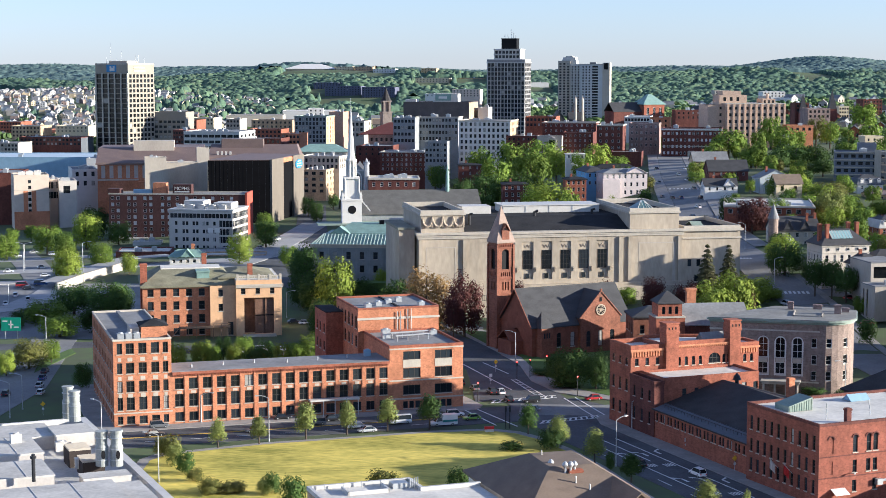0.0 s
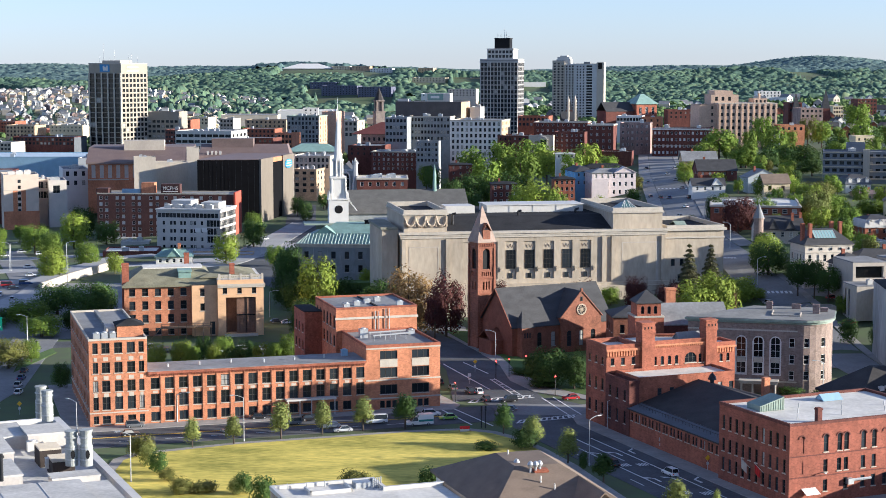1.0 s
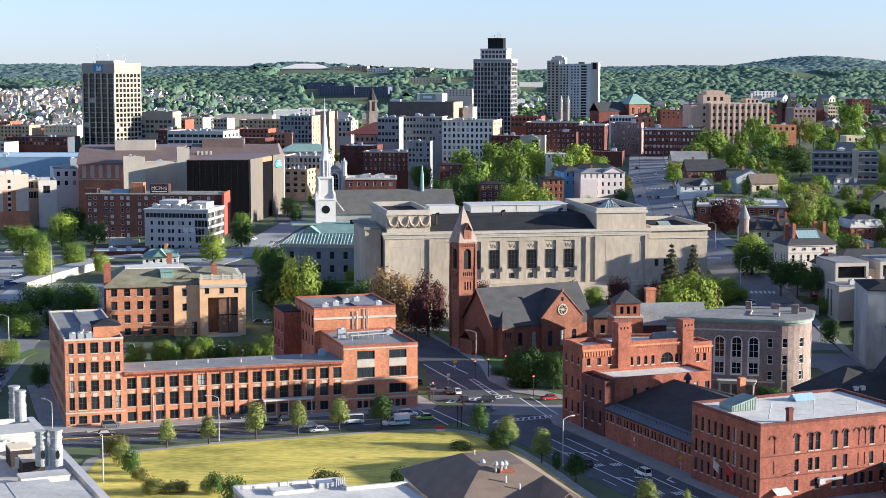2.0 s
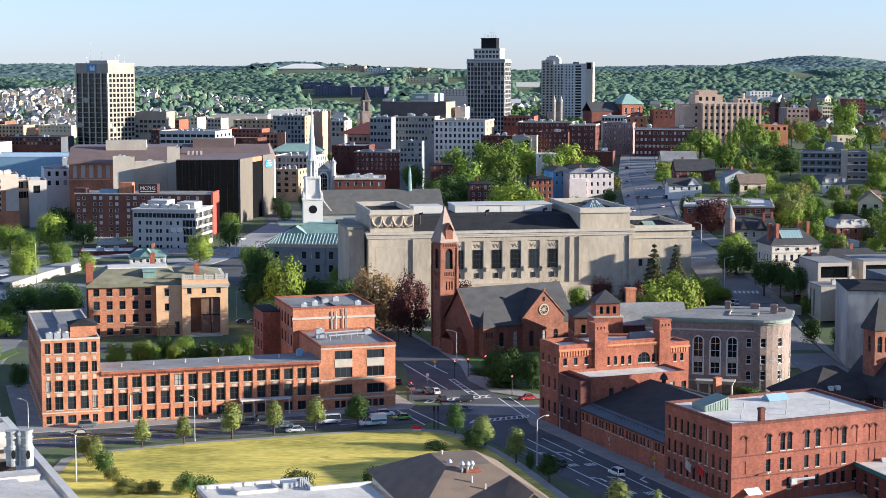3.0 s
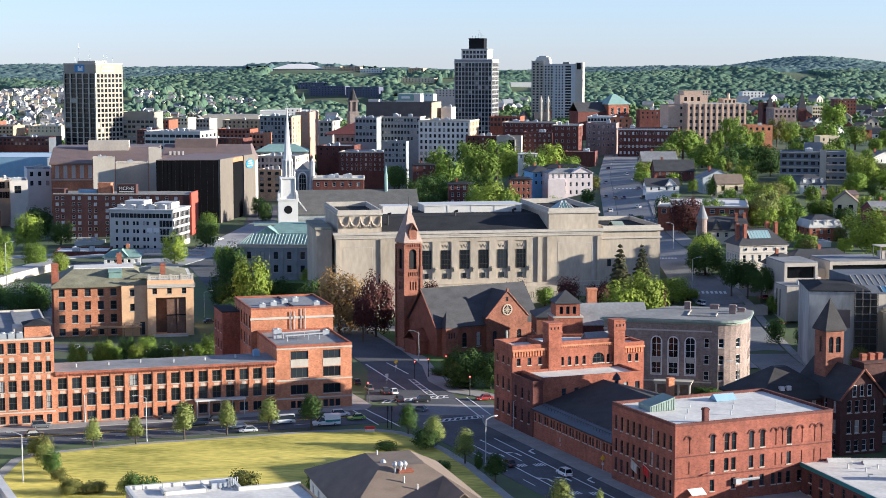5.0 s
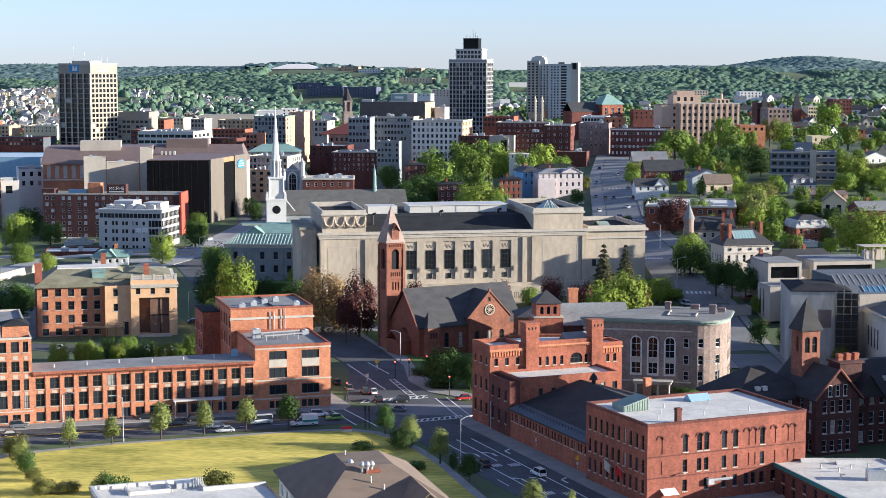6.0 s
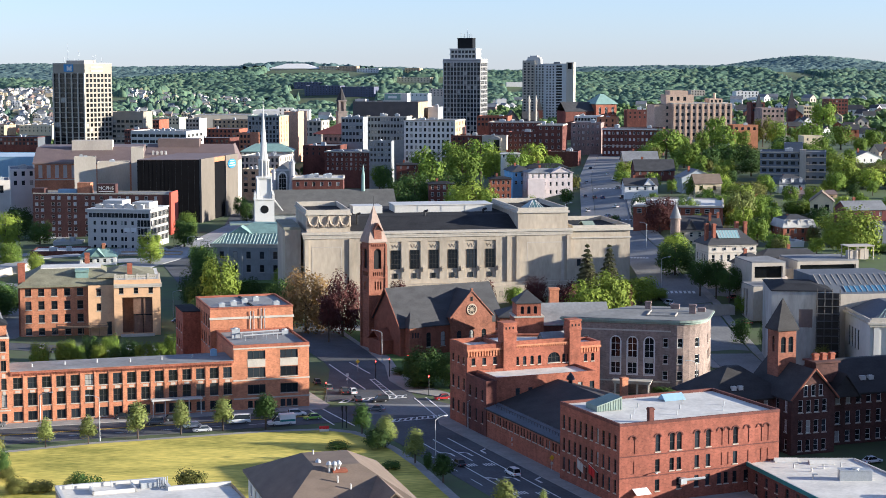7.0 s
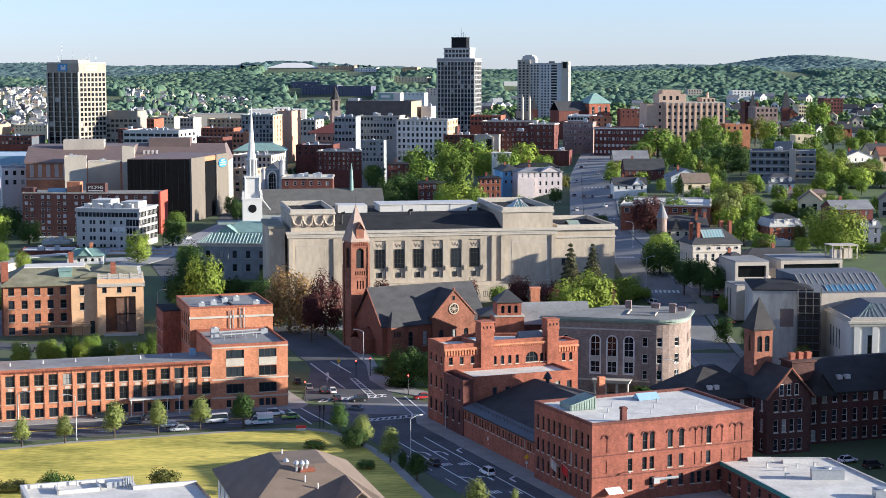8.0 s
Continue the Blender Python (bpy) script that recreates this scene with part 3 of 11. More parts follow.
plate("lawn", [(-50, 662), (-10, 668), (-10, 676), (-50, 672)], 2.0, 4.6, TURF, "bright green lawn before the granite building", "lawn")
plate("lawn", [(142, 500), (158, 498), (156, 540), (141, 545)], -0.1, 0.3, TURF, "shaded green lawn beside the museum", "lawn")


def marking(name, pts, mat, label, z=0.13):
    ob = new(name, Geo().prism(pts, z - 0.03, z).mesh(name, mat))
    return tagged(ob, label, "road marking", kind="structure")


def line(a, b, w, mat=None, name="road_line", label="worn white painted road line", z=0.13):
    a, b = Vector(a), Vector(b)
    s = (b - a).normalized()
    s = Vector((-s.y, s.x)) * w / 2
    return marking(name, [tuple(a - s), tuple(b - s), tuple(b + s), tuple(a + s)], mat or PAINT_LINE, label, z)


def ladder(a, b, c, d, n, label):
    """A crossing of slanted bars between two lines a-b and c-d."""
    a, b, c, d = (Vector(p) for p in (a, b, c, d))
    line(a, b, 0.35, label=label), line(c, d, 0.35, label=label)
    for k in range(n):
        t = (k + 0.2) / n
        line(a.lerp(b, t), c.lerp(d, t + 0.25 / n), 0.5, name="crossing_bar", label="white painted crossing bar")


ladder((24.2, 421.6), (40.9, 429.2), (25.1, 425), (40, 432.1), 11, "white painted ladder crossing")
ladder((12.6, 447.6), (30.7, 455.4), (13.3, 451.5), (30.6, 458.6), 10, "white painted ladder crossing")
ladder((19.5, 482.2), (25.7, 457), (20.7, 483.1), (27.7, 457), 7, "white painted ladder crossing")
CROSS_LINES = (((4.4, 441.6), (13.2, 419.6)), ((7.7, 442.3), (18.5, 418.2)), ((32.6, 454.6), (39.2, 427.8)), ((35.7, 455.4), (41.9, 430.6)), ((6.1, 507.3), (18.9, 466.7)), ((12.1, 510.3), (19.1, 491.2)))
for a, b in CROSS_LINES:
    line(a, b, 0.4)
for u, vs in ((-9.2, (-150, -10)), (-16.8, (-150, -12)), (-13.0, (-34, -10))):
    line(fb(u, vs[0]), fb(u, vs[1]), 0.28)
for k in range(9):
    line(fb(-20, -140 + 14 * k), fb(-20, -134 + 14 * k), 0.22)
line(fa(-60, -14.2), fa(88, -13.2), 0.25, PAINT_YELLOW, label="double yellow centre line")
line(fa(-60, -13.7), fa(88, -12.7), 0.25, PAINT_YELLOW, label="double yellow centre line")
for k in range(12):
    line(fa(-50 + 11 * k, -18.6), fa(-45 + 11 * k, -18.5), 0.2)


def arrow(u, v, bend):
    x, y = fb(u, v)
    c, s = math.cos(radians(22)), math.sin(radians(22))
    def q(a, b):
        return (x + a * c - b * s, y + a * s + b * c)
    g = Geo()
    g.prism([q(-0.25, -2.4), q(0.25, -2.4), q(0.25, 0.6), q(-0.25, 0.6)], 0.10, 0.13)
    g.prism([q(-0.25, 0.6), q(0.25, 0.6), q(1.3 * bend + 0.2, 1.6), q(1.3 * bend - 0.2, 1.9)][:: 1 if bend < 0 else 1], 0.10, 0.13)
    g.prism([q(1.0 * bend - 0.5, 1.2), q(1.0 * bend + 0.7, 1.5), q(1.9 * bend, 2.6)], 0.10, 0.131)
    tagged(new("road_arrow", g.mesh("road_arrow", PAINT_LINE)), "white painted turn arrow on asphalt", "road marking", kind="structure")


for u, v, bend in ((-14.9, -26, -1), (-11, -27, -1), (-7.2, -26, 1), (-14.9, -52, -1), (-11, -53, -1), (-7.2, -56, 1)):
    arrow(u, v, bend)
for u, v in ((-14.9, -39), (-11, -40), (-11, -68), (-14.9, -66)):
    for k in range(4):
        x, y = fb(u - 1.1 + 0.65 * k, v)
        tagged(new("road_word_bar", Geo().prism([(x, y), (x + 0.32, y + 0.1), (x - 0.6, y + 2.3), (x - 0.92, y + 2.2)], 0.1, 0.13).mesh("road_word_bar", PAINT_LINE)), "white painted bar of worn road lettering", "road marking", kind="structure")

# pale ramp and wall beside the boulevard
def ramp_wall(pts, h, label):
    g = Geo()
    for (ax, ay), (bx, by) in zip(pts, pts[1:]):
        d = Vector((bx - ax, by - ay)).normalized() * 0.5
        g.prism([(ax + d.y, ay - d.x), (bx + d.y, by - d.x), (bx - d.y, by + d.x), (ax - d.y, ay + d.x)], -3, h)
    tagged(new("wall_ramp", g.mesh("wall_ramp", CONCRETE_TAN)), label, "wall", kind="structure")


ramp_wall([(-153.9, 676.5), (-149.4, 708.8), (-141.2, 747.1)], 3.2, "pale concrete retaining wall beside the ramp")
strip("road", [(-157.3, 681.5), (-152.2, 722.4), (-142.8, 769.3), (-125.6, 781.8)], 9, 3.0, ROAD_PALE, "sunlit pale concrete ramp", "road")
strip("road", [(-194.8, 694), (-173.9, 703.1), (-155.5, 694)], 10, 0.4, ROAD_PALE, "pale concrete road with traffic", "road")
strip("road", [(-172.5, 613.7), (-157.7, 628.2), (-154.2, 667.7), (-155.5, 694)], 14, 0.3, ROAD_PALE, "pale concrete road with traffic", "road")
strip("road", [(-100.9, 742.3), (-89.8, 786.2), (-79.6, 876.6), (-72.1, 972.3)], 16, 0.25, ROAD_PALE, "sunlit boulevard bending towards downtown", "road")

plate("road", [(7.5, 485.8), (8.7, 449.1), (22.4, 458.6), (19.9, 512.3), (12.2, 555.5), (4.4, 555.5), (5.9, 522.5)], -0.1, 0.055, ASPHALT, "dark asphalt turning lane at the crossing", "road")

# worn pale bands painted across the hill street
for (ax, ay), (bx, by) in (((112.6, 805.4), (128.4, 791.5)), ((119.2, 917.7), (135.6, 900)), ((119.7, 662), (110.1, 671.8)), ((128.8, 598.8), (115.2, 601.8))):
    g = Geo()
    for k in range(9):
        u = (k + 0.2) / 9
        x, y = ax + (bx - ax) * u, ay + (by - ay) * u
        g.face([(x, y, gz(x, y) + 0.24), (x + 0.9, y, gz(x + 0.9, y) + 0.24), (x + 0.9, y + 3, gz(x + 0.9, y + 3) + 0.26), (x, y + 3, gz(x, y + 3) + 0.26)])
    tagged(new("crossing_band", g.mesh("crossing_band", PAINT_LINE)), "worn white crossing band on the hill street", "marking", kind="structure")

# ---------------------------------------------------------------- the brick mill
def make_mill():
    t = thing("mill_building", "long red brick mill with pale window panels", "building", A0.x, A0.y, 17, 0)
    # tall block at the street corner
    lx, lw = [0.9, 3.1, 6.2, 9.3, 12.2], [1.3, 2.0, 2.0, 2.0, 1.3]
    rows = [(18.3, 2.7), (13.4, 2.7), (8.7, 2.8), (4.2, 3.3), (0.7, 2.0)]
    front = [(u, z, w, h, False, (2, 2)) for u, w in zip(lx, lw) for z, h in rows]
    side = rows_of(52, 13, 1.6, [(18.0, 2.3), (13.4, 2.4), (8.7, 2.4), (4.4, 2.4), (0.9, 1.8)])
    walls(t, rect(0, 0, 14.3, 52), 0, 21.9, {0: front, 3: side}, BRICK_ORANGE, (2, 2), FRAME_DARK, GLASS_PLAIN, STONE_TRIM)
    flat_roof(t, 0, 0, 14.3, 52, 21.9, GREY_ROOF, STONE_TRIM, 0.35)
    for u, w in zip(lx, lw):
        for z in (16.9, 12.2, 7.85):
            part("panel", Geo().box(u + w * 0.2, -0.05, z - 0.45, u + w * 0.8, 0.04, z + 0.5), STONE_TRIM, t, "pale stone panel")
    band(t, 0, 0, 14.3, 52, 3.3, 3.6, 0.12, STONE_TRIM, "string_course", (0, 3))
    walls(t, rect(7.5, 4.5, 14, 11), 21.5, 24.6, {}, BRICK_ORANGE, name="penthouse_wall")
    part("penthouse_roof", Geo().hip(7.5, 4.5, 14, 11, 24.6, 25.6, 3, 3, 0.3, 0.25), DARK_ROOF, t)
    walls(t, rect(10.5, 12, 14, 17), 21.5, 24.0, {}, BRICK_ORANGE, name="stair_head")
    part("stair_head_roof", Geo().hip(10.5, 12, 14, 17, 24.0, 24.8, 1.6, 2.4, 0.3, 0.25), DARK_ROOF, t)
    for k in range(3):
        roof_unit(t, 1.5 + 2.0 * k, 3.0, 21.5, 1.6, 1.5, 1.5)
    part("air_handler", Geo().box(5.0, 5.5, 22.0, 7.2, 12, 24.0).box(5.2, 5.7, 21.5, 7.0, 6, 22).box(5.2, 11, 21.5, 7, 11.8, 22), TAN_PANEL, t)
    part("roof_ridge", Geo().box(6.3, 14, 21.5, 7.2, 50, 22.2), GREY_ROOF, t)
    # long wing
    n, pitch = 16, 56.3 / 16
    hs = []
    for k in range(n):
        u = 0.75 + k * pitch
        hs += [(u, 8.8, 2.2, 2.8, False, (2, 2)), (u, 4.4, 2.2, 3.2, False, (2, 2)), (u, 0.7, 2.2, 2.3, False, (2, 1))]
        for z in (8.05,):
            part("panel", Geo().box(14.3 + u + 0.5, -0.05, z - 0.32, 14.3 + u + 1.7, 0.04, z + 0.3), STONE_TRIM, t, "pale stone panel")
        if k:
            part("pier", Geo().box(14.3 + k * pitch - 0.35, -0.18, 0, 14.3 + k * pitch + 0.35, -0.003, 12.1), BRICK_ORANGE, t)
    g = [(14.3, 0), (70.6, 0), (70.6, 13), (14.3, 13)]
    walls(t, g, 0, 13.2, {0: hs}, BRICK_ORANGE, (2, 2), FRAME_DARK, GLASS_PLAIN, STONE_TRIM)
    part("roof", Geo().box(14.4, -0.2, 12.95, 70.5, 13.1, 13.3), GREY_ROOF, t)
    c = Geo().box(14.4, -0.45, 12.6, 70.5, -0.003, 13.2)
    for k in range(80):
        c.box(14.6 + k * 0.7, -0.32, 12.1, 14.9 + k * 0.7, -0.003, 12.6)
    part("cornice", c, BRICK, t)
    canopy = Geo().box(49, -2.6, 4.1, 62, -0.02, 4.5)
    for k in range(5):
        canopy.tube(49.4 + k * 3.05, -2.3, 0.15, 4.1, 0.12)
    part("canopy", canopy, WHITE_METAL, t, "white entrance canopy on thin posts")
    for k in range(6):
        part("roof_vent", Geo().tube(20 + 8.2 * k, 5 + (k % 3), 13.3, 14.2, 0.25), GALVANISED, t)
    roof_unit(t, 66, 8, 13.3, 1.6, 1.4, 1.6, BLUE_METAL)
    # corner block with a taller part behind
    def big(u):
        return [(u, 13.3, 4.7, 2.2, False, (3, 1)), (u, 8.5, 4.7, 2.6, False, (3, 1)), (u, 4.1, 4.7, 2.5, False, (3, 1))] + [(u + 1.65 * k, 0.5, 1.3, 1.9, False, (1, 1)) for k in range(3)]
    hs = big(3.6) + big(12.2)
    walls(t, rect(70.6, 0, 90.5, 27), 0, 17, {0: hs, 1: big(3) + big(11) + big(19), 3: []}, BRICK_ORANGE, (3, 1), FRAME_DARK, GLASS_PLAIN, STONE_TRIM)
    flat_roof(t, 70.6, 0, 90.5, 27, 17, GREY_ROOF, BRICK, 0.5)
    for z in (16.0, 7.7, 2.9):
        band(t, 70.6, 0, 90.5, 27, z, z + 0.35, 0.15, STONE_TRIM, "string_course", (0, 1))
    for u in (74.2, 82.8):
        part("panel", Geo().box(u, -0.06, 11.25, u + 4.7, 0.06, 13.2), STONE_TRIM, t, "cream panel between windows")
    left = rows_of(25, 6, 1.9, [(17.5, 3.6), (12.5, 3.2)], 1.4, True)
    walls(t, rect(69, 27, 92, 52), 0, 23.2, {0: [], 3: left, 1: rows_of(25, 6, 1.8, [(17.5, 3), (12.5, 3), (7.5, 3), (2.5, 3)])}, BRICK_ORANGE, (1, 2), FRAME_DARK, GLASS_PLAIN, STONE_TRIM)
    flat_roof(t, 69, 27, 92, 52, 23.2, GREY_ROOF, BRICK, 0.4)
    band(t, 69, 27, 92, 52, 20.0, 20.6, 0.25, STONE_TRIM, "string_course", (0,))
    walls(t, rect(64, 44, 69, 58), 0, 20, {3: rows_of(14, 3, 1.6, [(14, 2.6), (9, 2.6)])}, BRICK, (1, 2), FRAME_DARK, GLASS_PLAIN, STONE_TRIM, name="annex_wall")
    part("annex_roof", Geo().box(63.9, 43.9, 20, 69, 58.1, 20.3), DARK_ROOF, t)
    pipes = Geo()
    for k, (u, h) in enumerate(((80, 2.6), (81, 2.6), (83, 3.2), (84, 3.2))):
        pipes.tube(u, 26.7, 17, 19.5 + h, 0.12)
    for k in range(2):
        pipes.beam((75, 10 + 5 * k, 18), (86, 12 + 5 * k, 18), 0.2)
        for j in range(4):
            pipes.tube(75.5 + 3 * j, 10.2 + 5 * k + 0.5 * j, 16.4, 18, 0.08)
    part("roof_pipes", pipes, GALVANISED, t)
    roof_unit(t, 73, 16, 16.5, 2.2, 1.8, 2.4)
    roof_unit(t, 87, 18, 16.5, 1.8, 1.6, 1.3)
    for k in range(5):
        roof_unit(t, 72 + 3.8 * k, 30 + 3.4 * (k % 4), 22.8, 1.7, 1.5, 1.2)
    part("roof_seam", Geo().box(81, 28, 22.8, 81.6, 51, 23.1), DARK_ROOF, t)


make_mill()


# ---------------------------------------------------------------- brick hall with a stone pavilion
PORCH_BROWN = surface("brown_porch_boards", (0.15, 0.085, 0.055), 0.85, 0.3, 0.5, 2.5)


def make_hall():
    t = thing("brick_hall", "orange brick hall with a stone porch pavilion", "building", -98.9, 559, 11.5, 0)
    t.scale = (1.045, 1.0, 1.28)
    rows = [(10.5, 1.9), (7.0, 2.2), (3.6, 2.1), (0.4, 1.8)]
    walls(t, rect(0, 0, 21, 30), 0, 13.2, {0: rows_of(21, 5, 1.9, rows), 3: rows_of(30, 6, 1.7, rows)}, BRICK_ORANGE, (1, 2), FRAME_DARK, GLASS_PLAIN, STONE_TRIM)
    walls(t, rect(21, -2.5, 29, 30), 0, 13.2, {0: [(2.6, 10.4, 1.4, 1.8, False), (2.6, 6.6, 1.4, 1.9, False), (5.6, 0.3, 1.6, 3.4, False, (1, 1))], 3: []}, STONE_YELLOW, (1, 2), FRAME_DARK, GLASS_PLAIN, STONE_TRIM)
    walls(t, rect(29, -4, 43.5, 28), 0, 14.6, {0: [(2.6, 0.6, 9.4, 9.4, False, None)] + [(1.6 + 4.6 * k, 11.0, 1.4, 1.5, False) for k in range(3)], 1: rows_of(32, 5, 1.6, rows)}, STONE_YELLOW, (1, 2), FRAME_DARK, GLASS_PLAIN, STONE_TRIM, depth=3.5)
    part("porch_back", Geo().box(31.5, -0.5, 0.5, 41.2, -0.2, 10.2), PORCH_BROWN, t, "brown boarded porch back")
    for k in range(2):
        part("porch_screen", Geo().box(35.0 + 3.2 * k, -3.2, 0.5, 38.0 + 3.2 * k, -3.0, 9.6), PORCH_BROWN, t, "brown porch screen")
        part("screen_rail", Geo().box(35.0 + 3.2 * k, -3.3, 5.2, 38.0 + 3.2 * k, -3.21, 5.5), DARK_PANEL, t)
    part("screen_post", Geo().box(38.0, -3.4, 0, 38.2, -2.9, 10), DARK_PANEL, t)
    g = Geo().box(29, -4.5, 13.0, 44, -4.003, 13.5).box(43.503, -4.5, 13.0, 44, 28, 13.5).box(29, -4.4, 12.6, 43.9, -4.003, 13.0)
    part("cornice", g, STONE_TRIM, t)
    bal = Geo().box(29.2, -3.8, 15.5, 43.3, -3.4, 15.8)
    for k in range(26):
        bal.box(29.4 + 0.54 * k, -3.75, 14.6, 29.65 + 0.54 * k, -3.45, 15.5)
    for k in range(5):
        bal.box(29.2 + 3.4 * k, -3.9, 14.6, 29.9 + 3.4 * k, -3.3, 16.1)
    part("balustrade", bal, STONE_TRIM, t, "pale stone balustrade")
    part("flat_roof", Geo().box(29.1, -3.9, 14.3, 43.4, 27.9, 14.62), WHITE_ROOF, t)
    part("steps", Geo().box(31, -6.5, 0, 41.5, -4.0, 0.25).box(31, -5.7, 0.25, 41.5, -4, 0.5), STONE_TRIM, t)
    part("roof", Geo().hip(0, -0.2, 31, 30, 13.3, 16.6, 6.5, 10.5, 0.7, 0.5), OLIVE_ROOF, t, "greenish grey hipped roof")
    part("roof_deck", Geo().box(6.2, 10.6, 16.604, 25.2, 20.4, 16.9), WHITE_ROOF, t, "pale flat roof deck")
    part("upper_roof", Geo().hip(24, 2, 42, 26, 14.9, 16.4, 7, 9, 0.2, 0.3), OLIVE_ROOF, t)
    chimney(t, -0.6, 2, 0, 19.0, 2.2, 1.2, BRICK)
    chimney(t, 33.4, 4, 14, 18.2, 1.6, 1.2, BRICK)
    chimney(t, 20, 24, 13, 19.5, 1.6, 1.2, BRICK)
    dorm = Geo().box(17.2, 3.5, 14.2, 21.2, 9, 16.2).box(17.0, 3.2, 16.2, 21.4, 9.2, 16.7)
    part("dormer", dorm, COPPER, t, "verdigris copper roof dormer")
    deck = Geo().box(11, -6.5, 2.6, 27, -2.6, 2.8)
    for k in range(7):
        deck.box(11.1 + 2.6 * k, -6.4, 0, 11.3 + 2.6 * k, -6.2, 3.8)
    for k in range(2):
        deck.box(11, -6.45, 3.2 + 0.5 * k, 27, -6.35, 3.3 + 0.5 * k)
    deck.face([(8, -6.4, 0), (11, -6.4, 2.7), (11, -5, 2.7), (8, -5, 0)])
    part("deck", deck, WOOD, t, "weathered wooden deck with stairs")


make_hall()


# ---------------------------------------------------------------- church
def make_church():
    t = thing("church", "brownstone church with slate roofs and a pale spire", "church", 22.8, 528.3, 28, 0)
    # nave along u, gable ends
    g = Geo()
    holes = [(4 + 5 * k, 2.5, 1.6, 4.5, True, (1, 3)) for k in range(6)]
    facade(g, (0, -9.5), (36, -9.5), 0, 9.5, holes), facade(g, (36, -9.5), (36, 9.5), 0, 9.5), facade(g, (36, 9.5), (0, 9.5), 0, 9.5), facade(g, (0, 9.5), (0, -9.5), 0, 9.5, [(7, 1, 5, 7, True, None)])
    g.face([(0, 9.5, 9.5), (0, -9.5, 9.5), (0, 0, 19.6)]), g.face([(36, -9.5, 9.5), (36, 9.5, 9.5), (36, 0, 19.6)])
    part("wall", g, BROWNSTONE, t)
    for h in holes:
        window(t, pose(h[0], -9.5, h[1]), h[2], h[3], (1, 3), FRAME_DARK, GLASS_PLAIN, STONE_TRIM)
    part("roof", Geo().gable(0, -9.5, 36, 9.5, 9.6, 19.8, "x", 0.7, 0.3), SLATE, t, "dark grey slate roof")
    part("ridge_cap", Geo().box(-0.6, -0.15, 20.0, 36.6, 0.15, 20.35), SLATE, t)
    part("rake_trim", Geo().beam((-0.75, -10.2, 9.2), (-0.75, 0, 20.1), 0.25).beam((-0.75, 10.2, 9.2), (-0.75, 0, 20.1), 0.25), BROWNSTONE, t)
    # transept with the rose window
    tr = Geo()
    y0, xl, xr, xm = -10.7, 16.9, 31.7, 24.3
    facade(tr, (xl, y0), (xr, y0), 0, 11.4, [(2.2, 2, 1.6, 5, True, None), (6.6, 2, 1.6, 5, True, None), (11, 2, 1.6, 5, True, None)])
    facade(tr, (xr, y0), (xr, -8), 0, 11.4), facade(tr, (xl, -8), (xl, y0), 0, 11.4)
    tr.face([(xl, y0, 11.4), (xr, y0, 11.4), (xm, y0, 18.8)])
    part("transept_wall", tr, CHURCH_STONE, t)
    for u in (2.2, 6.6, 11):
        window(t, pose(xl + u, y0, 2), 1.6, 5, (1, 3), FRAME_DARK, GLASS_PLAIN)
    part("transept_roof", Geo().gable(xl, y0 + 0.2, xr, 0, 11.4, 18.9, "y", 0.4, 0.3), SLATE, t)
    rose = Geo()
    for k in range(20):
        a, b = 2 * math.pi * k / 20, 2 * math.pi * (k + 1) / 20
        p = lambda r, w, y: (xm + r * math.cos(w), y, 13.4 + r * math.sin(w))
        rose.face([p(1.4, a, y0 - 0.25), p(1.4, b, y0 - 0.25), p(1.8, b, y0 - 0.25), p(1.8, a, y0 - 0.25)])
        rose.face([p(1.8, a, y0 - 0.25), p(1.8, b, y0 - 0.25), p(1.8, b, y0), p(1.8, a, y0)])
    for k in range(6):
        a = math.pi * k / 6
        rose.beam((xm - 1.4 * math.cos(a), y0 - 0.15, 13.4 - 1.4 * math.sin(a)), (xm + 1.4 * math.cos(a), y0 - 0.15, 13.4 + 1.4 * math.sin(a)), 0.11, 4)
    rw = part("rose_window", rose, CARVED, t, "round traceried stone rose window")
    disc = Geo()
    disc.face([(xm + 1.45 * math.cos(2 * math.pi * k / 20), y0 - 0.04, 13.4 + 1.45 * math.sin(2 * math.pi * k / 20)) for k in range(20)])
    part("pane", disc, GLASS_PLAIN, rw)
    window(t, pose(xm - 0.4, y0 - 0.12, 16.0), 0.8, 1.4, (1, 1), FRAME_DARK, GLASS_PLAIN, inset=0.02)
    part("coping", Geo().beam((xl - 0.4, y0 - 0.1, 11.0), (xm, y0 - 0.1, 19.3), 0.22).beam((xr + 0.4, y0 - 0.1, 11.0), (xm, y0 - 0.1, 19.3), 0.22).box(xm - 0.3, y0 - 0.4, 19.0, xm + 0.3, y0 + 0.2, 20.0), CHURCH_STONE, t)
    # stair turret on the near side
    walls(t, rect(1.6, -12.6, 5.8, -8.4), 0, 9.2, {0: [(0.9 + 0.9 * k, 6.0, 0.55, 1.7, True, (1, 1)) for k in range(3)]}, CHURCH_STONE, (1, 1), FRAME_DARK, GLASS_PLAIN, name="turret_wall")
    tq = Geo()
    c = rect(1.3, -12.9, 6.1, -8.1)
    for k in range(4):
        tq.face([(*c[k], 9.2), (*c[(k + 1) % 4], 9.2), (3.7, -9.0, 14.0)])
    part("turret_roof", tq, SLATE, t)
    # bell tower
    s, x0, y0 = 5.8, -1.4, 9.4
    x1, y1 = x0 + s, y0 + s
    bell = [(1.6, 25.2, 2.6, 6.4, True, None)]
    slots = [(1.8 + 0.95 * k, 18.6, 0.5, 2.6, False, None) for k in range(3)]
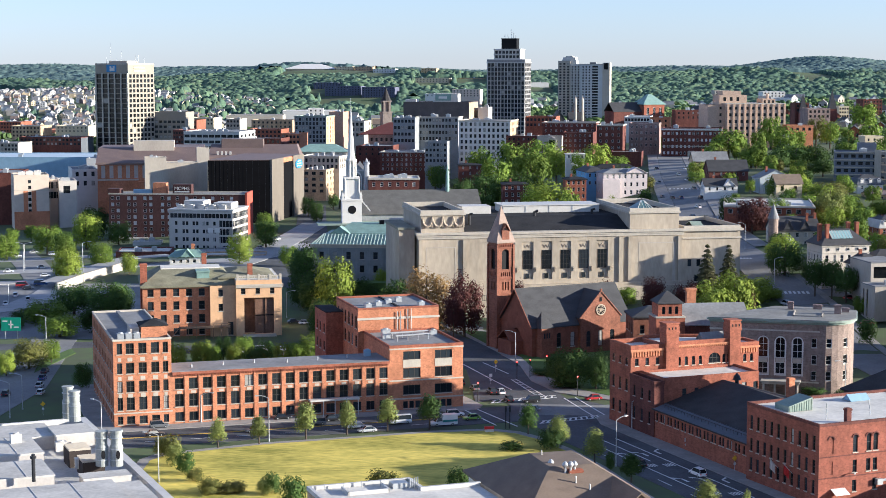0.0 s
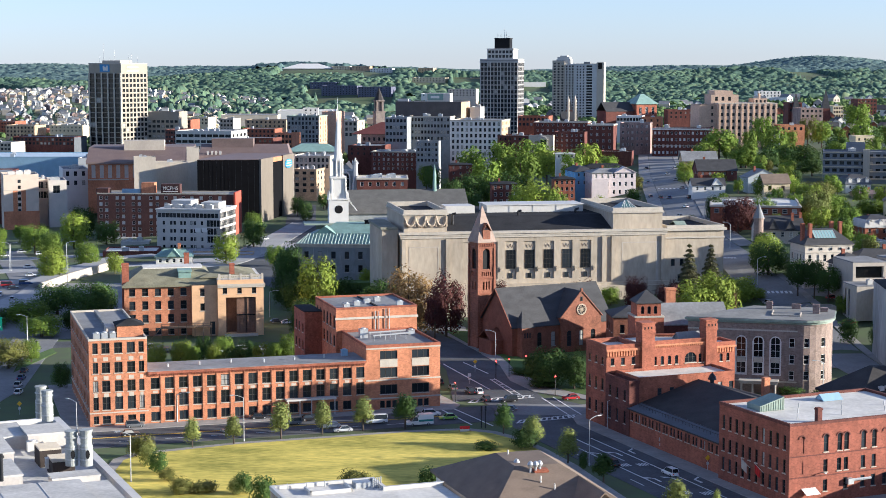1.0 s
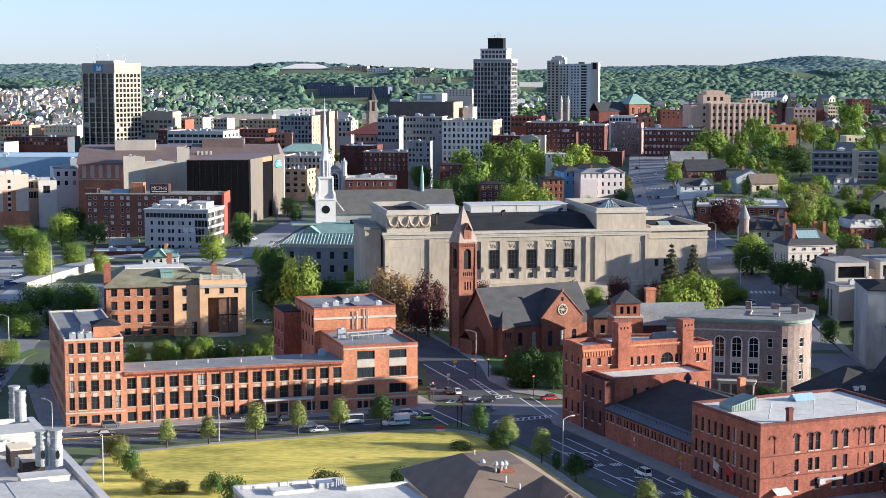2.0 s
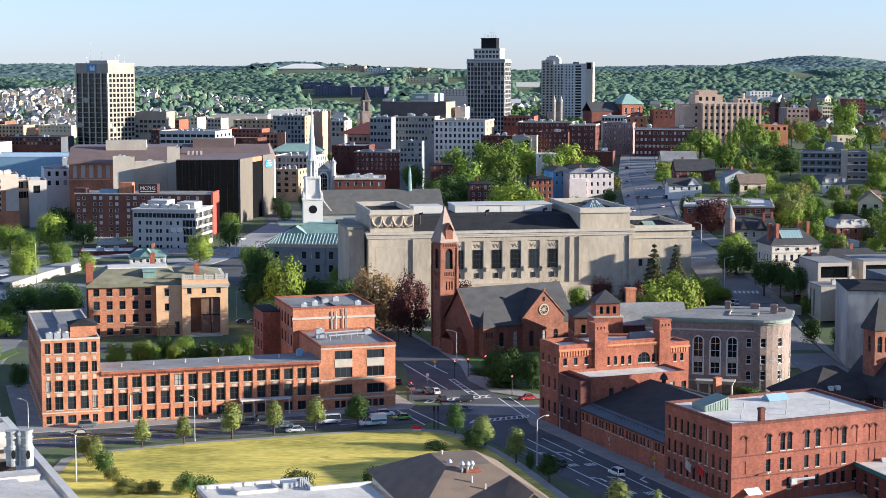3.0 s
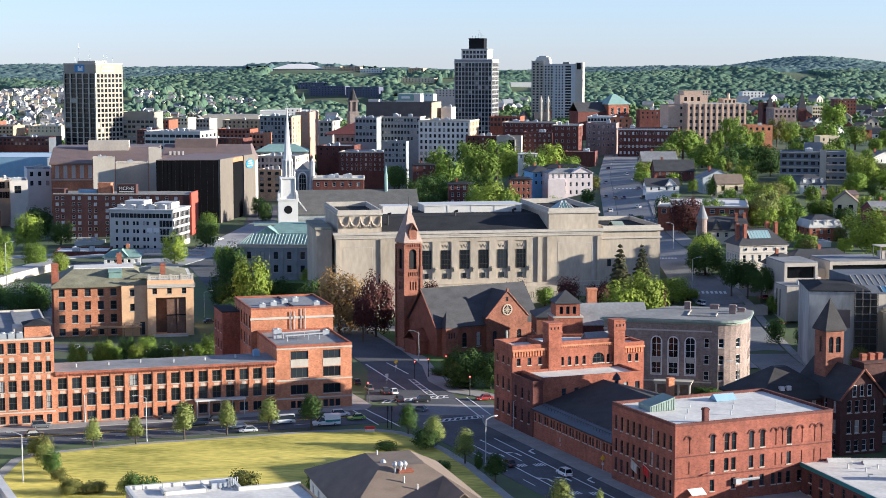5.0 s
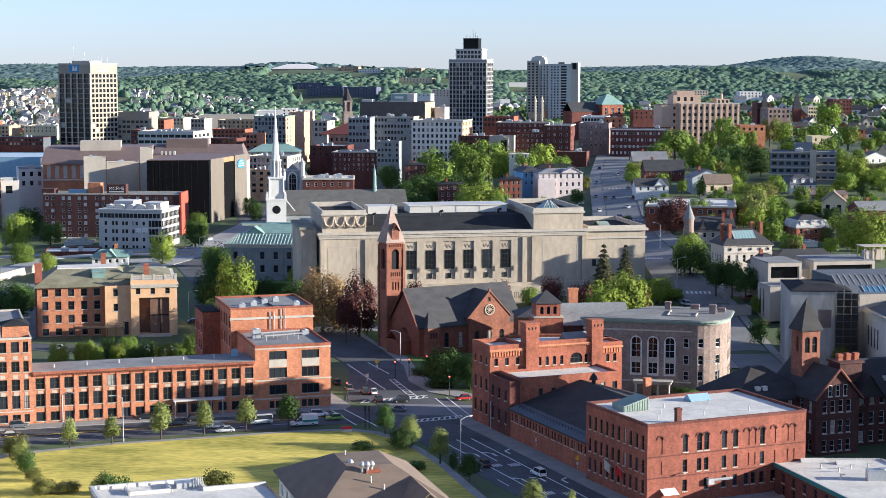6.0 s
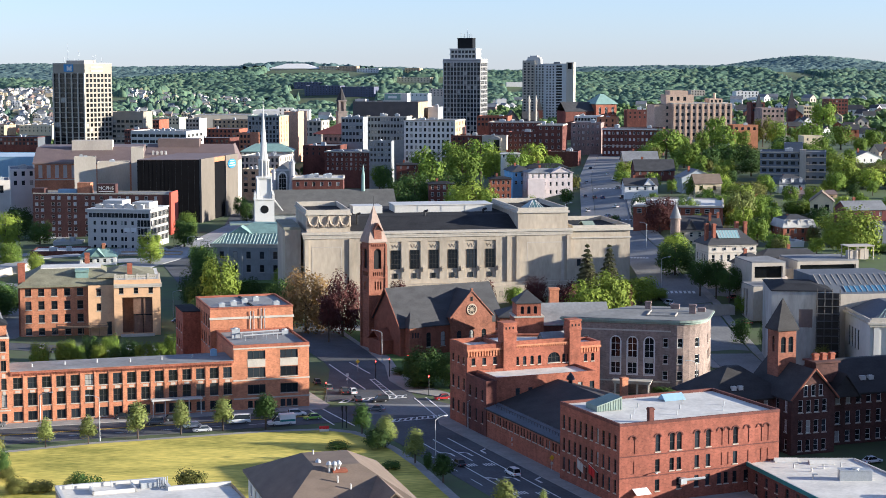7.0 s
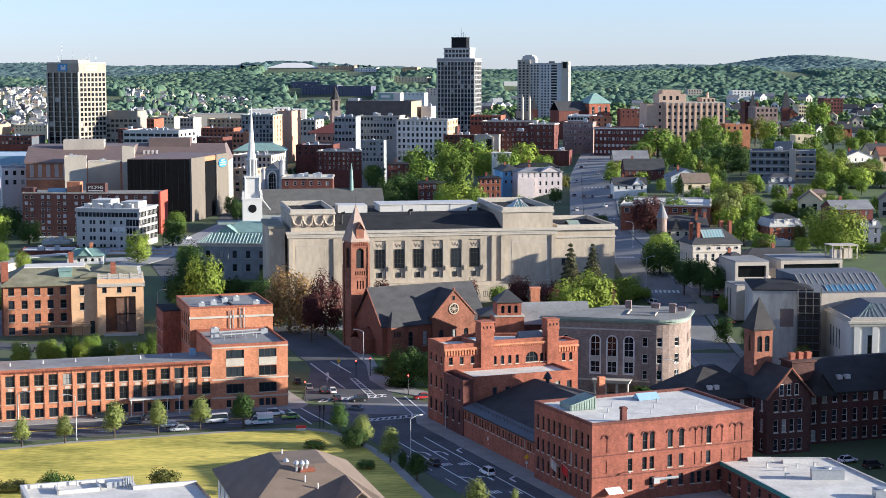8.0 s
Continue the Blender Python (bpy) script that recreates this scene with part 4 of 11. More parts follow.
    low = [(1.2 + 0.75 * k, 23.0, 0.4, 1.3, False, None) for k in range(5)]
    tg = Geo()
    q = rect(x0, y0, x1, y1)
    for k in range(4):
        facade(tg, q[k], q[(k + 1) % 4], 0, 34.0, bell + slots + low, 0.5)
    part("tower_wall", tg, CHURCH_STONE, t, "brick bell tower")
    part("tower_core", Geo().box(x0 + 0.55, y0 + 0.55, 14, x1 - 0.55, y1 - 0.55, 33.5), DARK_PANEL, t)
    for k, (bx, by) in enumerate(q):
        part("buttress", Geo().box(bx - 0.4, by - 0.4, 0, bx + 0.4, by + 0.4, 26).box(bx - 0.3, by - 0.3, 26, bx + 0.3, by + 0.3, 33), CHURCH_STONE, t)
    for z in (17.2, 22.2, 31.8):
        band(t, x0, y0, x1, y1, z, z + 0.4, 0.25, BROWNSTONE, "string_course")
    dent = Geo()
    for k in range(9):
        dent.box(x0 + 0.2 + 0.64 * k, y0 - 0.35, 32.4, x0 + 0.5 + 0.64 * k, y0 - 0.003, 33.2)
    part("corbel_course", dent, BROWNSTONE, t)
    sp = Geo()
    cx, cy = (x0 + x1) / 2, (y0 + y1) / 2
    base = rect(x0 - 0.4, y0 - 0.4, x1 + 0.4, y1 + 0.4)
    for k in range(4):
        sp.face([(*base[k], 34.0), (*base[(k + 1) % 4], 34.0), (cx, cy, 45.3)])
    sp.box(x0 - 0.4, y0 - 0.4, 33.6, x1 + 0.4, y1 + 0.4, 34.0)
    part("spire", sp, surface("pinkish_spire_stone", (0.30, 0.225, 0.18), 0.9, 0.22, 0.4, 2), t, "pale pinkish stone pyramid spire")
    part("lucarne", Geo().box(cx - 1.3, y0 - 0.2, 34.6, cx + 1.3, cy, 37.6).gable(cx - 1.3, y0 - 0.3, cx + 1.3, cy, 37.6, 39.6, "y", 0.2, 0.2), CHURCH_STONE, t)
    for u in (-0.75, 0.15):
        window(t, pose(cx + u, y0 - 0.22, 35.2), 0.6, 1.9, (1, 1), FRAME_DARK, GLASS_PLAIN, inset=0.02)
    part("finial", Geo().tube(cx, cy, 45.0, 48.0, 0.1, 0.04), BLACK_METAL, t)
    # porch and parish house behind
    walls(t, rect(6, 9.5, 34, 24), 0, 8.5, {2: []}, BROWNSTONE, name="parish_wall")
    part("parish_roof", Geo().hip(6, 9.5, 34, 24, 8.5, 14.5, 8, 7.2, 0.5, 0.3), SLATE, t)
    chimney(t, 17, 16, 10, 17.5, 1.6, 1.1, CHURCH_STONE)
    porch = Geo().box(-4.2, -4, 0, 0, 4, 4.6).gable(-4.2, -4, 0, 4, 4.6, 7.4, "x", 0.4, 0.25)
    part("porch", porch, BROWNSTONE, t)


make_church()


# ---------------------------------------------------------------- limestone auditorium
def make_auditorium():
    t = thing("auditorium", "long buff limestone auditorium with a dark roof", "building", -8.6, 600.6, 10.4, 0)
    W = 119.6
    bays = [32.6, 39.5, 46.4, 53.3, 60.1, 67.0]
    holes = []
    for u in bays:
        holes += [(u - 2.1, 13.2, 4.2, 13.6, False, None)]
    holes += [(u, 12.2, 1.7, 2.2, False, (1, 1)) for u in (15.2,)] + [(24.2 - 2.1, 13.2, 4.2, 13.6, False, None)]
    walls(t, rect(0, 0, 97, 62), 0, 28.3, {0: holes, 3: [(2 + 5 * k, 8, 2.2, 18, False, None) for k in range(6)]}, LIMESTONE, (1, 1), FRAME_DARK, GLASS_PLAIN, depth=0.4)
    part("recess_back", Geo().box(20, 0.4, 13, 72, 0.6, 27), LIMESTONE, t)
    for u in bays:
        window(t, pose(u - 1.7, 0.02, 16.9), 3.4, 6.8, (3, 4), FRAME_DARK, GLASS_PLAIN, None)
        rel = Geo()
        for i in range(4):
            rel.beam((u - 1.2 + 0.6 * i, 0.36, 25.7 - 1.2 * (i % 2)), (u - 0.6 + 0.6 * i, 0.36, 24.5 + 1.2 * (i % 2)), 0.11, 5)
        part("relief", rel, CARVED, t, "carved stone relief")
        window(t, pose(u - 0.75, 0.02, 13.5), 1.5, 1.9, (1, 1), FRAME_DARK, GLASS_PLAIN, None)
        part("lamp_bracket", Geo().box(u + 2.9, -0.5, 16.0, u + 3.6, -0.003, 17.6).box(u + 2.75, -0.7, 17.0, u + 3.75, -0.1, 17.3), LIMESTONE, t)
    for a in (-0.003,):
        part("panel_groove", Geo().box(2.6, a - 0.04, 13, 2.9, a, 25.4).box(13.0, a - 0.04, 13, 13.3, a, 25.4).box(2.9, a - 0.04, 25.1, 13.0, a, 25.4), CONCRETE, t)
        part("panel_groove", Geo().box(80.6, a - 0.04, 13, 80.9, a, 25.8).box(93.4, a - 0.04, 11, 94.4, a, 25.8).box(80.9, a - 0.04, 25.4, 93.4, a, 25.8), CONCRETE, t)
    for u in (0.0, 15.8, 73.0, 76.5, 95.2):
        part("pilaster", Geo().box(u + 0.1, -0.55, 0, u + 1.6, -0.003, 28.0), LIMESTONE, t)
    part("plinth", Geo().box(-1.2, -3.2, -4, 98.5, -0.01, 10.4).box(-0.8, -2.0, 10.4, 98, -0.01, 11.6), LIMESTONE, t)
    for k in range(18):
        window(t, pose(18 + 4.3 * k, -3.25, 6.4), 1.5, 2.0, (2, 1), FRAME_DARK, GLASS_PLAIN, None, inset=0.02)
    band(t, 0, 0, 97, 62, 28.3, 29.0, 0.35, STONE_TRIM, "architrave", (0, 1, 3))
    g = Geo().box(-0.9, -0.9, 29.7, 97.9, 62.9, 30.5).box(-0.5, -0.5, 29.0, 97.5, 62.5, 29.7)
    part("cornice", g, STONE_TRIM, t)
    # attic blocks
    walls(t, rect(1.0, 1.0, 16.5, 40), 30.4, 38.3, {}, LIMESTONE, name="attic_wall")
    band(t, 1.0, 1.0, 16.5, 40, 36.6, 37.2, 0.5, STONE_TRIM, "attic_cornice")
    flat_roof(t, 1.0, 1.0, 16.5, 40, 38.3, DARK_ROOF, STONE_TRIM, 1.6, 0.45)
    gar = Geo()
    for k in range(4):
        for j in range(8):
            a, b = math.pi * j / 8, math.pi * (j + 1) / 8
            c = 3.1 + 3.75 * k
            gar.beam((c - 1.7 * math.cos(a), 0.8, 35.6 - 2.9 * math.sin(a)), (c - 1.7 * math.cos(b), 0.8, 35.6 - 2.9 * math.sin(b)), 0.36 + 0.3 * math.sin(a), 6)
        gar.tube(3.1 + 3.75 * k + 1.87, 0.85, 32.4, 36.2, 0.4)
    part("garland_frieze", gar, CARVED, t, "carved stone garland frieze")
    walls(t, rect(77.5, 1.0, 96, 46), 30.4, 38.0, {}, LIMESTONE, name="attic_wall")
    band(t, 77.5, 1.0, 96, 46, 36.2, 36.9, 0.5, STONE_TRIM, "attic_cornice")
    flat_roof(t, 77.5, 1.0, 96, 46, 38.0, DARK_ROOF, STONE_TRIM, 1.6, 0.45)
    sk = part("skylight", Geo().hip(84, 14, 91, 24, 36.4, 39.4, 3.0, 5.0, 0.2, 0.2), TEAL_GLASS, t, "glazed roof lantern")
    for k in range(6):
        part("glazing_bar", Geo().beam((84.2 + 1.3 * k, 13.9, 36.5), (min(max(84.2 + 1.3 * k, 87), 88), 18.9, 39.5), 0.1, 4), FRAME_WHITE, sk)
    # main dark roof between the attics
    rf = Geo()
    rf.face([(16.6, 2.2, 30.6), (77.4, 2.2, 30.6), (77.4, 17, 34.6), (16.6, 17, 34.6)])
    rf.face([(16.6, 17, 34.6), (77.4, 17, 34.6), (77.4, 60, 34.6), (16.6, 60, 34.6)])
    part("roof", rf, DARK_ROOF, t, "dark tarred roof slope")
    part("roof_house", Geo().box(37, 30, 34.6, 74, 44, 37.2).box(36.6, 29.6, 37.2, 74.4, 44.4, 37.5), WHITE_METAL, t, "long white roof housing")
    for u in (45.5, 54.5, 63.5):
        part("panel_joint", Geo().box(u, 29.9, 34.7, u + 0.25, 29.997, 37.1), GALVANISED, t)
    part("roof_box", Geo().box(21, 28, 34.6, 32, 38, 37.4), WHITE_METAL, t)
    for u, v in ((20, 9), (46, 17), (69, 22)):
        part("roof_vent", Geo().tube(u, v, 31.5, 36.2, 0.45).beam((u, v, 36.0), (u + 1.2, v - 0.4, 36.4), 0.45), BLACK_METAL, t)
    # lower wing on the hill side
    wh = [(2.6, 16.5, 1.5, 2.6, False, (1, 1)), (6.0, 16.5, 1.5, 2.6, False, (1, 1)), (5.2, 11, 2.4, 2.4, False, (1, 1))]
    walls(t, rect(97, 1.5, W, 40), 0, 29.4, {0: wh, 1: rows_of(38, 5, 2.2, [(16, 5)])}, LIMESTONE, (1, 1), FRAME_DARK, GLASS_PLAIN, name="wing_wall")
    band(t, 97.95, 1.5, W, 40, 29.4, 30.3, 0.9, STONE_TRIM, "wing_cornice", (0, 1))
    band(t, 97.95, 1.5, W, 40, 26.6, 27.1, 0.4, STONE_TRIM, "wing_cornice", (0, 1))
    flat_roof(t, 98, 1.5, W, 40, 31.2, DARK_ROOF, STONE_TRIM, 1.4, 0.4)
    part("roof_light", Geo().gable(106, 15, 110, 23, 29.8, 31.2, "x", 0.2, 0.2), COPPER_DULL, t)
    for v in (6, 12, 18, 24):
        part("side_column", Geo().tube(-2.2, v, 0, 27, 1.0, 0.85, 14), LIMESTONE, t)
    walls(t, rect(-6.5, 3, -0.9, 34), 0, 31.5, {}, LIMESTONE, name="portico_wall")
    part("portico_roof", Geo().box(-7, 2.5, 31.5, -0.9, 34.5, 32.4), GRAVEL_ROOF, t)


make_auditorium()


# ---------------------------------------------------------------- armory
def make_armory():
    t = thing("armory", "red brick armory with towers and a slate drill shed", "building", B0.x, B0.y, 22, 0)
    slit = [(15.5, 1.8), (9, 3.0), (3, 3.0)]
    walls(t, rect(0, 0, 9.2, 11), 0, 19.4, {0: rows_of(9.2, 3, 1.0, [(15.4, 1.8)], 1.2), 3: rows_of(11, 3, 1.2, slit)}, BRICK, (1, 2), FRAME_DARK, GLASS_PLAIN, STONE_TRIM)
    flat_roof(t, 0, 0, 9.2, 11, 20.4, WHITE_ROOF, BRICK, 1.0, 0.5)
    walls(t, rect(-0.02, -0.02, 9.22, 11.02), 19.4, 20.3, {}, BRICK, name="parapet_wall")
    arch = rows_of(10, 5, 0.9, [(14.8, 2.2)], 0.5, True)
    main = [(1.2 + h[0], *h[1:]) for h in arch] + [(12.6, 14.9, 3.4, 2.6, True, (3, 2)), (18.0, 14.8, 0.9, 2.2, True), (16.6, 14.8, 0.9, 2.2, True)]
    walls(t, [(9.2, -0.5), (30, -0.5), (30, 6), (17, 11), (9.2, 11)], 0, 20.6, {0: main}, BRICK, (1, 2), FRAME_DARK, GLASS_PLAIN, STONE_TRIM)
    part("roof", Geo().prism([(9.25, -0.4), (29.9, -0.4), (29.9, 5.9), (17, 10.9), (9.25, 10.9)], 19.6, 20.1), WHITE_ROOF, t, "white membrane roof")
    part("coping", Geo().box(9.2, -0.6, 20.6, 30.1, -0.1, 20.95).box(29.7, -0.1, 20.6, 30.1, 6, 20.95).box(9.2, 10.7, 20.6, 17, 11.1, 20.95).beam((17, 10.9, 20.75), (29.9, 5.9, 20.75), 0.25, 4), BRICK, t)
    walls(t, rect(30, -0.3, 36.5, 7), 0, 19.0, {0: [(2.0, 14.6, 0.9, 2.0, True), (4.0, 14.6, 0.9, 2.0, True)], 1: rows_of(7, 2, 1.2, slit)}, BRICK, (1, 2), FRAME_DARK, GLASS_PLAIN, STONE_TRIM)
    flat_roof(t, 30, -0.3, 36.5, 7, 19.4, WHITE_ROOF, BRICK, 0.6, 0.5)
    cor = Geo()
    for k in range(12):
        cor.box(0.1 + 0.75 * k, -0.35, 17.6, 0.5 + 0.75 * k, -0.003, 18.9)
    for k in range(8):
        cor.box(30.3 + 0.75 * k, -0.65, 16.9, 30.7 + 0.75 * k, -0.303, 18.1)
    for k in range(34):
        cor.box(9.6 + 0.6 * k, -0.75, 19.2, 9.9 + 0.6 * k, -0.503, 19.6)
    cor.box(-0.2, -0.5, 18.9, 9.1, -0.02, 19.5).box(30.1, -0.8, 18.1, 36.6, -0.303, 18.6).box(9.3, -0.85, 19.6, 29.9, -0.503, 20.0)
    part("corbel_course", cor, BRICK_ORANGE, t, "corbelled brick cornice")
    # towers
    for u0, u1, v0, v1, z in ((9.4, 12.9, -1.0, 2.4, 25.4), (27.5, 30.6, -1.2, 1.9, 25.2)):
        walls(t, rect(u0, v0, u1, v1), 0, z - 2.4, {0: []}, BRICK, name="tower_wall")
        part("tower_top", Geo().box(u0 - 0.2, v0 - 0.2, z - 2.4, u1 + 0.2, v1 + 0.2, z - 1.9).box(u0 - 0.1, v0 - 0.1, z - 1.9, u1 + 0.1, v1 + 0.1, z - 0.6), BRICK, t)
        part("tower_cap", Geo().box(u0, v0, z - 0.6, u1, v1, z).box(u0 - 0.2, v0 - 0.2, z, u1 + 0.2, v1 + 0.2, z + 0.35), BRICK, t)
        for k in range(3):
            part("tower_slot", Geo().box(u0 + 0.45 + 0.95 * k, v0 - 0.13, z - 1.35, u0 + 0.8 + 0.95 * k, v0 - 0.103, z - 0.75), DARK_PANEL, t)
    part("roof_house", Geo().gable(22, 2.4, 28, 5.4, 20.4, 21.8, "x", 0.3, 0.25, wall=0).box(22, 2.4, 20, 28, 5.4, 20.4), GREY_ROOF, t)
    # lower front block
    fr = [(5.2, 9.0, 1.2, 2.4, False), (8.6, 9.0, 1.2, 2.4, False), (22.0, 8.8, 1.3, 3.0, False), (25.2, 8.8, 1.3, 3.0, False)]
    walls(t, rect(2.5, -12, 29.2, 0), 0, 13.8, {0: fr, 1: []}, BRICK, (1, 2), FRAME_DARK, GLASS_PLAIN, STONE_TRIM)
    flat_roof(t, 2.5, -12, 29.2, -0.6, 14.2, WHITE_ROOF, BRICK, 0.5, 0.35)
    walls(t, rect(-0.2, -12.4, 2.5, 0), 0, 13.0, {3: rows_of(12.4, 3, 1.0, [(8.6, 2.6), (3, 3)])}, BRICK_DARK, (1, 2), FRAME_DARK, GLASS_PLAIN, STONE_TRIM)
    flat_roof(t, -0.2, -12.4, 2.5, 0, 13.6, DARK_ROOF, BRICK_DARK, 0.6, 0.4)
    # drill shed
    sg = Geo()
    nw = 26
    sh = [(1.0 + k * 43.6 / nw + (0.3 if k % 2 else 0), 4.4, 0.8, 1.9, False, (1, 1)) for k in range(nw)]
    sh = [h for k, h in enumerate(sh)]
    facade(sg, (38, -58), (38, -12.1), 0, 7), facade(sg, (0, -58), (38, -58), 0, 7), facade(sg, (0, -12.1), (0, -58), 0, 6.9, sh)
    sg.face([(0, -58, 7), (38, -58, 7), (19, -58, 12.5)])
    part("shed_wall", sg, BRICK, t)
    for h in sh:
        window(t, pose(0, -12.1, 0, 0, 0, -90) @ pose(h[0], 0, h[1]), h[2], h[3], (1, 2), FRAME_DARK, GLASS_PLAIN, STONE_TRIM)
    part("shed_roof", Geo().gable(0, -58, 38, -12.1, 7.0, 12.6, "y", 0.5, 0.3), DARK_SLATE, t, "dark slate saddle roof")
    ev = Geo()
    ev.face([(-0.5, -57.8, 7.2), (3.0, -57.8, 8.23), (3.0, -12.4, 8.23), (-0.5, -12.4, 7.2)])
    part("shed_eave", ev, BLUE_ROOF, t)
    rails = Geo()
    for k in range(2):
        rails.beam((1.2 + 0.9 * k, -57, 8.4 + 0.35 * k), (1.2 + 0.9 * k, -14, 8.4 + 0.35 * k), 0.08)
    for k in range(28):
        rails.beam((1.2, -57 + 1.55 * k, 7.6), (1.2, -57 + 1.55 * k, 8.4), 0.05)
    part("snow_rail", rails, BLACK_METAL, t)
    part("ridge_ventilator", Geo().tube(20.5, -16, 11.8, 13.4, 0.5).tube(20.5, -16, 13.4, 14.1, 1.1, 0.8).cone(20.5, -16, 14.1, 15.2, 0.9, 10), BLACK_METAL, t)
    part("corner_drum", Geo().tube(1.2, -60, 0, 9.6, 2.3, n=18).tube(1.2, -60, 9.6, 10.2, 2.6, n=18), BRICK_DARK, t, "round brick corner turret")
    chimney(t, 31.5, -22, 0, 14.0, 1.6, 1.4, BRICK_ORANGE)


make_armory()


# ---------------------------------------------------------------- rounded rose-grey building
ROUND_ROOF = surface("weathered_grey_roofing", (0.20, 0.195, 0.178), 0.9, 0.3, 0.12, 0.9)


def make_round_house():
    t = thing("round_cornered_building", "rose-grey brick building with a rounded corner", "building", 73.5, 466.5, -14, 0)
    w, d, r, z = 38.4, 25, 9.0, 19.4
    poly = [(0, 0), (w - r, 0)]
    poly += [(w - r + r * math.sin(a), r - r * math.cos(a)) for a in (radians(11.25 * k) for k in range(1, 8))]
    poly += [(w, r), (w, d - 4), (w - 6, d), (16, d)]
    tall = []
    for u in (13.2, 17.8, 22.4):
        tall += [(u, 9.9, 2.6, 5.6, True, (2, 3)), (u, 5.4, 2.6, 3.2, False, (2, 2))]
    small = []
    for u in (5.6, 27.4, 31.2):
        small += [(u, 13.0, 1.4, 2.5, False), (u, 8.4, 1.4, 2.5, False), (u, 4.0, 1.4, 2.5, False)]
    hs = {0: [(h[0] - 0.0, *h[1:]) for h in tall + [s for s in small if s[0] < w - r - 1.6]]}
    seg = 2 * r * math.sin(radians(11.25 / 2))
    for k in (2, 5):
        hs[k] = [(0.1, zz, seg - 0.2, 2.5, False, (1, 2)) for zz in (13.0, 8.4, 4.0)]
    hs[9] = rows_of(d - r - 4, 3, 1.5, [(13, 2.5), (8.4, 2.5), (4.0, 2.5)])
    walls(t, poly, 0, z, hs, GREY_BRICK, (1, 2), FRAME_WHITE, GLASS_DEEP, STONE_TRIM)
    for u in (13.2, 17.8, 22.4):
        part("relief", Geo().box(u + 0.1, -0.08, 8.65, u + 2.5, -0.003, 9.85), STONE_TRIM, t, "white carved panel between windows")
    for u in (13.2, 17.8, 22.4):
        sur = Geo().box(u - 0.3, -0.14, 5.2, u, -0.003, 14.4).box(u + 2.6, -0.14, 5.2, u + 2.9, -0.003, 14.4).box(u - 0.3, -0.2, 5.0, u + 2.9, -0.003, 5.3)
        for k in range(8):
            a, b = math.pi * k / 8, math.pi * (k + 1) / 8
            sur.beam((u + 1.3 + 1.42 * math.cos(a), -0.06, 14.3 + 1.42 * math.sin(a)), (u + 1.3 + 1.42 * math.cos(b), -0.06, 14.3 + 1.42 * math.sin(b)), 0.17, 4)
        part("window_surround", sur, WHITE_PAINT, t, "white painted arched window surround")
    cx, cy = w / 2, d / 2
    def grown(k):
        return [(x + (k if x > w - r else (-k if x < 1 else 0)), y + (k if y > d - 5 else (-k if y < r else 0))) for x, y in poly]
    part("cornice", Geo().prism(grown(0.35), z - 0.1, z + 0.5, 0, True, True).prism(grown(0.9), z + 0.5, z + 1.0, 0, True, True), COPPER_DULL, t, "green metal cornice")
    for k in range(43):
        part("dentil", Geo().box(0.4 + 0.68 * k, -0.7, z + 0.05, 0.7 + 0.68 * k, -0.36, z + 0.45), COPPER_DULL, t)
    part("roof", Geo().prism(ring(grown(0.9), cx, cy, 0.985), z + 1.0, z + 1.2), ROUND_ROOF, t)
    band(t, 0, 0, w - r, d, 17.2, 17.6, 0.12, STONE_TRIM, "string_course", (0,))
    band(t, 0, 0, w - r, d, 3.2, 3.6, 0.14, STONE_TRIM, "string_course", (0,))
    porch = Geo().box(14.5, -4.0, 3.2, 24.5, -0.15, 3.8).box(14.2, -4.2, 3.8, 24.8, -0.15, 4.1)
    for k in range(4):
        porch.tube(15.0 + 3.0 * k, -3.6, 0, 3.2, 0.3, n=10)
    part("porch", porch, STONE_TRIM, t, "columned entrance porch")
    for u, v, ww, h in ((20, 19, 1.6, 2.4), (33, 13, 1.8, 2.8), (27, 21, 2.4, 1.6), (35, 17, 2.0, 1.4)):
        chimney(t, u, v, z + 1, z + 1 + h, ww, 1.2, BRICK_ROSE)
    part("roof_curb", Geo().box(22, 6, z + 1.2, 30, 6.3, z + 1.55).box(22, 6, z + 1.2, 22.3, 16, z + 1.55).box(29.7, 6, z + 1.2, 30, 14, z + 1.55), CONCRETE, t)
    back = Geo()
    back.tube(23, d + 2, 0, z - 3.2, 8, n=28).tube(23, d + 2, z - 3.2, z - 2.6, 8.5, n=28)
    part("rear_drum", back, BRICK_ROSE, t)
    part("rear_drum_roof", Geo().tube(23, d + 2, z - 2.6, z - 2.4, 8.2, n=28), ROUND_ROOF, t)


make_round_house()


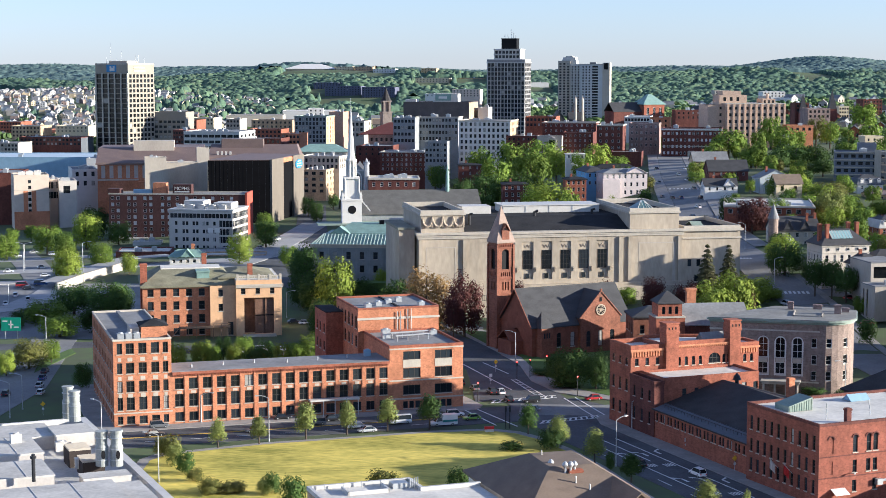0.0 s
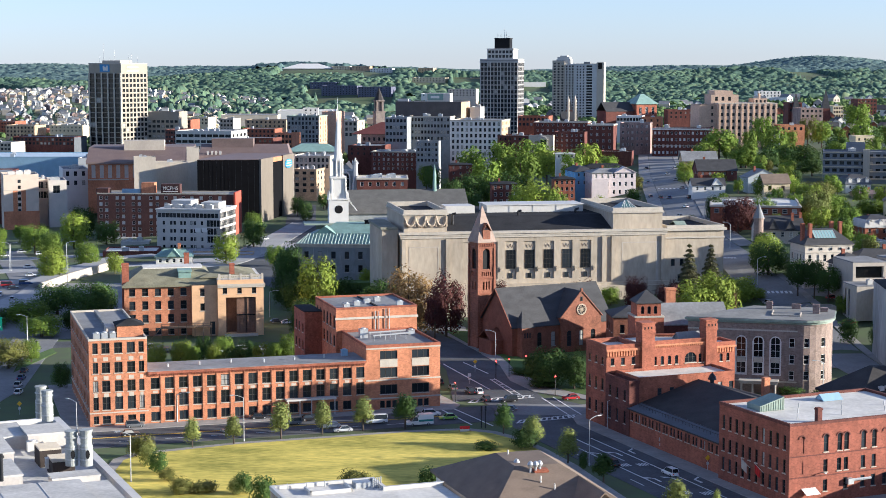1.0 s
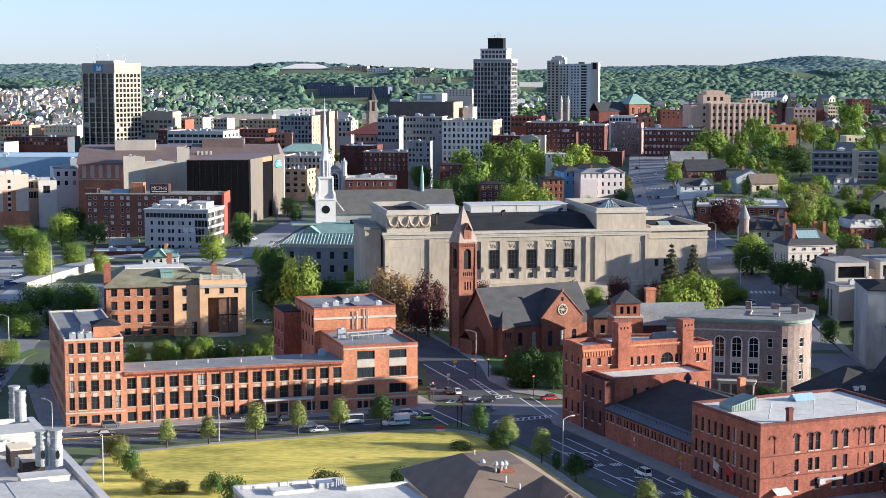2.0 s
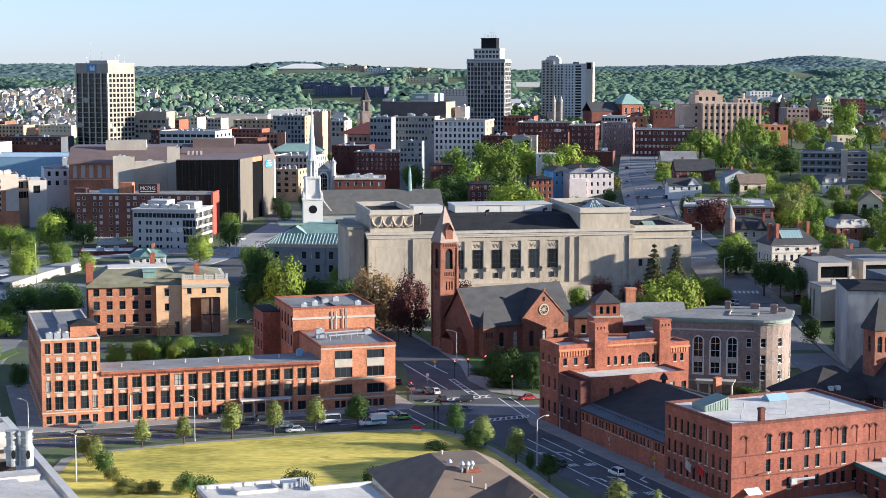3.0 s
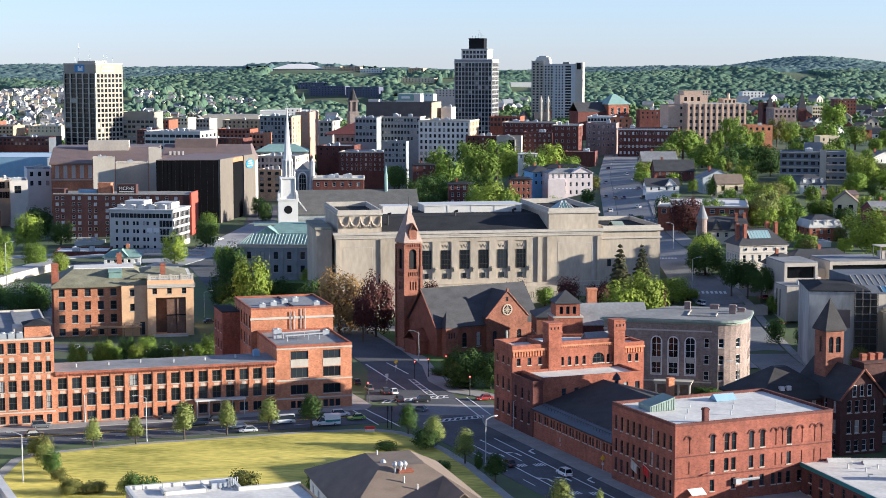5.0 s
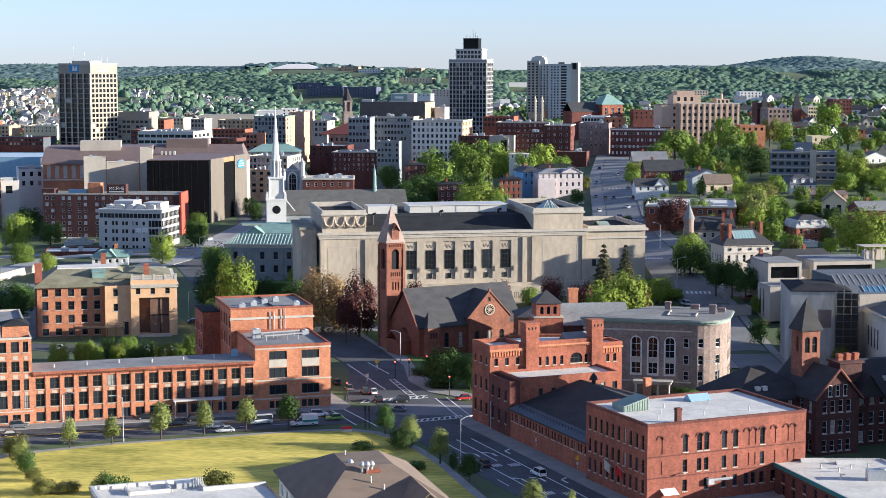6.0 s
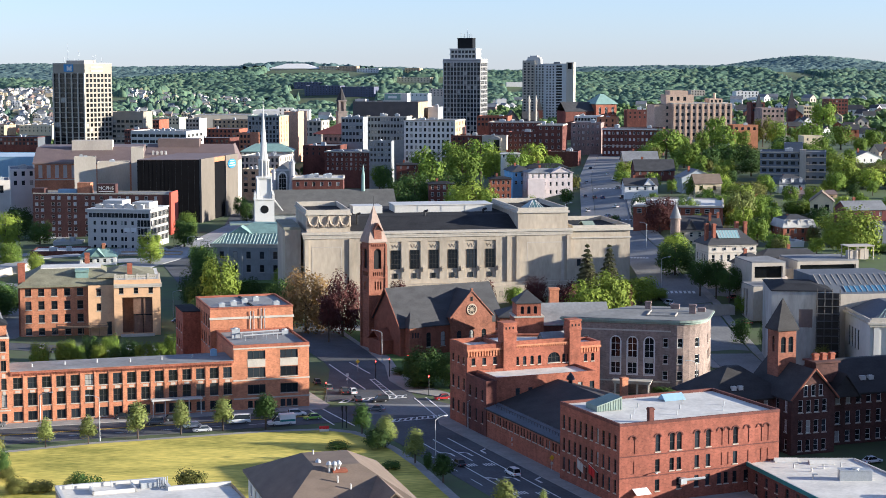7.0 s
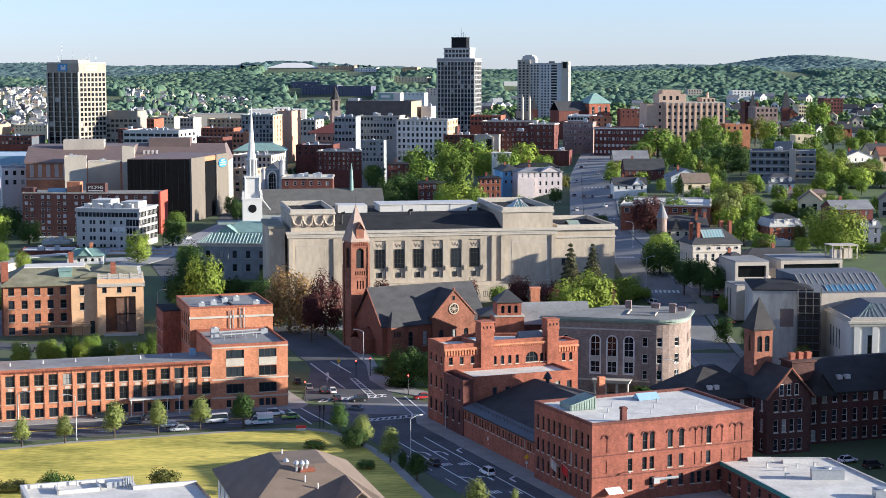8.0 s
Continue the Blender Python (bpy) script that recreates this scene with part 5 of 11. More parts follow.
# ---------------------------------------------------------------- red brick block beside the road
def make_brick_block():
    t = thing("brick_block", "red brick block with arched windows and white roof", "building", 76.1, 340.3, 23.6, 0)
    w, d, z = 38.5, 26, 16.9
    f = 38.5 / 313
    top = []
    for px, blind in ((1072, 1), (1122, 0), (1150, 0), (1164, 0), (1199, 0), (1221, 0), (1244, 1), (1257, 1), (1274, 0), (1296, 1), (1321, 1), (1334, 1)):
        u = (px - 1047) * f * (0.955 + 0.00015 * (px - 1047)) - 0.55
        top.append((u, 10.6, 1.15, 3.6, True, None if blind else (1, 2)))
        if blind:
            part("blind_arch", Geo().box(u, 0.12, 10.6, u + 1.15, 0.2, 14.2), BRICK_RED, t)
        top.append((u, 6.4, 1.05, 2.6, False, None if blind else (1, 2)))
        if blind:
            part("blind_window", Geo().box(u, 0.12, 6.4, u + 1.05, 0.2, 9.0), BRICK_RED, t)
        if px not in (1072, 1150):
            top.append((u, 2.4, 1.05, 2.4, False, (1, 2)))
    left = rows_of(d, 10, 0.95, [(11.4, 3.0), (6.6, 2.8), (2.4, 2.8)], 1.3)
    walls(t, rect(0, 0, w, d), 0, z, {0: top, 3: left, 1: rows_of(d, 6, 1.1, [(11.4, 3.0), (6.6, 2.8)])}, BRICK_RED, (1, 2), FRAME_DARK, GLASS_PLAIN, STONE_TRIM)
    flat_roof(t, 0, 0, w, d, z, WHITE_ROOF, BRICK_DARK, 0.45, 0.4)
    for h in top:
        if h[4]:
            c = h[0] + h[2] / 2
            hood = Geo()
            for k in range(9):
                cs, sn = math.cos(math.pi * k / 8), math.sin(math.pi * k / 8)
                hood.v += [(c + r * cs, v, 13.6 + r * sn) for r, v in ((0.68, -0.003), (0.68, -0.14), (0.92, -0.14), (0.92, -0.003))]
            for k in range(8):
                for i in range(3):
                    hood.f.append((4 * k + i, 4 * k + i + 1, 4 * k + i + 5, 4 * k + i + 4))
                    hood.m.append(0)
            part("arch_hood", hood, BRICK_DARK, t)
    for zz in (10.0, 5.6):
        band(t, 0, 0, w, d, zz, zz + 0.22, 0.1, BRICK_DARK, "string_course", (0,))
    shed = Geo()
    shed.face([(3, 15, z - 0.4), (9, 15, z - 0.4), (9, 15, z + 2.4), (3, 15, z + 0.8)])
    shed.face([(9, 15, z - 0.4), (9, 20, z - 0.4), (9, 20, z + 2.4), (9, 15, z + 2.4)])
    shed.face([(3, 15, z + 0.8), (9, 15, z + 2.4), (9, 20, z + 2.4), (3, 20, z + 0.8)])
    shed.face([(3, 20, z - 0.4), (3, 15, z - 0.4), (3, 15, z + 0.8), (3, 20, z + 0.8)])
    shed = part("roof_shed", shed, COPPER_DULL, t, "green metal roof shed")
    for k in range(10):
        part("rib", Geo().box(3.3 + 0.6 * k, 14.9, z - 0.4, 3.4 + 0.6 * k, 14.99, z + 0.7 + 0.15 * k), COPPER_DULL, shed)
    chimney(t, 7.6, 1.2, z - 0.4, z + 2.6, 1.1, 1.1, BRICK_DARK)
    part("roof_hatch", Geo().gable(22, 19, 27, 22, z - 0.3, z + 0.9, "x", 0.1, 0.1, wall=0), BLUE_METAL, t)
    for k in range(8):
        part("roof_pipe", Geo().tube(6 + 3.7 * k, 6 + (k * 5) % 15, z - 0.5, z + 0.5, 0.12), GALVANISED, t)
    unit = Geo().box(14, -1.0, 3.4, 15.4, -0.02, 4.6).beam((15.4, -0.5, 4.2), (20, -0.5, 4.2), 0.3)
    part("wall_duct", unit, GALVANISED, t)
    part("wall_lamp", Geo().beam((8, -0.02, 6.3), (8, -1.0, 6.5), 0.08).box(7.8, -1.4, 6.3, 8.2, -0.9, 6.55), GALVANISED, t)
    aw = Geo()
    aw.face([(3.0, -0.02, 3.4), (3.0, -2.0, 2.4), (6.5, -2.0, 2.4), (6.5, -0.02, 3.4)])
    part("awning", aw, WHITE_PAINT, t)
    for v in (9, 14):
        part("flag_pole", Geo().beam((-0.02, v, 5), (-2.2, v, 7.2), 0.06), WHITE_METAL, t)
    for v, mat, lab in ((9, RED_PAINT, "hanging red striped flag"), (14, WHITE_PAINT, "hanging white flag")):
        fg = Geo()
        for k in range(5):
            fg.face([(-2.2 + 0.3 * k, v + 0.1 * (k % 2), 7.1 - 0.3 * k), (-1.9 + 0.3 * k, v + 0.1 * ((k + 1) % 2), 6.8 - 0.3 * k), (-1.9 + 0.3 * k, v + 0.1 * ((k + 1) % 2), 5.0 - 0.3 * k), (-2.2 + 0.3 * k, v + 0.1 * (k % 2), 5.2 - 0.3 * k)])
        part("flag", fg, mat, t, lab)


make_brick_block()


# ---------------------------------------------------------------- low roofs close to the camera
def make_teal_roof():
    t = thing("teal_trim_building", "low dark brick building with teal fascia and white roof", "building", 103.1, 356.2, 0, 0)
    t.matrix_basis = pose(103.1, 356.2, 0, 0, 0, 0)
    w, d, z = 24.5, 62, 6.3
    poly = [(17.5, -d), (42, -d), (w, 0), (0, 0)]
    walls(t, poly, 0, z, {3: [(3.0 + 4.6 * k, zz, 1.3, 2.0, False) for k in range(12) for zz in (3.0, 0.4)]}, BRICK_DARK, (1, 2), FRAME_DARK, GLASS_PLAIN, STONE_TRIM)
    part("roof", Geo().prism([(17.6, -d + 0.1), (41.8, -d + 0.1), (w - 0.1, -0.1), (0.1, -0.1)], z - 0.6, z - 0.2), WHITE_ROOF, t)
    part("fascia", Geo().prism([(17.3, -d), (17.49, -d), (-0.003, 0), (-0.2, 0)], z - 0.7, z + 0.1).box(-0.2, 0.003, z - 0.6, w, 0.15, z + 0.1), TEAL_PAINT, t, "teal metal fascia")
    part("coping", Geo().prism([(17.5, -d), (17.9, -d), (0.4, 0), (0.0, 0)], z - 0.2, z + 0.14).box(0.4, -0.4, z - 0.2, w, 0, z + 0.14).prism([(41.6, -d), (42, -d), (w, 0), (w - 0.4, 0)], z - 0.2, z + 0.14), WHITE_METAL, t)
    for u, v, ww, dd, h in ((17, -19, 6.5, 2.2, 2.2), (26, -34, 3, 3, 1.6)):
        roof_unit(t, u, v, z - 0.2, ww, dd, h)
    for u, v in ((10, -8), (13, -11), (16, -8.5), (12, -17), (20, -7)):
        part("roof_vent", Geo().tube(u, v, z - 0.2, z + 0.8, 0.18).beam((u, v, z + 0.7), (u + 0.9, v, z + 0.7), 0.16), WHITE_METAL, t)
    part("roof_cricket", Geo().gable(7, -3, 12, -0.5, z - 0.2, z + 0.5, "x", 0, 0.1, wall=0), WHITE_ROOF, t)
    part("roof_cricket", Geo().gable(14, -5, 19, -2.5, z - 0.2, z + 0.5, "x", 0, 0.1, wall=0), WHITE_ROOF, t)


make_teal_roof()


COOLER_BROWN = surface("dark_brown_cooler", (0.035, 0.026, 0.022), 0.8, 0.3, 0.6, 4)


def make_plant():
    ox, oy, tn = -81.9, 385.2, 23.3
    t = thing("industrial_plant", "white industrial building with tall roof stacks", "building", ox, oy, tn, 0)
    c, s = math.cos(radians(tn)), math.sin(radians(tn))

    def here(x, y):
        return ((x - ox) * c + (y - oy) * s, -(x - ox) * s + (y - oy) * c)

    d, z = 120, 9.0
    walls(t, rect(-60, -d, 0, 0), 0, z, {1: rows_of(d, 20, 2.4, [(4, 1.6)])}, WHITE_METAL, (2, 1), FRAME_DARK, GLASS_PLAIN, None, False)
    part("roof", Geo().box(-59.9, -d + 0.1, z - 1.2, -0.1, -0.1, z - 0.9), PALE_GREY_ROOF, t)
    part("parapet", Geo().box(-1.5, -d, z - 1.0, 0.15, 0.15, z + 0.3).box(-60, -0.6, z - 1.0, -1.5, 0.15, z + 0.3), WHITE_METAL, t, "broad white metal parapet")
    # raised roof blocks, back corners then depth
    for (x, y), wd, dp, h, name in (((-86.5, 352.2), 40, 16, 12, "raised_roof"), ((-78.7, 328.9), 40, 14, 12.6, "raised_roof"), ((-56.9, 313.9), 11, 40, 12, "raised_roof"), ((-62, 313.1), 60, 40, 12.4, "raised_roof"), ((-88, 370.7), 12, 14, 11, "raised_roof"), ((-78.2, 367.8), 8, 10, 11.6, "plant_room"), ((-62, 327.9), 9, 5, 10.8, "plant_room")):
        u, v = here(x, y)
        rb = part(name, Geo().box(u - wd, v - dp, z - 1, u, v, h - 0.35), PANEL_CREAM, t, "cream ribbed metal block")
        part("roof_edge", Geo().box(u - wd - 0.2, v - dp, h - 0.35, u + 0.2, v + 0.2, h), PALE_GREY_ROOF, rb)
        if wd > 30:
            for k in range(6):
                part("roof_seam", Geo().box(u - 0.1 - (k + 1) * wd / 8, v - dp + 0.2, h + 0.003, u + 0.05 - (k + 1) * wd / 8, v, h + 0.07), WHITE_METAL, rb)
    for (x, y), r, h0, h1 in (((-83.1, 373.9), 1.25, 11.4, 18.6), ((-81.0, 370.8), 1.25, 11.4, 18.2), ((-67.3, 331.8), 1.25, 10.6, 17.6), ((-64.4, 331.8), 1.25, 10.6, 17.8)):
        u, v = here(x, y)
        m = h0 + (h1 - h0) * 0.55
        g = Geo().tube(u, v, h0, m, r, n=18).tube(u, v, m, m + 0.6, r, r * 0.8, n=18).tube(u, v, m + 0.6, h1 - 0.4, r * 0.88, n=18).tube(u, v, h1 - 0.4, h1, r * 1.05, n=18)
        st = part("exhaust_pipe", g, STACK_GREY, t, "grey-green round exhaust stack")
        for k in range(3):
            part("stack_band", Geo().tube(u, v, h0 + 1.2 + 2.2 * k, h0 + 1.4 + 2.2 * k, r * 1.06, n=18), GALVANISED, st)
        if y < 340:
            h = Geo()
            h.face([(u + 0.42 * math.cos(a), v - r * 1.02, h0 + 2.4 + 0.9 * math.sin(a)) for a in (2 * math.pi * k / 12 for k in range(12))])
            part("stack_port", h, DARK_PANEL, st)
    for (x, y), h in (((-74.8, 343.8), 11.5), ((-70.4, 335.8), 11.0)):
        u, v = here(x, y)
        part("cooler", Geo().box(u - 2.2, v - 3.0, z - 1, u + 2.2, v + 3.0, h), COOLER_BROWN, t, "brown-black finned cooling unit")
        for k in range(9):
            part("cooler_fin", Geo().box(u - 2.2, v - 2.9 + 0.66 * k, h + 0.004, u + 2.2, v - 2.62 + 0.66 * k, h + 0.45), CONCRETE_TAN, t)
    u, v = here(-76.1, 312.2)
    part("flue", Geo().tube(u, v, 12.2, 17.4, 0.35).tube(u, v, 16.6, 17.0, 0.6), BLACK_METAL, t)
    a, b = here(-84.3, 372.9), here(-74.7, 350.6)
    part("pipe_run", Geo().beam((*a, z), (*b, z), 0.4).beam((a[0] - 1.4, a[1], z + 0.6), (b[0] - 1.4, b[1], z + 0.6), 0.3), WHITE_METAL, t)
    for p in ((-85.1, 364.2), (-88.6, 345.2), (-73.2, 335.5), (-80.6, 350.6), (-81.3, 320.4)):
        u, v = here(*p)
        roof_unit(t, u, v, z if p[0] > -86 else 11.9, 2.2, 1.8, 2.0, WHITE_METAL)


make_plant()


def make_white_flat():
    t = thing("white_roof_building", "flat-roofed building with a white membrane roof", "building", -20.8, 269.3, 20, 0)
    z = 22
    walls(t, [(-1, -50), (26, -50), (26, -6.5), (16.3, -6.5), (16.3, 0), (-1, 0)], 0, z, {}, BRICK_TAN)
    part("roof", Geo().prism([(-0.9, -50), (25.9, -50), (25.9, -6.6), (16.2, -6.6), (16.2, -0.1), (-0.9, -0.1)], z - 0.9, z - 0.5), WHITE_ROOF, t)
    g = Geo().box(-1.1, -0.5, z - 0.6, 16.4, 0.1, z + 0.1).box(15.8, -7, z - 0.6, 16.4, -0.5, z + 0.1).box(16.4, -7, z - 0.6, 26.1, -6.4, z + 0.1).box(-1.1, -50, z - 0.6, -0.5, -0.5, z + 0.1)
    part("coping", g, WHITE_METAL, t)
    part("roof_well", Geo().box(4, -6, z - 0.5, 11, -5.7, z + 0.1).box(4, -6, z - 0.5, 4.3, -2, z + 0.1).box(10.7, -6, z - 0.5, 11, -2, z + 0.1), WHITE_METAL, t)
    part("roof_hatch", Geo().box(12, -4.4, z - 0.5, 14.6, -2.2, z + 0.4), GALVANISED, t)
    v = Geo()
    for k in range(5):
        v.tube(14.6 + 0.4 * k, -5.2 + 0.2 * k, z - 0.5, z + 1.2, 0.09)
    for k in range(4):
        v.tube(1.5 + 3.1 * k, -1.2 - 0.6 * (k % 2), z - 0.5, z + 0.5, 0.1)
    part("vent_pipes", v, GALVANISED, t)


make_white_flat()


def make_hip_house():
    t = thing("hip_roof_building", "low building with a brown shingle hip roof", "building", 6.9, 300, 16, 0)
    z = 15.4
    walls(t, rect(0, -26, 23.5, 8), 0, z, {0: rows_of(23.5, 6, 1.4, [(11, 2)]), 3: rows_of(34, 7, 1.4, [(11.4, 2)])}, WHITE_PAINT, (1, 2), FRAME_WHITE, GLASS, None)
    part("roof", Geo().hip(0, -26, 23.5, 8, z, z + 5.3, 8.6, 12.5, 0.9, 0.4), SHINGLE, t, "brown shingle hip roof")
    chimney(t, 10.6, -16.6, z + 1.5, z + 5.0, 2.4, 1.3, BRICK)
    for k, (u, v, zz) in enumerate(((9.9, -16.2, 5.0), (10.8, -16.4, 5.0), (11.6, -16.2, 5.0), (9.0, -11.5, 4.4))):
        part("turbine_vent", Geo().tube(u, v, z + zz - 0.6, z + zz + 0.6, 0.22).tube(u, v, z + zz + 0.5, z + zz + 0.9, 0.35, 0.55, 12).tube(u, v, z + zz + 0.9, z + zz + 1.3, 0.55, 0.35, 12).tube(u, v, z + zz + 1.3, z + zz + 1.5, 0.35, 0.1, 12), GALVANISED, t, "round metal turbine vent")
    for u, v, zz in ((9.4, -5.4, 5.0), (10.8, -19, 3.4), (12.6, -21, 2.4)):
        part("vent_pipe", Geo().tube(u, v, z + zz - 1.4, z + zz + 1.1, 0.14), WHITE_METAL, t)
    part("cross_gable", Geo().gable(14, -30, 22, -13, z + 0.2, z + 3.6, "y", 0.5, 0.25, wall=0), SHINGLE, t)


make_hip_house()


# ---------------------------------------------------------------- dark school with a turret
# brick and slate colours are darkened for the shade over the school
SCHOOL_BRICK = brickwork("shaded_brown_brick", (0.075, 0.036, 0.03))


def make_school():
    t = thing("school", "red brick school darkened with shade, slate roofs and turret", "building", 119.5, 388, 20, 0)
    rows = [(9.8, 2.9), (5.0, 3.0), (0.8, 2.6)]
    hs = [(1.8 + 2.1 * k, zz, 1.2, h, False) for k in range(4) for zz, h in rows] + [(1.8 + 2.1 * k, 13.4, 1.1, 3.2, True) for k in range(4)]
    g = lambda a: [h for h in a if h[1] < 13]
    walls(t, rect(0, -2, 11.5, 18), 0, 13.2, {0: g(hs), 1: [], 3: rows_of(20, 5, 1.2, rows)}, SCHOOL_BRICK, (1, 2), FRAME_WHITE, GLASS, STONE_TRIM)
    gb = Geo()
    gb.face([(0, -2, 13.2), (11.5, -2, 13.2), (5.75, -2, 19.4)])
    part("gable_wall", gb, SCHOOL_BRICK, t)
    for k in range(3):
        window(t, pose(3.1 + 2.0 * k, -2.1, 13.6), 1.0, 2.6, (1, 2), FRAME_WHITE, GLASS_PLAIN, STONE_TRIM, inset=0.02)
    part("gable_roof", Geo().gable(0, -2.2, 11.5, 18, 13.2, 19.5, "y", 0.6, 0.3), DARK_SLATE, t)
    part("gable_coping", Geo().beam((-0.6, -2.7, 12.9), (5.75, -2.7, 20.0), 0.25).beam((12.1, -2.7, 12.9), (5.75, -2.7, 20.0), 0.25), BROWNSTONE, t)
    walls(t, rect(-16, 6, 0, 24), 0, 12.0, {0: rows_of(16, 5, 1.2, rows[:2]), 3: rows_of(18, 4, 1.2, rows[:2])}, SCHOOL_BRICK, (1, 2), FRAME_WHITE, GLASS, STONE_TRIM)
    part("wing_roof", Geo().hip(-16, 6, 4, 24, 12.2, 18.5, 9, 8.9, 0.7, 0.4), DARK_SLATE, t, "dark slate hipped roof")
    walls(t, rect(11.5, 4, 52, 22), 0, 12.0, {0: rows_of(40.5, 14, 1.3, rows)}, SCHOOL_BRICK, (1, 2), FRAME_WHITE, GLASS, STONE_TRIM)
    part("wing_roof", Geo().hip(8, 4, 52, 22, 12.2, 18.9, 9, 8.9, 0.7, 0.4), DARK_SLATE, t, "dark slate hipped roof")
    side = Geo()
    side.gable(11.5, 0, 19.5, 12, 12.2, 17.5, "y", 0.5, 0.3, wall=0)
    part("side_gable", side, DARK_SLATE, t)
    for u in (-10, -8.2):
        part("skylight", Geo().box(u, 7.6, 14.0, u + 1.1, 8.6, 15.0), WHITE_METAL, t)
    for u in (24, 26.2):
        part("skylight", Geo().box(u, 6.2, 14.6, u + 1.3, 7.4, 15.6), WHITE_METAL, t)
    part("roof_lantern", Geo().box(9.4, 3, 15.5, 15.4, 8, 20.0).box(9, 2.6, 20.0, 15.8, 8.4, 20.4), SCHOOL_BRICK, t)
    for u in (10.2, 12.4, 14.6):
        chimney(t, u, 5, 19, 22, 1.2, 1.2, BRICK)
    walls(t, rect(2.6, 8.6, 7.4, 13.4), 0, 27.6, {0: [(0.7, 22.0, 1.3, 3.8, True, (1, 2)), (2.7, 22.0, 1.3, 3.8, True, (1, 2))], 3: [(2, 22.0, 1.3, 3.8, True, (1, 2))]}, CHURCH_STONE, (1, 2), FRAME_DARK, GLASS_PLAIN, name="turret_wall")
    c = Geo()
    b = rect(2.1, 8.1, 7.9, 13.9)
    for k in range(4):
        c.face([(*b[k], 27.6), (*b[(k + 1) % 4], 27.6), (5.0, 11.0, 34.8)])
    c.box(2.1, 8.1, 27.2, 7.9, 13.9, 27.6)
    part("turret_roof", c, DARK_SLATE, t, "grey slate pyramid roof")


make_school()


# ---------------------------------------------------------------- parish house behind the armory
def make_parish_house():
    t = thing("parish_house", "brick parish house with capped turret and grey roof", "building", 61.4, 484, 8, 0)
    walls(t, rect(-0.7, -0.7, 7.7, 7.7), 0, 17.6, {}, BRICK, name="tower_base")
    part("tower_ledge", Geo().box(-0.9, -0.9, 17.6, 7.9, 7.9, 18.0), STONE_TRIM, t)
    walls(t, rect(0, 0, 7.0, 7.0), 17.8, 21.6, {0: [(1.1 + 1.9 * k, 18.6, 1.0, 2.2, True, (1, 1)) for k in range(3)]}, BRICK, (1, 1), FRAME_DARK, GLASS_PLAIN, None, name="turret_wall")
    cap = Geo()
    b = rect(-0.4, -0.4, 7.4, 7.4)
    for k in range(4):
        cap.face([(*b[k], 21.9), (*b[(k + 1) % 4], 21.9), (3.5, 3.5, 25.2)])
    cap.box(-0.4, -0.4, 21.6, 7.4, 7.4, 21.9)
    part("turret_roof", cap, SLATE, t, "dark slate pyramid cap")
    walls(t, rect(7.8, 3, 28, 17), 0, 15.0, {0: rows_of(20.4, 6, 1.2, [(10, 2.4)])}, BRICK_DARK, (1, 2), FRAME_DARK, GLASS_PLAIN, None)
    part("roof", Geo().gable(7.8, 3, 28, 17, 15.0, 20.0, "x", 0.5, 0.3), GREY_ROOF, t, "long grey slate roof")
    part("gable_wall", Geo().prism([(27.7, 3.2), (27.99, 3.2), (27.99, 16.8), (27.7, 16.8)], 14, 15.2), BRICK_DARK, t)
    ch = Geo().box(12.4, 14, 14, 15.2, 15.8, 23.4).box(12.2, 13.8, 23.4, 15.4, 16, 24.0)
    part("chimney", ch, BRICK_ORANGE, t, "tall arcaded brick chimney")


make_parish_house()


def make_church_hall():
    t = thing("church_hall", "brownstone church hall with low slate roof", "building", 57.5, 512, 4, 0)
    walls(t, rect(0, 0, 22, 13), 0, 13.6, {0: rows_of(22, 5, 1.4, [(8.6, 2.6), (3.4, 2.6)]), 3: rows_of(13, 3, 1.4, [(8.6, 2.6)])}, CHURCH_STONE, (1, 2), FRAME_DARK, GLASS_PLAIN, STONE_TRIM)
    part("roof", Geo().hip(0, 0, 22, 13, 13.8, 16.2, 6, 6, 0.5, 0.4), SLATE, t, "low dark slate roof")


make_church_hall()

# ---------------------------------------------------------------- town buildings
FOOT = []


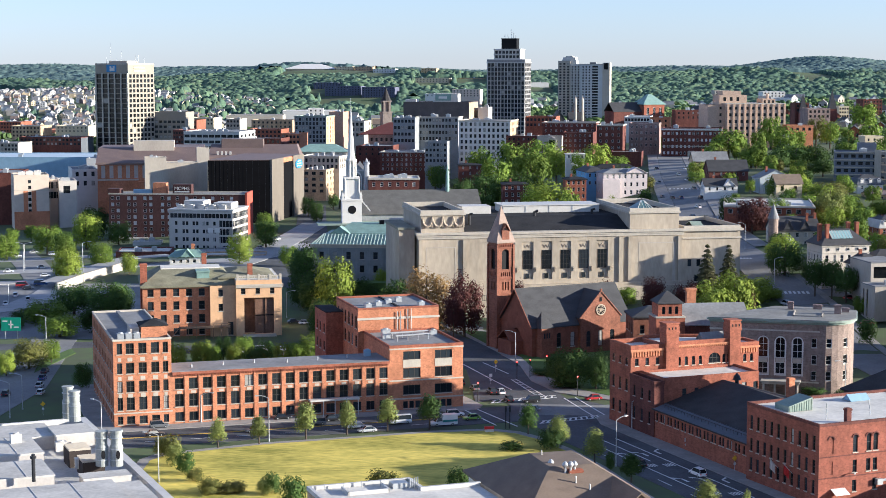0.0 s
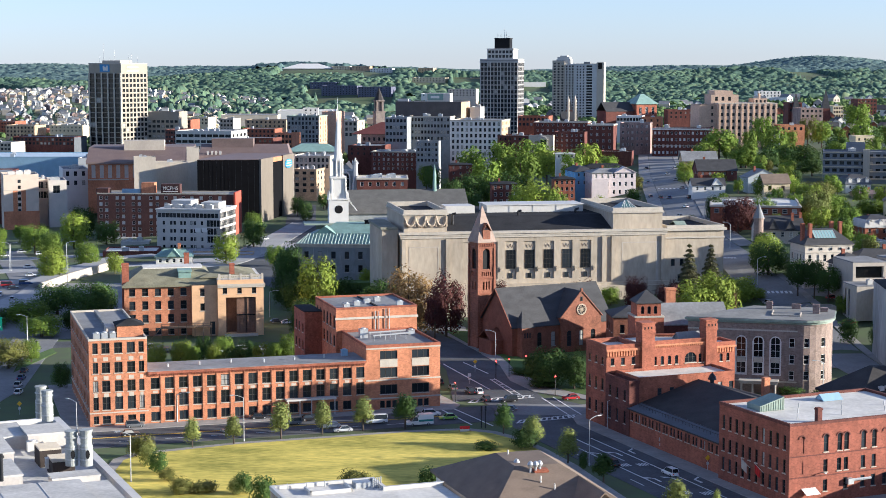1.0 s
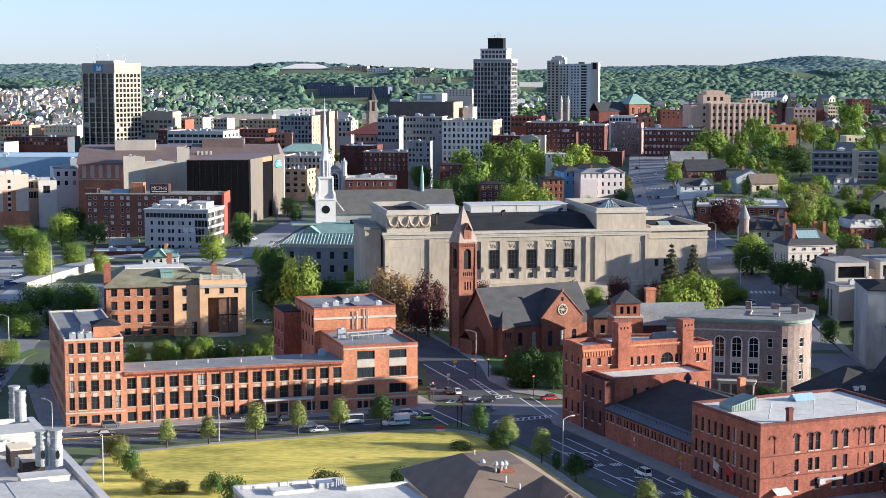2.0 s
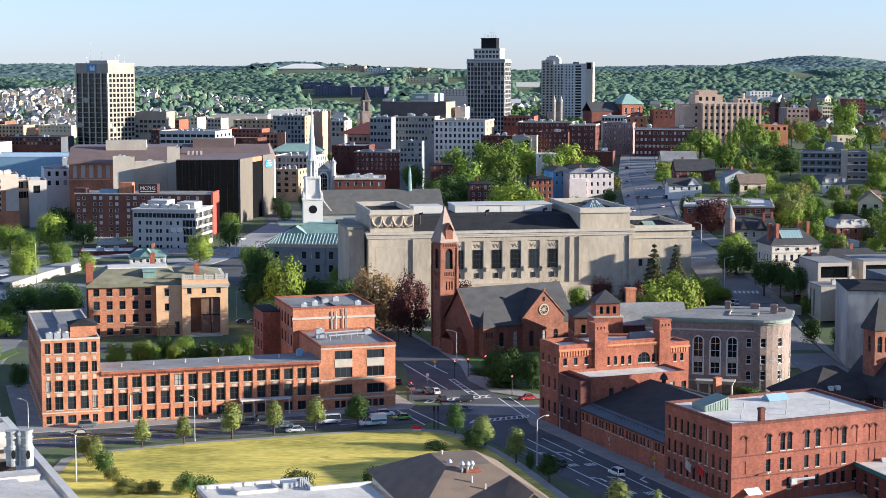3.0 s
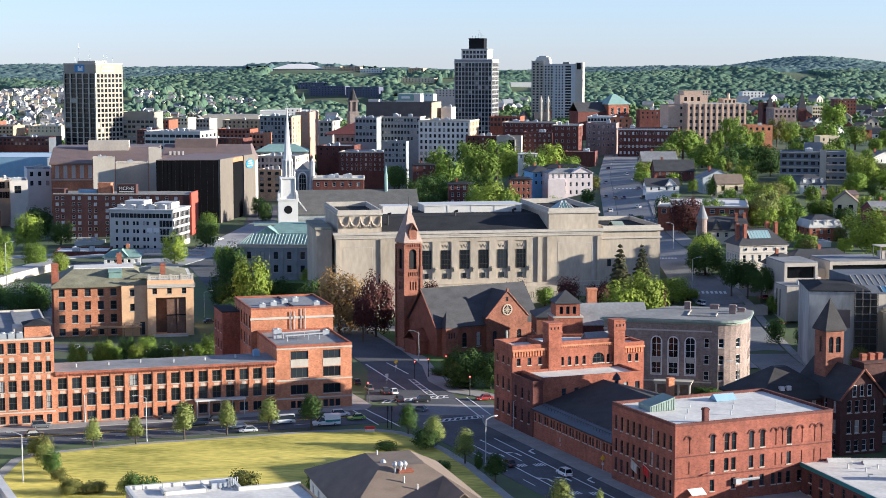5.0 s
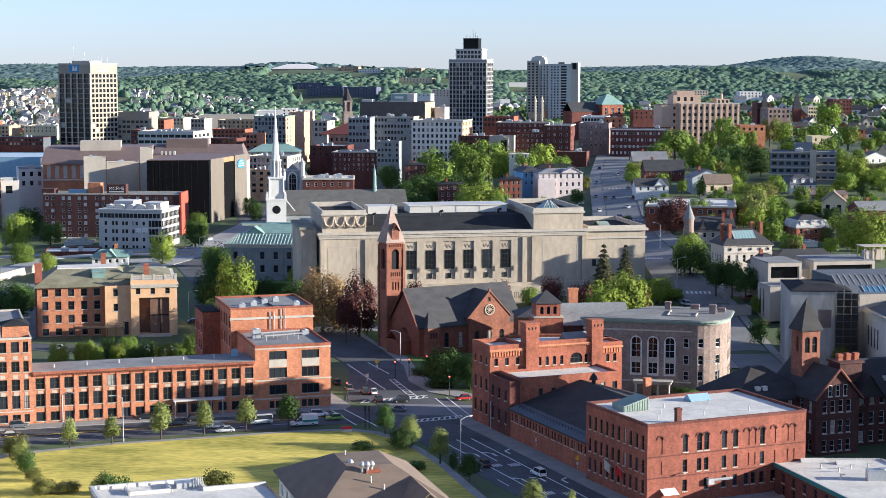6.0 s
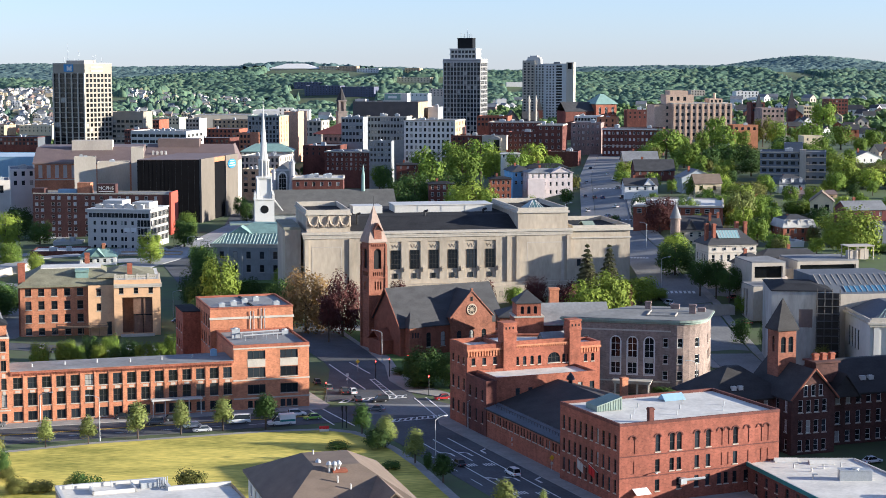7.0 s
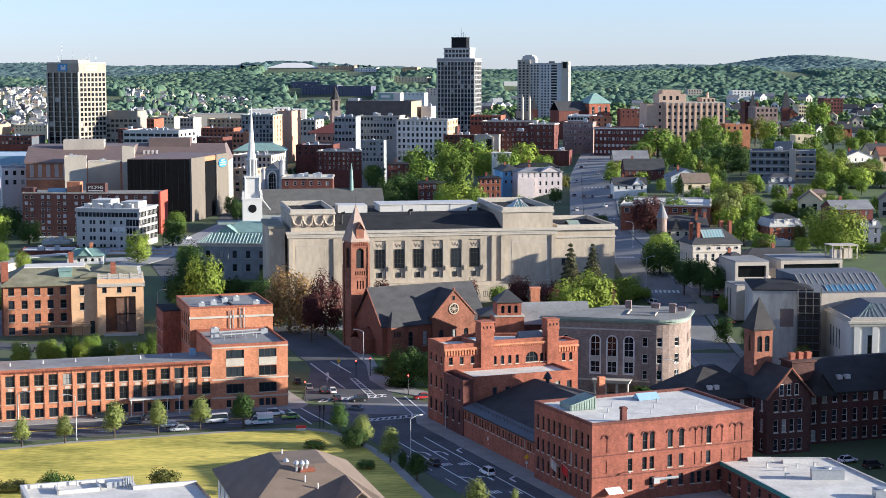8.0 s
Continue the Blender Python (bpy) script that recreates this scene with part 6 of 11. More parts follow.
def block(name, label, x, y, w, ztop, d, mat, turn=0.0, cols=0, rows=0, win=(1.4, 1.8), floor=3.6, side_cols=0, roof=None, style=(1, 2), frame_mat=None,
          glass=None, top=1.4, right=None, left_cols=0, category="building", parapet=0.5, split=False, sill=None, units=2, cornice=None, group="", extra=None):
    """A flat-roofed town building: front-left corner, width, height of its top; windows counted down from the top."""
    if y > 1000 and x < 190 and (x > -215 or y > 1200) and name not in ("warehouse", "stair_tower", "office_wing"):
        turn = -11  # the streets of the old town run askew
    t = thing(name, label, category, x, y, turn, gz(x, y) - 1.0, group)
    FOOT.append((x, y, w, d))
    h = ztop - gz(x, y) + 1.0
    rs = [(h - top - k * floor - win[1], win[1]) for k in range(rows) if h - top - k * floor - win[1] > 0.3]
    hs = {}
    if cols:
        hs[0] = rows_of(w, cols, win[0], rs)
    if side_cols:
        hs[1] = rows_of(d, side_cols, win[0], rs)
    if left_cols:
        hs[3] = rows_of(d, left_cols, win[0], rs)
    if right is None:
        walls(t, rect(0, 0, w, d), 0, h, hs, mat, style, frame_mat, glass, sill, split, joined=y > 1290)
    else:
        g = Geo()
        q = rect(0, 0, w, d)
        for k in range(4):
            facade(g, q[k], q[(k + 1) % 4], 0, h, hs.get(k, ()), 0.3, 1 if k == 1 else 0)
            tn = math.degrees(math.atan2(q[(k + 1) % 4][1] - q[k][1], q[(k + 1) % 4][0] - q[k][0]))
            for o in hs.get(k, ()):
                window(t, pose(*q[k], 0, 0, 0, tn) @ pose(o[0], 0, o[1]), o[2], o[3], style, frame_mat, glass, sill, split)
        part("wall", g, [mat, right], t)
    flat_roof(t, 0, 0, w, d, h, roof or GREY_ROOF, cornice or mat, parapet, 0.4)
    if cornice:
        band(t, 0, 0, w, d, h - 0.7, h - 0.15, 0.45, cornice)
    rng = random.Random(round(x * 7 + y))
    for k in range(units):
        roof_unit(t, w * rng.uniform(0.1, 0.75), d * rng.uniform(0.1, 0.7), h - parapet, rng.uniform(1.5, 3.5), rng.uniform(1.5, 3), rng.uniform(1.2, 2.6))
    if extra:
        extra(t, w, d, h)
    return t


def mast(t, u, v, z, h, mat=None):
    g = Geo().tube(u, v, z, z + h, 0.22, 0.1, 6)
    for k in range(3):
        g.beam((u - 0.8, v, z + h * (0.4 + 0.2 * k)), (u + 0.8, v, z + h * (0.4 + 0.2 * k)), 0.07, 4)
    part("antenna", g, mat or GALVANISED, t)


# office tower standing on its corner
def make_office_tower():
    x, z = -292.8, 91.6
    y, w, d = 1600, 37, 40
    t = thing("office_tower", "tall office tower of pale concrete and dark glass", "tower", x, y, 59, 0)
    h = z
    nr = 20
    front = rows_of(w, 7, 3.4, [(h - 10 - 4.6 * k - 3.2, 3.2) for k in range(nr) if h - 13.2 - 4.6 * k > 2], 1.6)
    left = rows_of(d, 5, 6.9, [(h - 9.6 - 4.6 * k - 4.1, 4.1) for k in range(nr) if h - 13.8 - 4.6 * k > 2], 0.9)
    walls(t, rect(0, 0, w, d), 0, h, {0: front, 3: [(*q[:5], (3, 1)) for q in left]}, AGGREGATE, (1, 1), FRAME_DARK, GLASS_DEEP, None, False)
    flat_roof(t, 0, 0, w, d, h, GREY_ROOF, CONCRETE, 1.0)
    part("roof_plant", Geo().box(8, 8, h - 1, 24, 30, h + 2.5), CONCRETE, t)
    for k in range(6):
        part("fin", Geo().box(-0.8, k * 7.72, 0, -0.003, 1.4 + k * 7.72, h - 9), STONE_TRIM, t)
    part("sign_panel", Geo().box(-0.25, 14, h - 8, -0.003, 26, h - 1.2), BLUE_PAINT, t, "blue sign panel with a white emblem")
    part("sign_emblem", Geo().box(-0.4, 16, h - 7, -0.26, 18, h - 2.4).box(-0.4, 20, h - 7, -0.26, 22, h - 2.4).box(-0.4, 18, h - 6.8, -0.26, 20, h - 4), WHITE_PAINT, t)
    for k in range(2):
        part("sign_bar", Geo().box(8, -0.2, h - 4.5 - 3.4 * k, 24, -0.003, h - 3.2 - 3.4 * k), TAN_PANEL, t, "faded sign lettering as a bar")
    for u, v, hh in ((10, 30, 19), (14, 20, 12), (20, 8, 8), (22, 6, 9), (9, 34, 7), (28, 4, 6), (12, 24, 5)):
        mast(t, u, v, h, hh)


make_office_tower()
block("office_building", "low pale office building with window bands", -279.5, 1634, 36, 45.8, 25, AGGREGATE, 59, 8, 6, (3.2, 2.4), 4.7, top=8, style=(1, 1))
block("office_building", "grey office building with ribbon windows", -197, 1303, 44.2, 39.9, 40, WHITE_METAL, 0, 9, 3, (4.2, 2.2), 4.4, 4, style=(2, 1), top=2.4, units=6, glass=GLASS_PLAIN)
block("brick_building", "dark brick town building with flat roof", -223.5, 1420, 11.2, 36.5, 30, BRICK_DARK, 0, 5, 3, units=1)


# stepped tower
def make_stepped_tower():
    x, z = 40.2, 95.2
    y, w, d = 1572, 35.2, 30
    t = thing("stepped_tower", "tall glass tower with stepped white crown", "tower", x, y, -13, 0)
    h = z
    rs = [(h - 6.5 - 4.1 * k, 3.0) for k in range(22) if h - 6.5 - 4.1 * k > 1]
    walls(t, rect(0, 0, w, d), 0, h, {0: rows_of(w, 11, 2.4, rs, 0.9), 1: rows_of(d, 8, 2.6, rs, 1.2)}, surface("tower_panel", (0.24, 0.23, 0.22), 0.7, 0.12, 0.3, 2), (1, 1), FRAME_DARK, GLASS_PLAIN, None, False, joined=True)
    ribs = Geo()
    for k in range(12):
        ribs.box(0.25 + k * 3.11, -0.6, 0, 0.75 + k * 3.11, -0.003, h - 3)
    part("ribs", ribs, WHITE_METAL, t)
    flat_roof(t, 0, 0, w, d, h, GREY_ROOF, WHITE_METAL, 0.6)
    walls(t, rect(6, 3, 30, 26), h - 0.6, h + 9.0, {0: rows_of(24, 7, 2.4, [(h + 5.2, 2.6), (h + 1.2, 2.6)], 1.0)}, WHITE_METAL, (1, 1), FRAME_DARK, GLASS_PLAIN, None, False, name="crown_wall")
    part("crown_frame", Geo().box(5.5, 2.4, h + 8.6, 30.5, 26.6, h + 9.6).box(5.5, 2.3, h + 4.0, 30.5, 2.99, h + 4.7), WHITE_METAL, t)
    walls(t, rect(12, 7, 26, 20), h + 9, h + 18.5, {}, DARK_PANEL, name="cap_wall")
    part("cap_roof", Geo().box(11.7, 6.7, h + 18.5, 26.3, 20.3, h + 19.2), DARK_ROOF, t)
    band(t, 0, 0, w, d, h - 3.0, h - 2.2, 0.5, WHITE_METAL, "crown_band", (0, 1, 3))
    for u, hh in ((14, 5), (17, 4), (20, 9), (22, 6), (24, 4)):
        mast(t, u, 13, h + 19, hh)


make_stepped_tower()


def make_flats():
    x, z = 152.9, 91.5
    t = thing("apartment_tower", "tall pale grey apartment tower with balconies", "tower", x, 1919, -14, 15)
    h = z - 15
    rs = [(h - 4 - 3.1 * k, 1.7) for k in range(24) if h - 4 - 3.1 * k > 1]
    cols = [(2.5, 1.6), (6.0, 1.6), (9.5, 1.6)]
    hs = [(u, zz, ww, hh, False, (1, 1)) for u, ww in cols for zz, hh in rs]
    hs += [(13.5, zz, 6.5, 2.1, False, (2, 1)) for zz, hh in rs]
    walls(t, rect(0, 0, 25, 16), 0, h, {0: hs, 1: []}, surface("pale_tower_panel", (0.46, 0.46, 0.45), 0.8, 0.1, 0.2, 2), (1, 1), FRAME_DARK, GLASS_PLAIN, None, False, joined=True)
    flat_roof(t, 0, 0, 25, 16, h, GREY_ROOF, CONCRETE, 0.5)
    part("stair_shaft", Geo().box(25.003, 0, 0, 33, 14, h + 1.5), CONCRETE_TAN, t, "sunlit blank stair shaft")
    part("shaft_slot", Geo().box(26.5, -0.3, h - 6, 31, -0.003, h + 1), DARK_PANEL, t)
    part("roof_house", Geo().box(10, 4, h, 17, 11, h + 2), GREY_ROOF, t)
    x, z = 129.4, 94.7
    t = thing("apartment_tower", "tall bluish grey apartment tower with rounded top", "tower", x, 1935, -14, 15)
    h = z - 15
    rs = [(h - 4 - 3.1 * k, 1.9) for k in range(24) if h - 4 - 3.1 * k > 1]
    walls(t, rect(0, 0, 14, 20), 0, h, {0: rows_of(14, 3, 2.4, rs)}, CONCRETE, (1, 1), FRAME_DARK, GLASS_PLAIN, None, False, joined=True)
    walls(t, rect(14.005, 1, 25, 20), 0, h - 3, {0: rows_of(11, 3, 1.8, rs[1:])}, WHITE_METAL, (1, 1), FRAME_DARK, GLASS_PLAIN, None, False, joined=True)
    cap = Geo()
    for k in range(6):
        a, b = math.pi * k / 6, math.pi * (k + 1) / 6
        cap.prism([(12 - 8 * math.cos(a), 3), (12 - 8 * math.cos(b), 3), (12 - 8 * math.cos(b), 17), (12 - 8 * math.cos(a), 17)], h - 3, h + 0.5 + 5.5 * math.sin((a + b) / 2))
    part("vaulted_top", cap, WHITE_METAL, t)
    part("roof", Geo().box(0, 0, h, 14, 20, h + 0.4), GREY_ROOF, t)


make_flats()


# convention hall with brown metal roofs
def make_convention_hall():
    x, z = -221.1, 27.6
    t = thing("convention_hall", "low hall with brown metal roofs and brick walls", "building", x, 1095, 7, -5)
    h = z + 5
    walls(t, rect(0, 0, 66, 70), 0, h, {0: [(2.4 + 5.2 * k, h - 10, 2.5, 8.2, False, None) for k in range(6)]}, BRICK_ORANGE)
    part("glazing", Geo().box(1.5, 0.5, h - 10.3, 33, 0.8, h - 1.6), PANEL_CREAM, t, "pale glazed panels between brick piers")
    part("brick_bay", Geo().box(26, -7, 0, 34, -0.003, h - 12), BRICK_ORANGE, t)
    part("ledge", Geo().box(0.2, -0.8, h - 11.4, 25.9, -0.003, h - 10.6), CONCRETE_TAN, t)
    g = Geo()
    g.face([(-1, -1.5, h), (67, -1.5, h), (67, 26, h + 8.5), (-1, 26, h + 8.5)])
    g.box(-1, -1.5, h - 1.2, 67, -0.9, h).box(-1, 26, h, 67, 70, h + 8.4)
    part("roof", g, BROWN_METAL, t, "brown standing-seam metal roof")
    seams = Geo()
    for k in range(34):
        seams.beam((2 * k, -1.5, h + 0.03), (2 * k, 26, h + 8.53), 0.05, 4)
    part("seams", seams, BROWN_METAL, t)
    part("roof_block", Geo().box(22, 20, h, 48, 34, h + 13), CONCRETE, t)
    x, z = -144.8, 30.9
    t = thing("convention_hall", "hall wing with a brown metal roof", "building", x, 1060, 2, -5)
    h = z + 5
    walls(t, rect(0, 0, 56, 50), 0, h, {}, CONCRETE_TAN)
    g = Geo()
    g.face([(-1, -1.5, h), (57, -1.5, h), (53, 26, h + 9), (-1, 26, h + 9)])
    g.face([(57, -1.5, h), (57, 40, h), (53, 40, h + 9), (53, 26, h + 9)])
    g.box(-1, -1.5, h - 1, 57, 40, h).box(6, 20, h, 32, 32, h + 12.5)
    part("roof", g, BROWN_METAL, t, "brown metal roof with a raised block")
    vents = Geo()
    for k in range(4):
        vents.box(4 + 2.6 * k, 8, h + 3, 5.2 + 2.6 * k, 9, h + 5.4)
    part("roof_vents", vents, WHITE_METAL, t)


make_convention_hall()
block("stair_tower", "blank tan concrete stair tower", -170, 976, 12.2, 37.1, 14, CONCRETE_TAN, 11, units=2, parapet=1.2, roof=GREY_ROOF)
block("office_wing", "blank tan concrete wing", -161.7, 1000, 18.5, 32.9, 16, CONCRETE_TAN, 10, units=1)
block("stair_tower", "blank tan concrete stair tower", -150.9, 1050, 7.6, 39.1, 14, CONCRETE_TAN, 9, units=0)


def make_black_block():
    x, z = -133.4, 35.8
    b = gz(x, 972) - 1
    t = thing("black_glass_building", "black glass building with tan concrete end walls", "building", x, 972, 0, b)
    h = z - b
    p, q = Vector((34.8, 3.0)), Vector((47.7, 69.0))
    along, out = (q - p).normalized(), Vector((66.0, -12.9)).normalized()
    FOOT.append((x, 972, 48, 75))
    walls(t, [(0, 0), tuple(p), tuple(q), (12, 76)], 0, h, {}, BLACK_PANEL)
    def panel(a, c, z0, z1, thick):
        s, e = p.lerp(q, a), p.lerp(q, c)
        k = out * thick
        return Geo().prism([tuple(s + out * 0.003), tuple(s + k), tuple(e + k), tuple(e + out * 0.003)], z0, z1)
    part("end_wall", panel(0, 0.35, 0, h + 0.4, 1.2), AGGREGATE_DARK, t, "tan concrete end wall")
    part("end_wall", panel(0.66, 1, 0, h + 0.4, 1.2), AGGREGATE_DARK, t, "tan concrete end wall")
    part("window_strip", panel(0.351, 0.659, 3, h - 2.6, 0.3), BLACK_PANEL, t)
    part("brick_head", panel(0.351, 0.659, h - 2.6, h, 0.6), BRICK_ORANGE, t)
    part("roof", Geo().prism([(0, 0), tuple(p), tuple(q), (12, 76)], h, h + 0.3), BROWN_METAL, t, "brown metal roof")
    for k in range(9):
        part("panel_joint", Geo().box(3.6 + 3.6 * k, -0.06, 2, 3.68 + 3.6 * k, -0.003, h), BLACK_METAL, t)
    disc = Geo()
    c = p.lerp(q, 0.82)
    rim = []
    for k in range(24):
        a = 2 * math.pi * k / 24
        e = c + along * 7.6 * math.cos(a)
        rim.append((e, h - 5.0 + 2.7 * math.sin(a)))
    f = [(*(e + out * 1.6), zz) for e, zz in rim]
    bk = [(*(e + out * 1.21), zz) for e, zz in rim]
    disc.face(f)
    for k in range(24):
        disc.face([bk[k], bk[(k + 1) % 24], f[(k + 1) % 24], f[k]])
    part("round_emblem", disc, BLUE_PAINT, t, "round blue emblem with pale bands")
    for k in range(3):
        e0, e1 = c - along * (5.5 - k), c + along * (5.5 - k)
        zz = h - 6.4 + 1.4 * k
        g = Geo().prism([tuple(e0 + out * 1.61), tuple(e0 + out * 1.72), tuple(e1 + out * 1.72), tuple(e1 + out * 1.61)], zz, zz + 0.5)
        part("emblem_band", g, WHITE_PAINT, t)


make_black_block()


COLLEGE_BRICK = brickwork("brown_college_brick", (0.066, 0.031, 0.028))


def make_college():
    x, y, w, z = -177.7, 908, 73.2, 21.8
    t = thing("college_building", "long dark red brick college building", "building", x, y, -3, gz(x, y) - 1)
    h = z - gz(x, y) + 1
    rows = [(h - 3.4 - 3.3 * k, 1.9) for k in range(8)]
    cols = [1.2, 4.2, 10.0, 13.2, 18.6, 21.8, 28, 31.5, 36, 41, 45.5, 50, 55, 60, 65]
    walls(t, rect(0, 0, w, 18), 0, h, {0: [(u, zz, 1.7, hh, False) for u in cols if u < w - 2 for zz, hh in rows]}, COLLEGE_BRICK, (1, 2), FRAME_WHITE, glazing("curtained_glass", blinds=0.45, blind_rgb=(0.5, 0.5, 0.48)), None, False)
    flat_roof(t, 0, 0, w, 18, h, GREY_ROOF, STONE_TRIM, 0.5)
    part("end_wall", Geo().box(w + 0.003, -0.3, 0, w + 1.0, 18, h + 0.6), RED_BRICK_END, t, "bright red end wall")
    part("roof_house", Geo().box(-1.0, 2, h - 0.5, 5.5, 9, h + 2.4), COLLEGE_BRICK, t)
    part("roof_house", Geo().box(23, 4, h - 0.5, 30, 10, h + 5.4), BRICK_ORANGE, t)
    sign = part("sign_wall", Geo().box(34, 2, h - 0.5, 44, 8, h + 4.8), COLLEGE_BRICK, t)
    font = bpy.data.curves.new("sign_letters", "FONT")
    font.body, font.size, font.extrude, font.align_x = "MCPHS", 2.6, 0.05, "CENTER"
    tmp = bpy.data.objects.new("tmp", font)
    scene.collection.objects.link(tmp)
    me = bpy.data.meshes.new_from_object(tmp.evaluated_get(bpy.context.evaluated_depsgraph_get()))
    me.materials.clear()
    me.materials.append(WHITE_PAINT)
    bpy.data.objects.remove(tmp)
    part("sign_letters", me, None, sign, "white sign letters", pose(39, 1.9, h + 1.8, 90, 0, 0))
    part("sign_bar", Geo().box(35, 1.9, h + 0.6, 43, 1.997, h + 1.2), WHITE_PAINT, sign)
    part("roof_unit_row", Geo().box(12, 6, h - 0.5, 22, 9, h + 1.8), BLUE_METAL, t)
    for k in range(3):
        part("entrance_canopy", Geo().box(4 + 9 * k, -3, 2.2, 12 + 9 * k, -0.02, 2.8), WHITE_METAL, t)


RED_BRICK_END = surface("bright_red_panel", (0.38, 0.075, 0.045), 0.85, 0.12, 0.2, 2)
make_college()


def make_white_office():
    x, y, w, z = -135.3, 843, 32.6, 18.3
    t = thing("white_office", "white five-storey office with square windows", "building", x, y, -10, gz(x, y) - 1)
    h = z - gz(x, y) + 1
    hs = []
    for k in range(4):
        zz = h - 7.2 - 3.95 * k
        for u in (3.0, 6.8, 8.6, 12.0, 13.8, 17.2, 19.0, 22.6):
            if zz > 0.3:
                hs.append((u, zz, 1.25, 1.9, False))
        hs += [(25.7 + 1.68 * i, zz - 0.7, 1.56, 3.2, False) for i in range(4) if zz > 1]
    band_row = [(0.6 + 1.95 * k, h - 3.6, 1.8, 2.2, False, (1, 1)) for k in range(16)]
    walls(t, rect(0, 0, w, 26), 0, h, {0: hs + band_row, 1: rows_of(26, 13, 1.75, [(h - 3.9 - 3.95 * k, 2.9) for k in range(4)])}, PALE_GREY, (1, 1), FRAME_DARK, GLASS_PLAIN, None, False)
    part("roof", Geo().box(-0.5, -0.5, h, w + 0.5, 26.5, h + 0.7), WHITE_METAL, t, "white overhanging roof slab")
    part("roof_house", Geo().box(5, 8, h + 0.7, 15, 20, h + 4.2), WHITE_METAL, t)
    part("roof_house", Geo().box(21, 6, h + 0.7, 30, 18, h + 3.6), WHITE_METAL, t)
    for k in range(5):
        roof_unit(t, 3 + 5.4 * k, 3, h + 0.7, 3.2, 2.4, 1.9, WHITE_METAL)


make_white_office()
for args in (
    ("low_building", "low brick shop with flat roof", -153.7, 800, 25.2, 2.2, 22, BRICK_DARK, 4),
    ("low_building", "long low brick building with pale roof", -136.5, 800, 53.1, 0.6, 14, BRICK_TAN, 4),
    ("low_building", "low white roofed shed", -156.6, 860, 14.3, 0.8, 10, WHITE_METAL, 4),
):
    block(*args, roof=WHITE_ROOF, units=4)


def make_gabled_shop():
    x, y = -122.7, 763.7
    t = thing("gabled_shop", "small white shop with green gabled roof", "building", x, y, 5)
    walls(t, rect(0, 0, 16, 9), 0, 4, {0: rows_of(16, 5, 1.4, [(1.2, 1.6)])}, WHITE_PAINT, (1, 2), FRAME_WHITE, GLASS, None, False)
    part("roof", Geo().hip(0, 0, 16, 9, 4, 7, 4, 4.4, 0.6, 0.3), COPPER, t, "green metal roof")
    part("front_gable", Geo().gable(5, -1.5, 11, 4, 4, 7.2, "y", 0.3, 0.2, wall=0), COPPER, t)
    chimney(t, 9.5, 4, 5, 9.4, 1.4, 1.0, BRICK_ORANGE)


make_gabled_shop()


# tan blocks at the edge of town
def make_tan_block():
    x, y, w, z = -254.7, 1015, 20.4, 24.7
    t = thing("tan_office", "tan office block with red brick stripe", "building", x, y, 18, gz(x, y) - 1)
    h = z - gz(x, y) + 1
    walls(t, rect(0, 0, w, 24), 0, h, {0: [(8.2, h - 5 - 3.5 * k, 1.8, 2.0, False, (1, 1)) for k in range(7)], 3: rows_of(24, 5, 1.8, [(h - 5 - 3.5 * k, 2) for k in range(6)])}, TAN_PANEL, (1, 1), FRAME_DARK, GLASS_PLAIN, None, False)
    for u in (5.4, 10.2):
        part("brick_stripe", Geo().box(u, -0.15, 11.9, u + 2.6, -0.003, h - 9.4), BRICK_ORANGE, t)
    part("brick_base", Geo().box(-0.12, -0.15, 0, w + 0.12, -0.003, 11.9), BRICK_ORANGE, t)
    band(t, 0, 0, w, 24, h - 9.4, h - 9.0, 0.18, STONE_TRIM, "string_course", (0, 3))
    flat_roof(t, 0, 0, w, 24, h, GREY_ROOF, TAN_PANEL, 0.8)
    for k in range(3):
        roof_unit(t, 3 + 5 * k, 5 + 4 * k, h - 0.8, 4, 3, 2.6, WHITE_METAL)


make_tan_block()
block("office_building", "pale tan office with white roof plant", -240.5, 1040, 6.9, 20.4, 18, TAN_PANEL, 18, 4, 2, (1.6, 4), 6, units=4)
block("office_building", "grey-white office with large windows", -231.4, 1030, 10.6, 20.3, 30, PALE_GREY, 16, 1, 1, (4, 4.5), 6, 3, right=WHITE_PAINT, top=3, style=(2, 2), units=3)
block("office_building", "white stepped office building", -240.4, 1110, 16.2, 22.3, 40, WHITE_PAINT, 16, 3, 2, (2, 3), 6, units=5)
block("warehouse", "dark brick warehouse with flat roof", -278.7, 1050, 17.3, 23.9, 40, BRICK_DARK, 4, units=3)
block("warehouse", "long pale blue metal warehouse building", -417.3, 1340, 145, 18.3, 70, BLUE_METAL, 0, roof=surface("pale_blue_roof", (0.42, 0.50, 0.56), 0.6, 0.1, 0.1, 1), units=5)
block("warehouse", "white end wall block of the warehouse", -270.6, 1300, 8.2, 19.5, 40, WHITE_PAINT, 0, units=1)
block("low_building", "long dark blue-brown low building", -395.3, 1600, 61.1, 23.5, 30, BRICK_DARK, -6, 16, 2, (2.4, 2.2), 3.6, units=5, right=BLUE_ROOF)
block("low_building", "pale low apartment building", -418.5, 1560, 34, 20, 30, CONCRETE, 4, 10, 3, (2.2, 2), 3.6, units=4)
block("low_building", "cream flat-roofed low town building", -429.1, 1900, 38.8, 23.7, 30, CREAM, 0, 8, 2, units=2)


